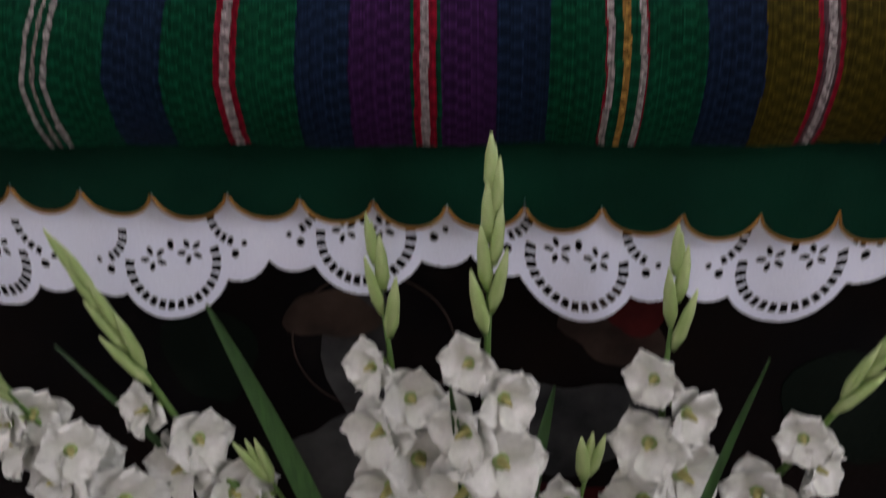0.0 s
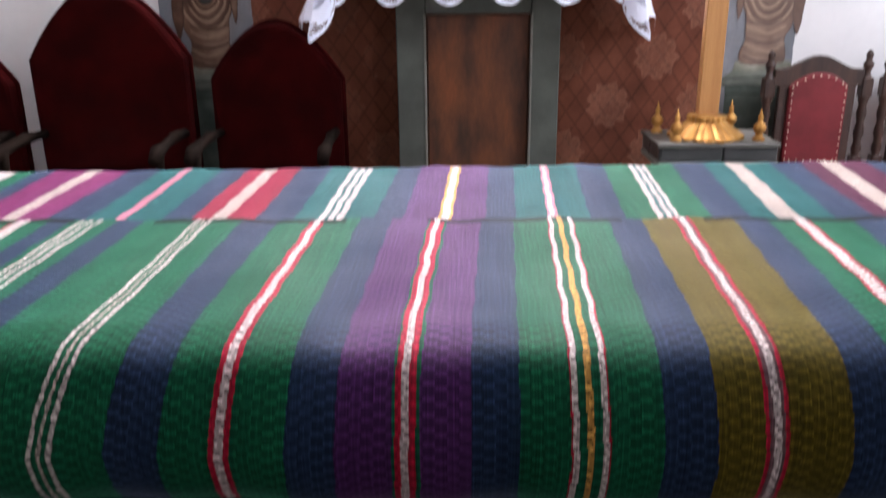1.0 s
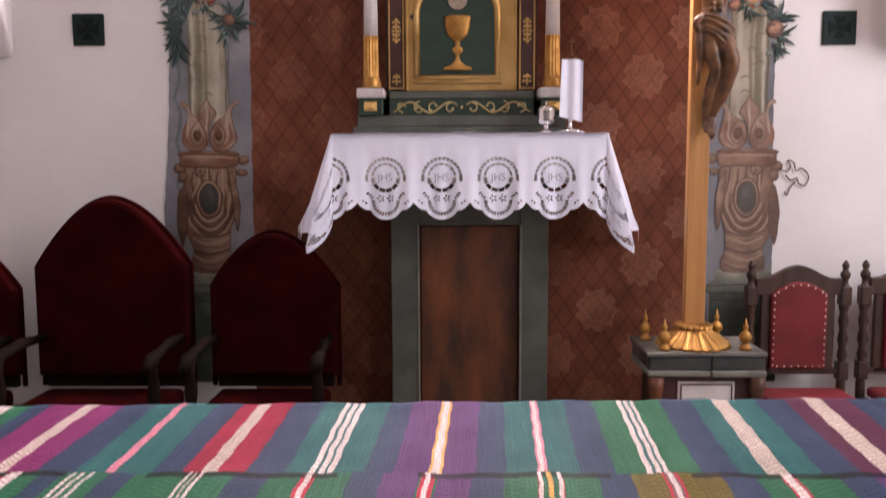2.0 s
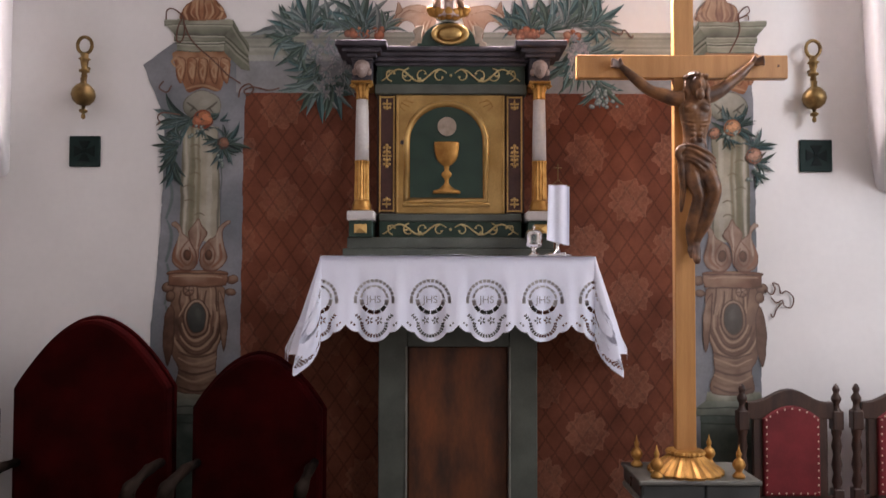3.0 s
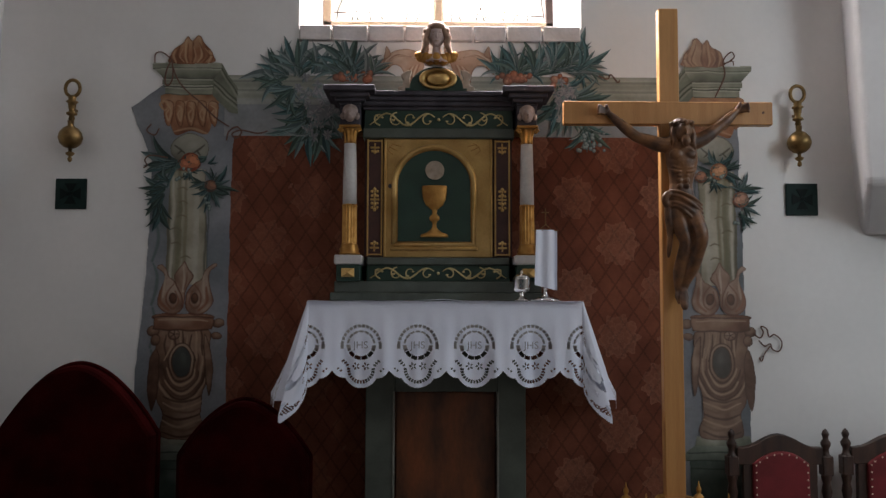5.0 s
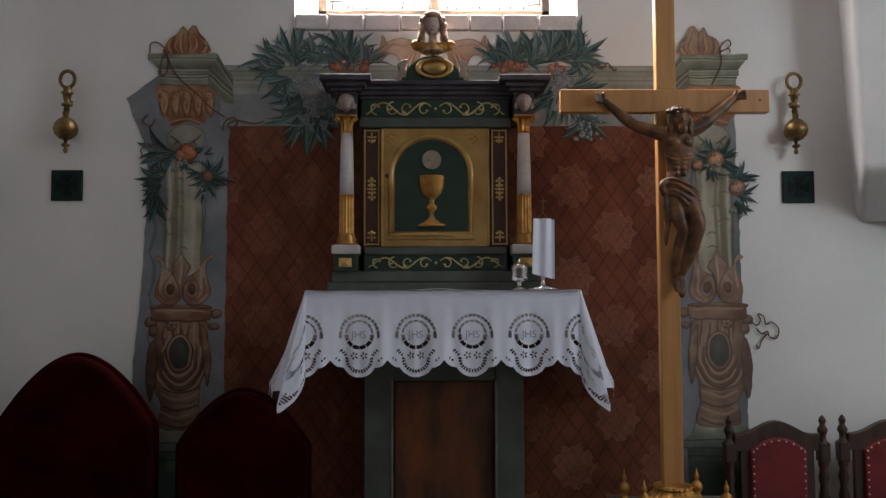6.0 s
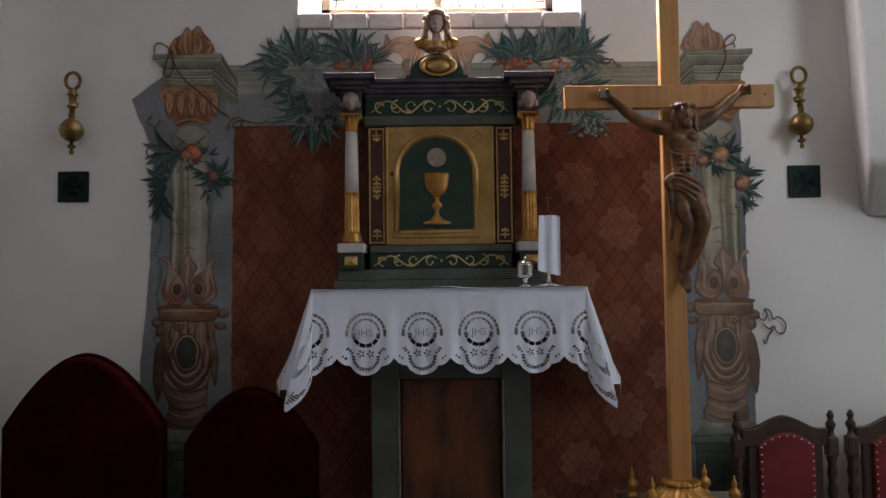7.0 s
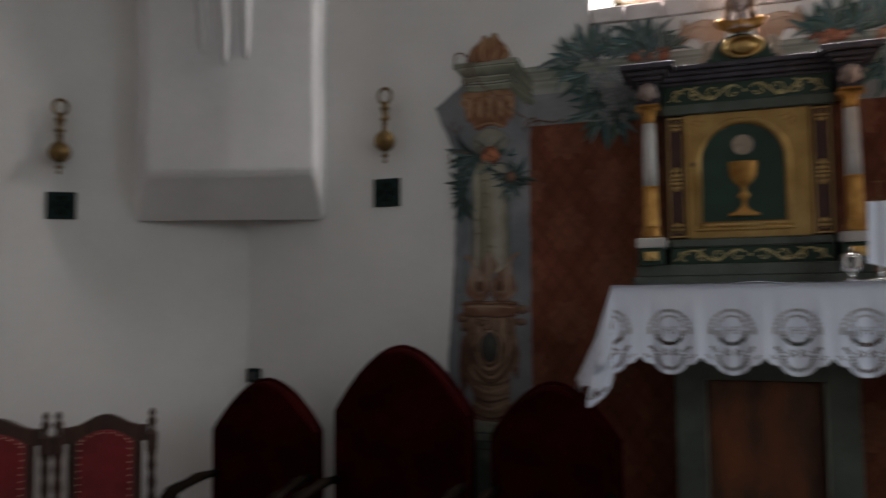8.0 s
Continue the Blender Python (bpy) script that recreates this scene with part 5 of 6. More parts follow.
for k in range(3):
    holes |= (np.abs(np.abs(dx) - (0.062 + 0.009 * k)) < 0.006) & (np.abs(dz - 0.017 - 0.013 * k + 0.4 * (np.abs(dx) - 0.065)) < 0.0045)
holes |= (np.abs(dx) - 0.09) ** 2 + (dz + 0.006) ** 2 < 0.0048 ** 2
holes |= (np.abs(dx) - 0.102) ** 2 + (dz - 0.004) ** 2 < 0.004 ** 2
mz = hz - 0.19
holes |= ring_dash(dx, mz, 0.058, 0.0085, 178, 362, 6, 0.12)
holes |= ring_dash(dx, mz, 0.06, 0.0045, 5, 175, 7, 0.16)
holes |= ring_dash(dx, mz, 0.085, 0.0065, 0, 180, 14, 0.26)
holes |= (np.abs(np.abs(dx) - 0.086) < 0.007) & (np.abs(mz + 0.006) < 0.01)
keep &= ~holes
white_cloth = tagged(part("white_altar_cloth", sheet("white_altar_cloth", np.stack([PX, PY, PZ], -1), keep[:-1, :-1]), linen), "white altar cloth with cutwork medallions and a scalloped hem", "altar cloth")
xs, ys = np.linspace(L0 - 0.004, R0 + 0.004, 60), np.linspace(3.57, 3.985, 16)
X, Y = np.meshgrid(xs, ys, indexing="ij")
Z = 1.6275 + 0.0012 * np.sin(X * 30) + 0.0012 * np.sin(Y * 40 + X * 9) + 0.008 * np.exp(-((X - 0.01) / 0.12) ** 2) * np.exp(-((Y - 3.6) / 0.06) ** 2)
part("cloth_top", sheet("cloth_top", np.stack([X, Y, Z], -1)), linen, white_cloth)
thread = surface("grey_thread", (0.42, 0.42, 0.46), rough=0.8)
for k in range(4):
    cu = bpy.data.curves.new("monogram", "FONT")
    cu.body, cu.size, cu.extrude, cu.align_x = "JHS", 0.046, 0.0006, "CENTER"
    tmp = bpy.data.objects.new("tmp", cu)
    me = bpy.data.meshes.new_from_object(tmp)
    bpy.data.objects.remove(tmp)
    ob = part("monogram", me, thread, white_cloth, "embroidered grey monogram")
    ob.matrix_local = pose(-0.322 + k * PW, 3.57, 1.627 - HEM + 0.174, 90, 0, 0)

# ---- tabernacle retable on the altar ----
tab = thing("tabernacle", "painted and gilded wooden tabernacle with columns and cornice", "tabernacle")
CX = 0.024
FY = 3.845
part("plinth", box(CX - 0.515, CX + 0.515, 3.79, 3.99, 1.628, 1.668, 0.004), grey_green, tab)
part("plinth", box(CX - 0.495, CX + 0.495, 3.80, 3.99, 1.668, 1.722, 0.004), grey_green, tab)
part("predella", box(CX - 0.345, CX + 0.345, 3.835, 3.99, 1.722, 1.8, 0.003), green_wood, tab)
part("predella_moulding", box(CX - 0.345, CX + 0.345, 3.825, 3.99, 1.8, 1.838, 0.006), grey_green, tab)
part("body", box(CX - 0.36, CX + 0.36, 3.862, 3.99, 1.838, 2.42), brown_paint, tab)


scroll_gold = surface("cream_gilding", (0.6, 0.48, 0.24), (0.42, 0.32, 0.14), 0.45, metal=0.35, scale=20)


def scrolls(x0, x1, z, h, y, parent, name):
    """A gilded vine with curls, mirrored about a bead in the middle."""
    mid, half = (x0 + x1) / 2, (x1 - x0) / 2
    part(name, ball((mid, y, z), 0.0075), scroll_gold, parent, smooth=True)
    for s in (-1, 1):
        px = lambda t: mid + s * (0.02 + (half - 0.022) * t)
        wave = lambda t: 0.4 * h * math.sin(t * 2 * math.pi * 1.62 + 0.4)
        line = [(px(t), y, z + wave(t)) for t in np.linspace(0, 1, 60)]
        part(name, tube(line, [0.0042 * (0.35 + 0.75 * math.sin(math.pi * (0.06 + 0.88 * i / 59)) ** 0.6) for i in range(60)], 6, squash=0.6), scroll_gold, parent, smooth=True)
        for t0, up, size in ((0.12, -1, 0.9), (0.38, 1, 1.0), (0.6, -1, 1.1), (0.86, 1, 0.95)):
            curl = []
            for q in np.linspace(0, 1, 30):
                a, r = 4.4 * q, 0.52 * h * size * (1 - 0.7 * q)
                curl.append((px(t0) + s * (r * math.sin(a) - 0.1 * h), y - 0.0008, z + up * (0.08 * h - r * math.cos(a)) * 0.95))
            part(name, tube(curl, [0.0038 - 0.0014 * i / 29 for i in range(30)], 6, squash=0.6), scroll_gold, parent, smooth=True)
            part("leaf_tip", ball(curl[-1], 0.0055, 1.4, 0.4, 0.8, u=10, v=6), scroll_gold, parent, smooth=True)
            tip = [(px(t0 + 0.07 * q), y - 0.0006, z + wave(t0) + up * h * 0.16 * math.sin(3 * q)) for q in np.linspace(0, 1, 8)]
            part("leaf_tip", tube(tip, [0.0008 + 0.0042 * math.sin(math.pi * i / 7) for i in range(8)], 6, squash=0.5), scroll_gold, parent, smooth=True)


scrolls(CX - 0.33, CX + 0.33, 1.761, 0.062, 3.832, tab, "predella_scroll")
part("architrave", box(CX - 0.37, CX + 0.37, 3.83, 3.99, 2.42, 2.468, 0.005), grey_green, tab)
part("frieze", box(CX - 0.36, CX + 0.36, 3.85, 3.99, 2.468, 2.56), green_wood, tab)
scrolls(CX - 0.34, CX + 0.34, 2.514, 0.074, 3.846, tab, "frieze_scroll")
face_paint = surface("faded_face_paint", (0.4, 0.31, 0.28), (0.26, 0.19, 0.165), 0.6, scale=40)
host_mat = surface("worn_host_paint", (0.36, 0.29, 0.23), (0.26, 0.2, 0.15), 0.6, scale=30)
# the door
door = part("door", box(-0.243, 0.287, FY, 3.9, 1.838, 2.42, 0.004), gold_flat, tab, "gilded door with an arched green panel")
cxa = 0.003
bow = lambda r, a: (cxa + r * math.cos(a), 2.19 + (r - 0.007) * math.sin(a))
arch_out = [(cxa - 0.18, 1.911), (cxa + 0.18, 1.911)] + [bow(0.18, a) for a in np.linspace(0, math.pi, 25)]
part("arch_panel", plate(arch_out, FY - 0.003, FY + 0.002), green_wood, door, "dark green arched field")
def arch_line(r, z, y):
    return [(cxa - r, y, z)] + [(bow(r, a)[0], y, bow(r, a)[1]) for a in np.linspace(math.pi, 0, 25)] + [(cxa + r, y, z), (cxa - r, y, z)]


part("arch_moulding", tube(arch_line(0.194, 1.9, FY - 0.002), 0.014, 10), gold_flat, door, smooth=True)
part("inner_bead", tube(arch_line(0.181, 1.911, FY - 0.003), 0.0045, 6), gold, door, smooth=True)
part("door_ledge", box(cxa - 0.212, cxa + 0.212, FY - 0.012, FY + 0.01, 1.872, 1.889, 0.004), gold_flat, door)
for xx in (-0.236, 0.28):
    part("door_edge", box(xx - 0.006, xx + 0.006, FY - 0.008, FY + 0.01, 1.842, 2.416, 0.003), gold_flat, door)
for s in (-1, 1):
    for i in range(3):
        part("engraving", tube([(cxa + s * (0.2 - 0.02 * i), FY - 0.001, 2.34 + 0.02 * i), (cxa + s * (0.225 - 0.01 * i), FY - 0.001, 2.36 + 0.016 * i), (cxa + s * (0.215 - 0.012 * i), FY - 0.001, 2.385 + 0.006 * i)], 0.002, 5), gold, door)
part("keyhole", lathe([(0.011, 0), (0.011, 0.004)], 12, (-0.21, FY - 0.004, 2.185), axis="y"), slate_wood, door)
part("host_disc", lathe([(0.046, 0.0), (0.046, 0.006), (0.041, 0.009), (0.0, 0.009)][::-1], 28, (0.006, FY - 0.012, 2.262), axis="y"), host_mat, door, "pale disc above the chalice", smooth=False)
cup = [(0.0, 2.186), (0.058, 2.187), (0.062, 2.182), (0.06, 2.15), (0.055, 2.118), (0.042, 2.092), (0.022, 2.075), (0.011, 2.068), (0.014, 2.062), (0.01, 2.056), (0.012, 2.046), (0.024, 2.036), (0.025, 2.022), (0.013, 2.012), (0.009, 2.0), (0.011, 1.985), (0.02, 1.972), (0.04, 1.958), (0.064, 1.95), (0.068, 1.942), (0.066, 1.936), (0.0, 1.936)]
ch = lathe([(r, z) for r, z in cup], 28)
for w in ch.verts:
    w.co.y *= 0.32
    w.co.x += 0.005
    w.co.y += FY - 0.004
part("chalice", ch, gold, door, "gilded chalice in relief", smooth=True)
# side panels with small crosses
for s, xc in ((-1, -0.286), (1, 0.335)):
    panel = part("side_panel", box(xc - 0.036, xc + 0.036, 3.852, 3.87, 1.845, 2.415, 0.002), brown_paint, tab)
    for xx in (xc - 0.034, xc + 0.034):
        part("panel_strip", box(xx - 0.004, xx + 0.004, 3.848, 3.86, 1.845, 2.415, 0.001), gold_flat, panel)
    for zz in (1.852, 2.408):
        part("panel_strip", box(xc - 0.03, xc + 0.03, 3.8485, 3.86, zz - 0.004, zz + 0.004, 0.001), gold_flat, panel)
    for zc, full in ((2.12, True), (1.885, False), (2.375, False)):
        bm = bmesh.new()
        box(xc - 0.0035, xc + 0.0035, 3.847, 3.855, zc - (0.05 if full else 0.018), zc + (0.05 if full else 0.022), bm=bm)
        box(xc - 0.022, xc + 0.022, 3.847, 3.855, zc - 0.0045, zc + 0.0045, bm=bm)
        for ax, az in ([(0, 0.05), (0, -0.05), (0.0, 0.022), (0, -0.022)] if full else [(0, 0.025 if zc < 2 else -0.022)]):
            ball((xc + ax, 3.849, zc + az), 0.009, 1, 0.4, 1, bm, 10, 6)
            ball((xc + ax - 0.013, 3.849, zc + az * 0.8), 0.007, 1, 0.4, 1, bm, 10, 6)
            ball((xc + ax + 0.013, 3.849, zc + az * 0.8), 0.007, 1, 0.4, 1, bm, 10, 6)
        part("panel_cross", bm, gold_flat, panel)
# columns on their pedestals
for s in (-1, 1):
    x = CX + s * 0.427
    ped = part("pedestal", box(x - 0.056, x + 0.056, 3.765, 3.99, 1.722, 1.8, 0.003), green_wood, tab)
    bm = box(x - 0.03, x + 0.03, 3.757, 3.775, 1.74, 1.782)
    for f in bm.faces[:]:
        if f.normal.y < -0.9:
            got = bmesh.ops.poke(bm, faces=[f])
            got["verts"][0].co.y -= 0.012
            break
    part("gilded_block", bm, gold_flat, ped)
    part("pedestal_cap", box(x - 0.066, x + 0.066, 3.755, 3.99, 1.8, 1.846, 0.008, seg=2), white_paint, tab)
    part("column_base", lathe([(0.05, 1.847), (0.05, 1.858), (0.044, 1.864), (0.048, 1.875), (0.04, 1.886), (0.042, 1.894), (0.036, 1.9)], 24, (x, 3.815, 0)), gold, tab, smooth=True)
    part("column_foot", lathe([(0.037, 1.9), (0.036, 1.98), (0.035, 2.07), (0.036, 2.078), (0.038, 2.084), (0.036, 2.09)], 48, (x, 3.815, 0), flute=0.12, flutes=14), gold, tab, "fluted gilded foot")
    part("column_shaft", lathe([(0.034, 2.09), (0.033, 2.2), (0.0305, 2.32), (0.0285, 2.385)], 24, (x, 3.815, 0)), white_paint, tab, "white column shaft", smooth=True)
    cap = part("capital", lathe([(0.03, 2.385), (0.033, 2.39), (0.03, 2.396), (0.031, 2.42), (0.038, 2.445), (0.046, 2.455)], 40, (x, 3.815, 0), flute=0.18, flutes=8), gold, tab)
    for sx in (-1, 1):
        line = [(x + sx * (0.042 + 0.013 * (1 - t) * math.cos(t * 9)), 3.778, 2.443 + 0.013 * (1 - t) * math.sin(t * 9)) for t in np.linspace(0, 0.9, 18)]
        part("volute", tube(line, 0.0045, 6), gold, cap, smooth=True)
    part("abacus", box(x - 0.052, x + 0.052, 3.77, 3.99, 2.458, 2.472, 0.004), gold, tab)
    part("column_block", box(x - 0.048, x + 0.048, 3.79, 3.99, 2.472, 2.57, 0.003), slate_wood, tab)
    head = ball((x, 3.778, 2.524), 0.036, 0.82, 0.85, 1.08)
    ball((x, 3.79, 2.54), 0.041, 0.95, 0.8, 0.85, head)
    ball((x - 0.034, 3.79, 2.516), 0.014, 1, 1, 1.3, head)
    ball((x + 0.034, 3.79, 2.516), 0.014, 1, 1, 1.3, head)
    ball((x, 3.746, 2.517), 0.007, 0.8, 1, 1.2, head)
    part("carved_head", head, face_paint, tab, "small carved head", smooth=True)


def cornice(x0, x1, y_back, levels, name):
    for k, (grow, za, zb) in enumerate(levels):
        part(name, box(x0 - grow, x1 + grow, y_back - grow, 3.99, za, zb, 0.004), slate_wood, tab)


cornice(CX - 0.37, CX + 0.37, 3.84, [(0.0, 2.56, 2.578), (0.018, 2.578, 2.6), (0.03, 2.6, 2.622), (0.045, 2.622, 2.645)], "cornice")
for s in (-1, 1):
    x = CX + s * 0.427
    cornice(x - 0.052, x + 0.052, 3.785, [(0.0, 2.5705, 2.584), (0.02, 2.584, 2.602), (0.042, 2.602, 2.624), (0.07, 2.624, 2.652)], "cornice_return")
# crest with a medallion
crest_c = 0.012
arc = [(crest_c - 0.15, 2.645), (crest_c + 0.15, 2.645), (crest_c + 0.15, 2.66)] + [(crest_c + 0.13 * math.cos(a), 2.66 + 0.105 * math.sin(a)) for a in np.linspace(0, math.pi, 21)] + [(crest_c - 0.15, 2.66)]
crest = part("crest", plate(arc, 3.80, 3.85, bevel=0.004), green_wood, tab, "dark green arched crest")
for s in (-1, 1):
    st = [(crest_c + s * 0.125, 2.645), (crest_c + s * 0.185, 2.645), (crest_c + s * 0.185, 2.665), (crest_c + s * 0.165, 2.672), (crest_c + s * 0.16, 2.7), (crest_c + s * 0.172, 2.725), (crest_c + s * 0.15, 2.745), (crest_c + s * 0.12, 2.75), (crest_c + s * 0.13, 2.71)]
    part("crest_volute", plate(st if s > 0 else st[::-1], 3.805, 3.86, bevel=0.003), host_mat, crest)
bm = lathe([(0.0, 0.006), (0.055, 0.006), (0.06, -0.002), (0.075, -0.006), (0.08, 0.0), (0.08, 0.02)], 32, axis="y")
ball((0, -0.002, 0), 0.05, 1, 0.35, 1, bm)
for w in bm.verts:
    w.co = (crest_c + 0.008 + w.co.x * 1.15, 3.79 + w.co.y, 2.702 + w.co.z * 0.66)
part("medallion", bm, gold_flat, crest, "oval gilded medallion", smooth=True)
bust_mat = surface("bust_paint", (0.56, 0.44, 0.41), (0.42, 0.31, 0.28), 0.5, scale=16, fine=90)
hair_mat = surface("dull_gilt_hair", (0.3, 0.18, 0.12), (0.17, 0.09, 0.055), 0.55, metal=0.1, scale=30, fine=120)
BX, BY = 0.012, 3.785
bm = ball((BX, BY, 2.912), 0.043, 0.95, 1.0, 1.32, u=24, v=18)
ball((BX, BY - 0.012, 2.88), 0.03, 0.85, 0.95, 1.05, bm, 20, 14)
lathe([(0.062, 2.775), (0.054, 2.798), (0.032, 2.815), (0.021, 2.828), (0.019, 2.86), (0.021, 2.885)], 24, (BX, BY, 0), bm)
tube([(BX, BY - 0.036, 2.925), (BX, BY - 0.043, 2.905), (BX, BY - 0.047, 2.893), (BX, BY - 0.04, 2.888)], [0.003, 0.005, 0.0075, 0.004], 8, bm)
ball((BX, BY - 0.036, 2.874), 0.009, 1.2, 0.7, 0.45, bm, 10, 8)
ball((BX, BY - 0.036, 2.858), 0.009, 1.0, 0.7, 0.7, bm, 10, 8)
skin_faces = len(bm.faces)
ball((BX, BY + 0.012, 2.928), 0.047, 1.05, 0.9, 1.15, bm, 20, 14)
ball((BX, BY - 0.006, 2.952), 0.043, 1.05, 1.0, 0.62, bm, 20, 14)
for side in (-1, 1):
    tube([(BX + side * 0.008, BY - 0.039, 2.914), (BX + side * 0.016, BY - 0.038, 2.918), (BX + side * 0.025, BY - 0.031, 2.913)], 0.0022, 6, bm)
    ball((BX + side * 0.015, BY - 0.035, 2.906), 0.005, 1.3, 0.8, 0.6, bm, 8, 6)
tube([(BX - 0.011, BY - 0.0385, 2.874), (BX, BY - 0.0425, 2.873), (BX + 0.011, BY - 0.0385, 2.874)], 0.0016, 6, bm)
random.seed(12)
for side in (-1, 1):
    for k in range(7):
        d = -0.026 + 0.012 * k
        line = []
        for i in range(15):
            t = i / 14
            wave = 0.006 * math.sin(t * 15 + k)
            out = 0.004 + 0.041 * math.sin(min(1.0, t * 2.6) * math.pi / 2) + 0.016 * t ** 2
            line.append((BX + side * (out + wave), BY + d * (0.5 + 0.7 * t) + 0.004 * math.cos(t * 13 + k), 2.976 - 0.005 * abs(k - 3) - 0.03 * t ** 1.6 - 0.115 * t))
        tube(line, [0.009 + 0.006 * math.sin(math.pi * (0.2 + 0.75 * i / 14)) for i in range(15)], 8, bm)
    for k in range(4):
        ball((BX + side * (0.052 + 0.006 * (k % 2)), BY - 0.014, 2.93 - 0.03 * k), 0.014, 1.0, 1.0, 1.1, bm, 10, 8)
bm.faces.ensure_lookup_table()
for f in bm.faces[skin_faces:]:
    f.material_index = 1
bust = tagged(part("bust", bm, bust_mat, smooth=True), "painted wooden bust with long gilt curls above the tabernacle", "bust")
bust.data.materials.append(hair_mat)
for k in range(7):
    a = math.pi * (k / 6)
    part("collar_leaf", ball((0.012 + 0.058 * math.cos(a), 3.736 + 0.012 * abs(k - 3), 2.806 - 0.016 * math.sin(a)), 0.02, 1.0, 0.7, 1.0 + 0.3 * (k % 2), u=12, v=8), gold, tab, smooth=True)
for k in range(9):
    a = math.pi * (k / 8)
    part("collar_leaf", ball((0.012 + 0.082 * math.cos(a), 3.77, 2.812 - 0.03 * math.sin(a)), 0.023, 1.1, 0.7, 0.8 + 0.25 * (k % 2), u=12, v=8), gold, tab, smooth=True)

# ---- vessels on the altar ----
cib = thing("ciborium", "small silver lidded ciborium on the altar cloth", "vessel", (0.404, 3.64, 1.63))
part("foot", lathe([(0.03, 0), (0.031, 0.004), (0.024, 0.01), (0.012, 0.018), (0.01, 0.03), (0.016, 0.036)], 24), silver, cib, smooth=True)
part("cup", lathe([(0.012, 0.036), (0.034, 0.044), (0.039, 0.06), (0.039, 0.098), (0.041, 0.103)], 28), silver, cib, smooth=True)
part("lid", lathe([(0.039, 0.103), (0.034, 0.112), (0.015, 0.122), (0.005, 0.126), (0.007, 0.133), (0.0, 0.142)], 28), silver, cib, smooth=True)
stand = thing("veil_stand", "brass stand with a white veil and a small cross", "altar stand", (0.512, 3.64, 1.63))
part("foot", lathe([(0.066, 0), (0.066, 0.006), (0.055, 0.012), (0.03, 0.017), (0.014, 0.024), (0.008, 0.045), (0.012, 0.052), (0.006, 0.06)], 28), silver, stand, smooth=True)
part("rod", tube([(0, 0, 0.05), (0.005, 0, 0.33)], 0.004, 8), brass, stand)
part("crossbar", tube([(-0.052, 0, 0.322), (0.06, 0, 0.322)], 0.0028, 8), brass, stand)
bm = tube([(0.003, 0, 0.345), (0.003, 0, 0.425)], 0.0028, 6)
tube([(-0.014, 0, 0.405), (0.02, 0, 0.405)], 0.0028, 6, bm)
tube([(-0.025, 0, 0.325), (0.003, 0, 0.35), (0.03, 0, 0.325)], 0.0022, 6, bm)
part("cross", bm, brass, stand)
uu, vv = np.meshgrid(np.linspace(-1, 1, 30), np.linspace(0, 1, 30), indexing="ij")
pos = np.stack([0.002 + uu * (0.044 + 0.004 * vv) - 0.006 * vv, -0.008 - 0.006 * np.sin(uu * 5) - 0.01 * vv, 0.325 - 0.265 * vv - 0.012 * uu * vv], -1)
veil = part("veil", sheet("veil", pos), linen, stand, "white hanging veil")
pos2 = pos.copy()
pos2[..., 1] = 0.012 + 0.004 * np.sin(uu * 4)
pos2[..., 0] += 0.012
part("veil_back", sheet("veil_back", pos2), linen, stand)

# ---- standing crucifix on its pedestal ----
pedestal = thing("pedestal", "dark stone-topped pedestal with a painted lower part", "pedestal")
part("top_slab", box(0.812, 1.328, 3.35, 3.7, 0.664, 0.682, 0.005, seg=2), grey_stone, pedestal)
part("stone_block", box(0.822, 1.09, 3.36, 3.69, 0.602, 0.664, 0.005), black_stone, pedestal)
part("stone_block", box(1.094, 1.32, 3.36, 3.69, 0.602, 0.664, 0.005), black_stone, pedestal)
part("moulding", box(0.816, 1.086, 3.35, 3.69, 0.576, 0.602, 0.008, seg=2), edge_paint, pedestal)
part("moulding", box(1.09, 1.326, 3.348, 3.69, 0.574, 0.602, 0.008, seg=2), edge_paint, pedestal)
part("body", box(0.87, 1.28, 3.39, 3.68, 0.0, 0.574, 0.004), brown_paint, pedestal)
panel = part("white_panel", box(0.955, 1.2, 3.38, 3.392, 0.1, 0.548, 0.003), white_paint, pedestal)
for x0, x1, z0, z1 in ((0.965, 1.19, 0.533, 0.539), (0.965, 0.971, 0.11, 0.53), (1.184, 1.19, 0.11, 0.53)):
    part("panel_line", box(x0, x1, 3.377, 3.382, z0, z1, 0.001), brown_paint, panel)
for x in (0.856, 1.292):
    part("leg", lathe([(0.03, 0), (0.03, 0.1), (0.022, 0.14), (0.034, 0.3), (0.022, 0.46), (0.034, 0.52), (0.036, 0.573)], 16, (x, 3.375, 0)), door_wood, pedestal, smooth=True)
foot = thing("cross_foot", "gilded ribbed dome with four finials holding the cross", "stand")
part("dome", lathe([(0.165, 0.683), (0.168, 0.694), (0.15, 0.708), (0.118, 0.727), (0.09, 0.748), (0.08, 0.76), (0.088, 0.768), (0.084, 0.778), (0.06, 0.784)], 60, (1.052, 3.51, 0), flute=0.09, flutes=20), gold, foot)
for x, y in ((0.9, 3.41), (1.25, 3.41), (0.866, 3.62), (1.2, 3.64)):
    part("finial", lathe([(0.024, 0.682), (0.028, 0.69), (0.02, 0.7), (0.012, 0.71), (0.024, 0.725), (0.028, 0.74), (0.02, 0.756), (0.008, 0.766), (0.011, 0.776), (0.012, 0.786), (0.005, 0.8), (0.0015, 0.82)], 18, (x, y, 0)), gold, foot, smooth=True)
cross = thing("standing_cross", "tall light pine cross", "cross")
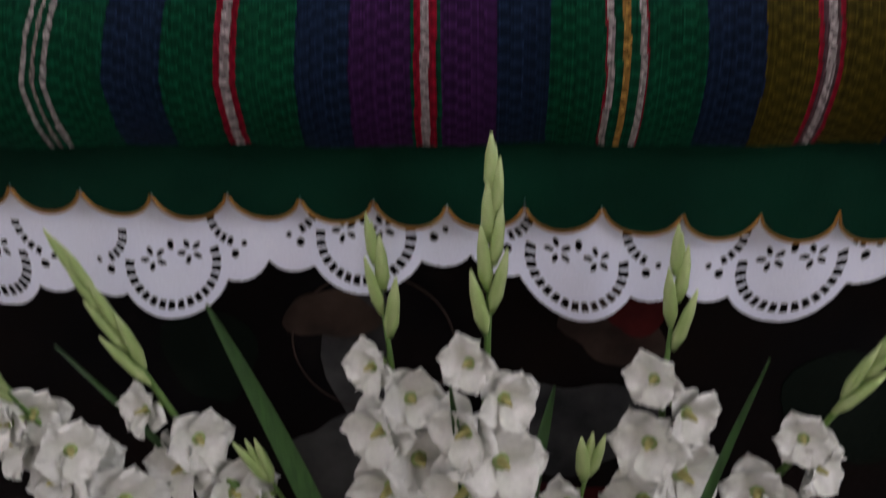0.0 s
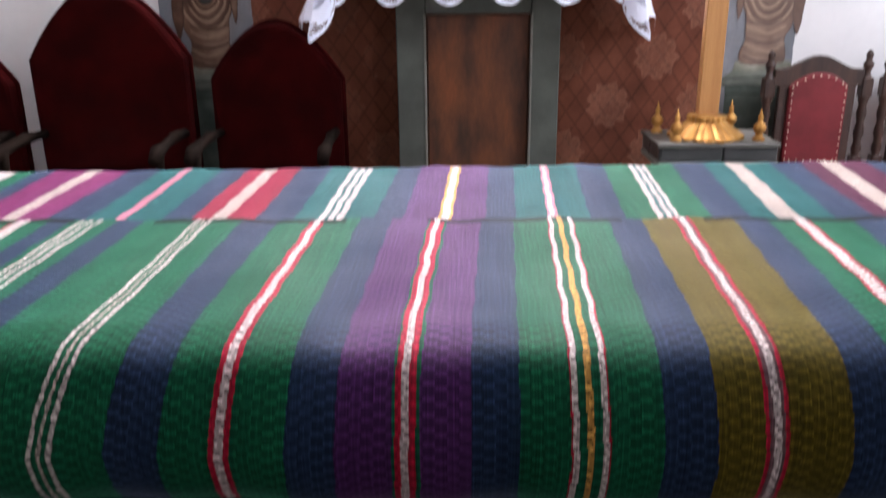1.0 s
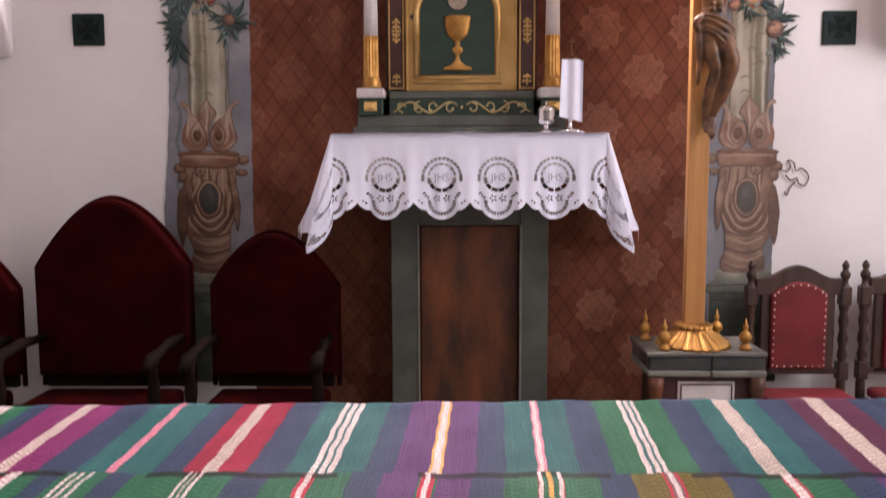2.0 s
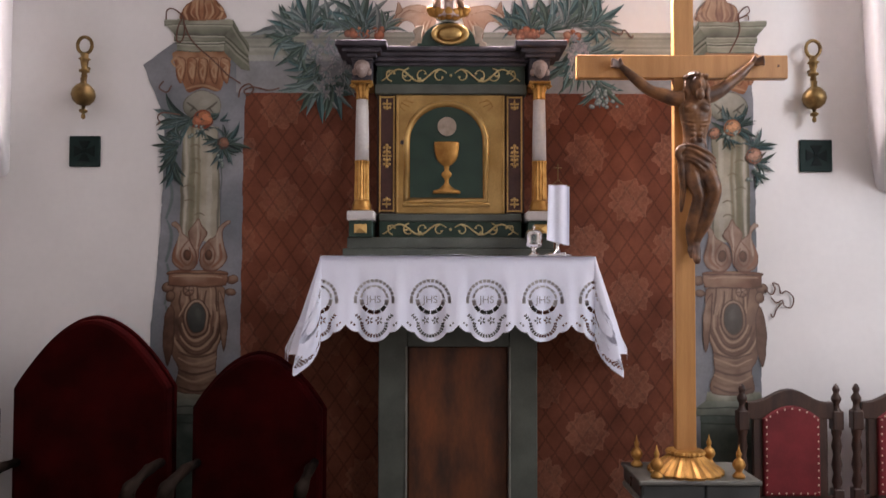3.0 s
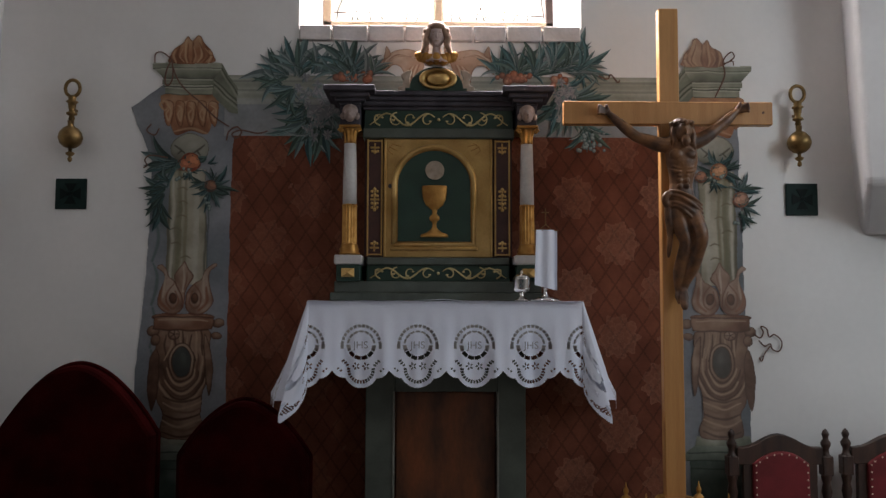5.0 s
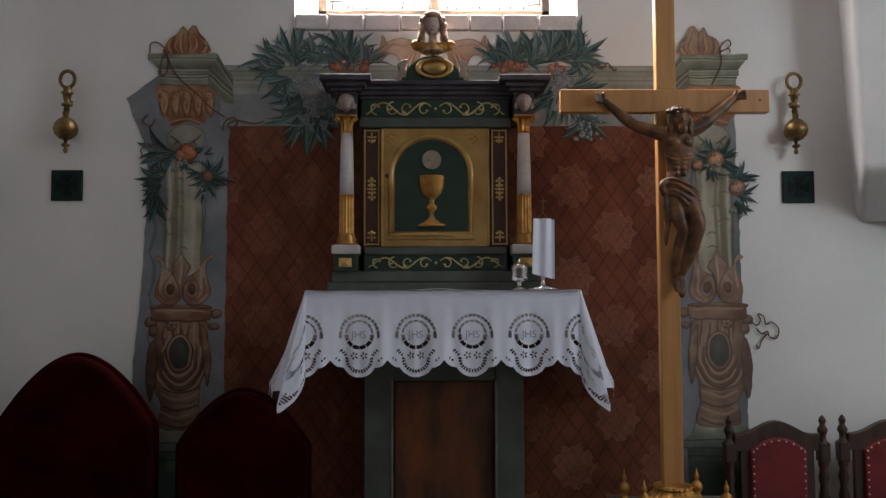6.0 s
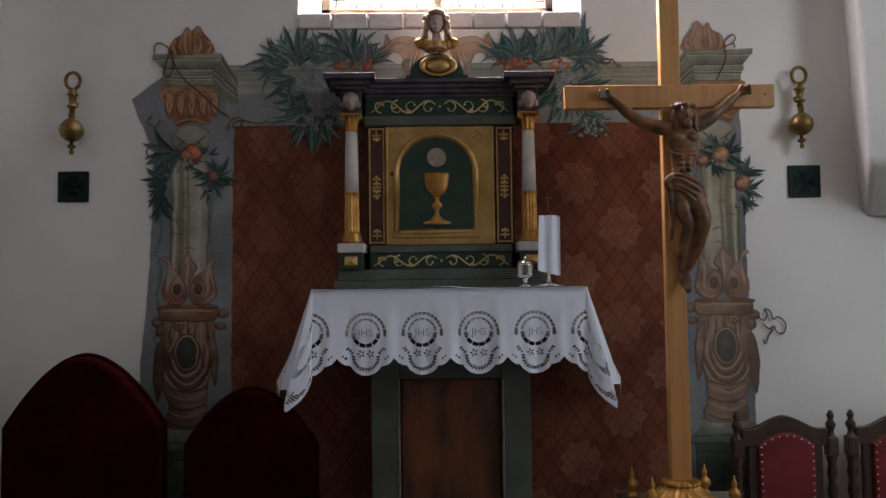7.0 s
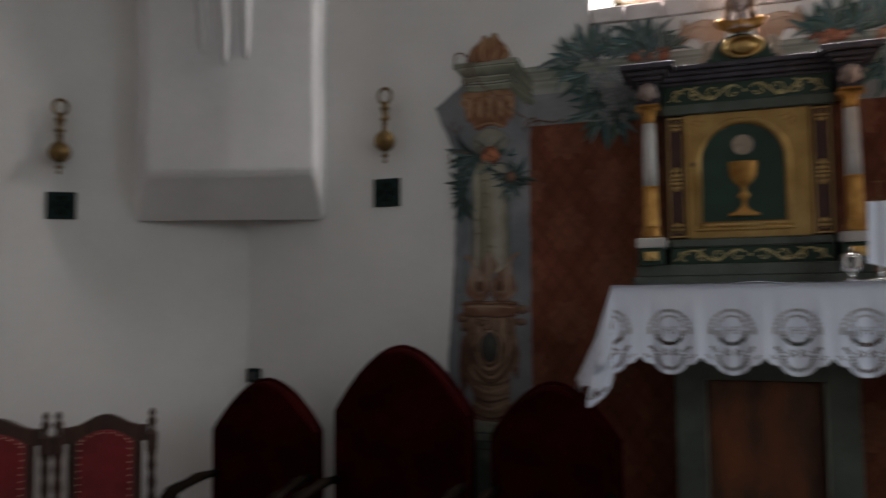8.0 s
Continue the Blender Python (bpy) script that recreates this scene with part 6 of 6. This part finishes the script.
part("post", box(1.008, 1.096, 3.49, 3.535, 0.78, 2.945, 0.003), cross_wood, cross)
part("arm", box(0.578, 1.513, 3.486, 3.531, 2.415, 2.518, 0.003), cross_wood, cross)
bm = lathe([(0.006, 0), (0.006, 0.003)], 10, (1.47, 3.484, 2.47), axis="y")
part("peg", bm, carved_wood, cross)
# the carved figure, one plain mesh
FX = lambda p: 1.008 + (p - 1168) * 0.00259
FZ = lambda q: 2.518 - (q - 197) * 0.00264


def limb(points, radii, bm, seg=14, squash=1.0):
    """A limb through rows of (across, down, depth)."""
    pts = [(FX(p), y, FZ(q)) for p, q, y in points]
    line, rad = [], []
    for i in range(len(pts) - 1):
        q = [Vector(pts[min(max(i + k, 0), len(pts) - 1)]) for k in (-1, 0, 1, 2)]
        for t in (0, 0.25, 0.5, 0.75):
            line.append(0.5 * (2 * q[1] + (q[2] - q[0]) * t + (2 * q[0] - 5 * q[1] + 4 * q[2] - q[3]) * t * t + (3 * q[1] - q[0] - 3 * q[2] + q[3]) * t ** 3))
            rad.append(radii[i] * (1 - t) + radii[i + 1] * t)
    return tube(line + [Vector(pts[-1])], rad + [radii[-1]], seg, bm, squash)


bm = limb([(1198, 268, 3.458), (1198, 285, 3.45), (1199, 303, 3.446), (1199, 322, 3.45), (1198, 340, 3.455), (1198, 358, 3.452), (1200, 374, 3.45)], [0.052, 0.07, 0.07, 0.058, 0.05, 0.055, 0.062], bmesh.new(), 22, 0.6)
for d in (-1, 1):
    ball((FX(1198 + d * 11), 3.418, FZ(292)), 0.03, 1.05, 0.6, 0.8, bm, 14, 10)
    for k in range(3):
        limb([(1199 + d * 5, 309 + 6 * k, 3.414), (1199 + d * 15, 306 + 7 * k, 3.418), (1199 + d * 24, 300 + 7 * k, 3.44)], [0.004, 0.006, 0.004], bm, 6)
    for k in range(3):
        ball((FX(1198 + d * 6), 3.422, FZ(326 + 9 * k)), 0.013, 1.0, 0.6, 0.8, bm, 10, 8)
for d, rows in ((-1, [(1178, 273, 3.455), (1164, 273, 3.456), (1147, 268, 3.455), (1125, 260, 3.46), (1108, 247, 3.464), (1090, 230, 3.472), (1078, 219, 3.474)]),
                (1, [(1218, 270, 3.455), (1230, 266, 3.456), (1246, 257, 3.455), (1264, 243, 3.46), (1278, 232, 3.464), (1291, 220, 3.472), (1299, 214, 3.474)])):
    limb(rows, [0.036, 0.034, 0.03, 0.024, 0.025, 0.019, 0.013], bm)
    hx, hz = rows[-1][0], rows[-1][1]
    ball((FX(hx + d * 5), 3.474, FZ(hz - 4)), 0.019, 1.2, 0.55, 0.95, bm, 12, 8)
    for f in range(4):
        limb([(hx + d * 7, hz - 6 + 2.2 * f, 3.472), (hx + d * (14 + f), hz - 11 + 3.5 * f, 3.464), (hx + d * (20 - abs(f - 1.5)), hz - 12 + 5.0 * f, 3.456)], [0.0085, 0.0078, 0.006], bm, 8)
    limb([(hx + d * 2, hz - 7, 3.47), (hx + d * 5, hz - 14, 3.46)], [0.008, 0.0065], bm, 8)
ball((FX(1199), 3.425, FZ(254)), 0.04, 0.85, 0.95, 1.2, bm, 18, 14)
ball((FX(1197), 3.445, FZ(245)), 0.046, 1.0, 0.95, 0.95, bm, 18, 12)
ball((FX(1201), 3.395, FZ(271)), 0.02, 1.0, 0.8, 1.3, bm, 12, 8)
ball((FX(1200), 3.385, FZ(256)), 0.007, 0.8, 1.0, 1.7, bm, 8, 6)
for k in range(16):
    a = 2 * math.pi * k / 16
    tube([(FX(1198) + 0.045 * math.cos(a), 3.432 + 0.045 * math.sin(a), FZ(242) + 0.006 * math.sin(5 * a)), (FX(1198) + 0.05 * math.cos(a + 0.5), 3.432 + 0.05 * math.sin(a + 0.5), FZ(238))], 0.007, 6, bm)
for d in (-1, 1):
    for k in range(3):
        limb([(1198 + d * 14, 244, 3.43 + 0.012 * k), (1199 + d * (18 - k), 258, 3.425 + 0.012 * k), (1200 + d * (15 + 2 * k), 270, 3.42 + 0.012 * k), (1201 + d * (19 - 2 * k), 283, 3.425 + 0.01 * k)], [0.01, 0.012, 0.011, 0.005], bm, 8)
# legs, the nearer knee drawn aside
limb([(1208, 372, 3.45), (1212, 392, 3.43), (1219, 412, 3.405), (1223, 430, 3.395), (1219, 452, 3.412), (1212, 478, 3.435), (1203, 502, 3.455), (1199, 516, 3.46)], [0.042, 0.043, 0.036, 0.031, 0.03, 0.031, 0.021, 0.016], bm, 16)
limb([(1190, 372, 3.45), (1191, 395, 3.44), (1196, 420, 3.425), (1201, 438, 3.42), (1197, 462, 3.435), (1192, 485, 3.45), (1192, 508, 3.465), (1194, 520, 3.468)], [0.042, 0.042, 0.034, 0.029, 0.029, 0.028, 0.019, 0.015], bm, 16)
limb([(1199, 514, 3.458), (1198, 528, 3.44), (1197, 541, 3.425), (1197, 548, 3.422)], [0.018, 0.02, 0.017, 0.009], bm, 10)
limb([(1193, 516, 3.468), (1192, 526, 3.46), (1193, 538, 3.45)], [0.016, 0.018, 0.01], bm, 10)
# loincloth: folds slanting to the far hip, a knot and a hanging end
for k in range(7):
    q = 356 + 4.4 * k
    limb([(1174, q - 4, 3.428), (1188, q - 1 + 2 * math.sin(k * 2), 3.398 + 0.006 * (k % 2)), (1212, q + 10 + 1.6 * k, 3.392 + 0.007 * (k % 2)), (1230 + 0.8 * k, q + 20 + 2.4 * k, 3.428)], [0.007, 0.0075, 0.0075, 0.005], bm, 8)
limb([(1182, 360, 3.43), (1172, 358, 3.42), (1166, 366, 3.42), (1171, 376, 3.425), (1177, 370, 3.42)], [0.012, 0.016, 0.016, 0.014, 0.01], bm, 10)
limb([(1171, 372, 3.43), (1173, 395, 3.432), (1176, 420, 3.438), (1175, 445, 3.445), (1174, 462, 3.45)], [0.014, 0.018, 0.015, 0.012, 0.005], bm, 10)
figure = tagged(part("carved_figure", bm, carved_wood, smooth=True), "dark carved limewood figure on the cross", "statue")
md = figure.modifiers.new("skin", "REMESH")
md.mode, md.voxel_size, md.use_smooth_shade = "VOXEL", 0.0034, True
md = figure.modifiers.new("worn_edges", "SMOOTH")
md.factor, md.iterations = 0.4, 2

# ---- wall ornaments ----
plaque_mat = surface("dark_green_glazed_tile", (0.006, 0.018, 0.016), (0.009, 0.024, 0.021), 0.6, scale=20, spec=0.15)


plaque_dark = surface("dark_tile_relief", (0.002, 0.006, 0.006), (0.003, 0.008, 0.008), 0.6, scale=20, spec=0.12)


def plaque(m, size):
    ob = thing("wall_plaque", "small square dark green plaque with a raised cross", "plaque", group="wall plaques")
    h = size / 2
    part("tile", box(-h, h, -0.012, 0.0, -h, h, 0.003), plaque_mat, ob)
    bm = bmesh.new()
    for k in range(4):
        a = k * math.pi / 2
        q = [(0.008, 0.012), (0.03, 0.052), (-0.03, 0.052), (-0.008, 0.012)]
        rot = [(x * math.cos(a) - z * math.sin(a), x * math.sin(a) + z * math.cos(a)) for x, z in q]
        plate(rot, -0.0155, -0.011, bm)
    box(-0.01, 0.01, -0.015, -0.011, -0.01, 0.01, bm=bm)
    part("raised_cross", bm, plaque_dark, ob, "darker raised cross")
    ob.matrix_world = m


def pendant(m):
    ob = thing("wall_bracket", "aged brass bracket with a ring and a ball", "ornament", group="brass wall brackets")
    part("ring", tube([(0.036 * math.cos(a), -0.055, 0.255 + 0.042 * math.sin(a)) for a in np.linspace(0, 2 * math.pi, 29)], 0.009, 8), brass, ob, smooth=True)
    part("stem", lathe([(0.008, 0.09), (0.016, 0.1), (0.012, 0.115), (0.026, 0.122), (0.026, 0.13), (0.013, 0.138), (0.018, 0.16), (0.02, 0.178), (0.03, 0.186), (0.018, 0.195), (0.02, 0.21), (0.01, 0.22)], 18, (0, -0.055, 0)), brass, ob, smooth=True)
    part("ball", lathe([(0.006, -0.052), (0.03, -0.044), (0.05, -0.025), (0.058, 0.0), (0.058, 0.006), (0.052, 0.03), (0.034, 0.052), (0.014, 0.064), (0.016, 0.09)], 28, (0, -0.062, 0)), brass, ob, smooth=True)
    part("drop", lathe([(0.002, -0.118), (0.01, -0.112), (0.011, -0.1), (0.006, -0.09), (0.02, -0.08), (0.021, -0.072), (0.008, -0.065), (0.01, -0.05)], 16, (0, -0.06, 0)), brass, ob, smooth=True)
    part("back_pin", box(-0.006, 0.006, -0.06, 0.01, 0.145, 0.157), brass, ob)
    ob.matrix_world = m


plaque(pose(-1.818, WALL, 2.16), 0.155)
plaque(pose(1.87, WALL, 2.148), 0.163)
pendant(pose(-1.806, WALL, 2.43))
pendant(pose(1.84, WALL, 2.424))
LW = math.degrees(TURN)
along = lambda d: (-CORNER - d * math.cos(TURN), WALL - d * math.sin(TURN))
plaque(pose(*along(1.0), 2.108, 0, 0, LW), 0.15)
pendant(pose(*along(1.005), 2.388, 0, 0, LW))
sw = thing("wall_socket", "small black socket box on the wall", "socket")
part("box", box(-2.69, -2.61, WALL - 0.03, WALL, 1.11, 1.19, 0.006), plaque_mat, sw)
part("rocker", box(-2.672, -2.628, WALL - 0.035, WALL - 0.03, 1.128, 1.172, 0.002), slate_wood, sw)


# ---- chairs ----
throne_wood = surface("near_black_wood", (0.01, 0.006, 0.004), (0.005, 0.003, 0.002), 0.85, scale=12, spec=0.06)


def throne(x, y, rz, half, top, shoulder, label):
    ob = thing("armchair", label, "chair", group="upholstered sanctuary armchairs")
    seat = 0.46
    low = 0.52
    out = [(-half, low), (half, low), (half, shoulder)]
    for t in np.linspace(0, 1, 33)[1:-1]:
        a = (t - 0.5) * 2
        z = shoulder + (top - shoulder) * (1 - abs(a) ** 1.85)
        out.append((-a * half, z))
    out.append((-half, shoulder))
    part("backrest", plate(out, -0.04, 0.05, bevel=0.02), velvet, ob, "dark red velvet back with an arched top", smooth=False)
    rim = [(x_ * 1.012, 0.03, z_ + 0.004) for x_, z_ in out[2:]]
    part("back_frame", tube([(half * 1.012, 0.03, seat)] + rim + [(-half * 1.012, 0.03, seat)], 0.012, 8), velvet, ob, smooth=True)
    part("seat", box(-half + 0.03, half - 0.03, -0.5, 0.0, seat - 0.09, seat, 0.03, seg=3), velvet, ob)
    part("seat_frame", box(-half + 0.02, half - 0.02, -0.49, 0.04, seat - 0.15, seat - 0.09, 0.006), throne_wood, ob)
    part("back_rail", box(-half + 0.02, half - 0.02, 0.0, 0.04, seat, low, 0.004), throne_wood, ob)
    for s in (-1, 1):
        part("armrest", tube([(s * (half - 0.03), 0.02, 0.7), (s * (half - 0.025), -0.2, 0.71), (s * (half - 0.02), -0.42, 0.69), (s * (half - 0.02), -0.48, 0.66)], [0.024, 0.026, 0.03, 0.022], 10), throne_wood, ob, smooth=True)
        part("arm_post", lathe([(0.025, seat - 0.1), (0.018, seat), (0.028, 0.55), (0.018, 0.62), (0.024, 0.69)], 12, (s * (half - 0.025), -0.4, 0)), throne_wood, ob, smooth=True)
        part("leg", box(s * (half - 0.05) - 0.025, s * (half - 0.05) + 0.025, -0.47, -0.42, 0, seat - 0.15, 0.005), throne_wood, ob)
        part("leg", box(s * (half - 0.05) - 0.025, s * (half - 0.05) + 0.025, -0.02, 0.03, 0, seat - 0.15, 0.005), throne_wood, ob)
    ob.matrix_world = pose(x, y, 0, 0, 0, rz)


throne(-0.845, 3.62, 0, 0.29, 1.178, 0.93, "low dark red velvet armchair with an arched back")
throne(-1.59, 3.62, 0, 0.35, 1.338, 1.03, "tall dark red velvet armchair with an arched back")
throne(-2.32, 3.58, 4, 0.29, 1.165, 0.92, "low dark red velvet armchair with an arched back")

nail_me = bpy.data.meshes.new("nail")
nb = ball((0, 0, 0), 0.0042, 1, 0.6, 1, u=8, v=6)
nb.to_mesh(nail_me)
nb.free()
nail_me.materials.append(surface("pale_brass_nail", (0.75, 0.65, 0.5), rough=0.3, metal=0.6))


def oak_chair(m):
    ob = thing("oak_chair", "dark carved oak chair with red nailed upholstery", "chair", group="oak chairs along the wall")
    h = 0.225
    post = [(0.022, 0), (0.022, 0.42), (0.018, 0.45), (0.022, 0.47), (0.022, 0.52), (0.016, 0.535), (0.024, 0.56), (0.016, 0.6), (0.025, 0.64), (0.016, 0.69), (0.024, 0.73), (0.017, 0.77), (0.024, 0.795), (0.024, 0.9), (0.016, 0.91), (0.014, 0.93), (0.022, 0.948), (0.024, 0.96), (0.012, 0.98), (0.014, 0.99), (0.018, 1.0), (0.012, 1.015), (0.003, 1.026)]
    for s in (-1, 1):
        part("back_post", lathe(post, 16, (s * h, 0, 0)), chair_wood, ob, smooth=True)
        part("post_block", box(s * h - 0.026, s * h + 0.026, -0.026, 0.026, 0.808, 0.9, 0.005), chair_wood, ob)
        part("post_block", box(s * h - 0.025, s * h + 0.025, -0.025, 0.025, 0.44, 0.53, 0.005), chair_wood, ob)
        part("front_leg", lathe([(0.02, 0), (0.026, 0.05), (0.018, 0.12), (0.026, 0.2), (0.018, 0.3), (0.026, 0.36)], 14, (s * (h - 0.01), -0.4, 0)), chair_wood, ob, smooth=True)
        part("side_rail", box(s * h - 0.012, s * h + 0.012, -0.4, 0, 0.3, 0.36, 0.003), chair_wood, ob)
    crest = [(-h + 0.02, 0.86), (h - 0.02, 0.86), (h - 0.02, 0.94)]
    for t in np.linspace(0, 1, 15)[1:-1]:
        a = 2 * t - 1
        crest.append((-a * (h - 0.02), 0.94 + 0.062 * (0.5 + 0.5 * math.cos(math.pi * min(1, abs(a) * 1.15)))))
    crest.append((-h + 0.02, 0.94))
    part("crest_rail", plate(crest, -0.018, 0.018, bevel=0.004), chair_wood, ob)
    for s in (-1, 1):
        part("stile", box(s * 0.155 - 0.022, s * 0.155 + 0.022, -0.014, 0.014, 0.48, 0.87, 0.003), chair_wood, ob)
    part("lower_rail", box(-h + 0.02, h - 0.02, -0.014, 0.014, 0.47, 0.5, 0.003), chair_wood, ob)
    pad = [(-0.135, 0.5), (0.135, 0.5), (0.135, 0.865)]
    for t in np.linspace(0, 1, 13)[1:-1]:
        a = 2 * t - 1
        pad.append((-a * 0.135, 0.865 + 0.06 * (1 - a * a)))
    pad.append((-0.135, 0.865))
    cush = part("back_cushion", plate(pad, -0.034, 0.02, bevel=0.012), red_leather, ob, "red upholstered back panel")
    spots = [(s * 0.122, z) for s in (-1, 1) for z in np.arange(0.52, 0.87, 0.034)] + [(x, 0.514) for x in np.arange(-0.1, 0.11, 0.034)] + [(x, 0.852 + 0.06 * (1 - (x / 0.135) ** 2)) for x in np.arange(-0.105, 0.11, 0.035)]
    for x, z in spots:
        nl = bpy.data.objects.new("nail", nail_me)
        scene.collection.objects.link(nl)
        nl.parent = cush
        nl.matrix_local = pose(x, -0.034, z)
    part("seat", box(-h + 0.015, h - 0.015, -0.42, -0.02, 0.36, 0.41, 0.018, seg=2), red_leather, ob)
    ob.matrix_world = m
    return ob


first = oak_chair(pose(1.645, 3.82, 0))
copy_thing(first, pose(2.2, 3.83, 0, 0, 0, -2))
copy_thing(first, pose(-3.12, 3.345, 0, 0, 0, LW - 3))
copy_thing(first, pose(-3.545, 3.065, 0, 0, 0, LW - 2))
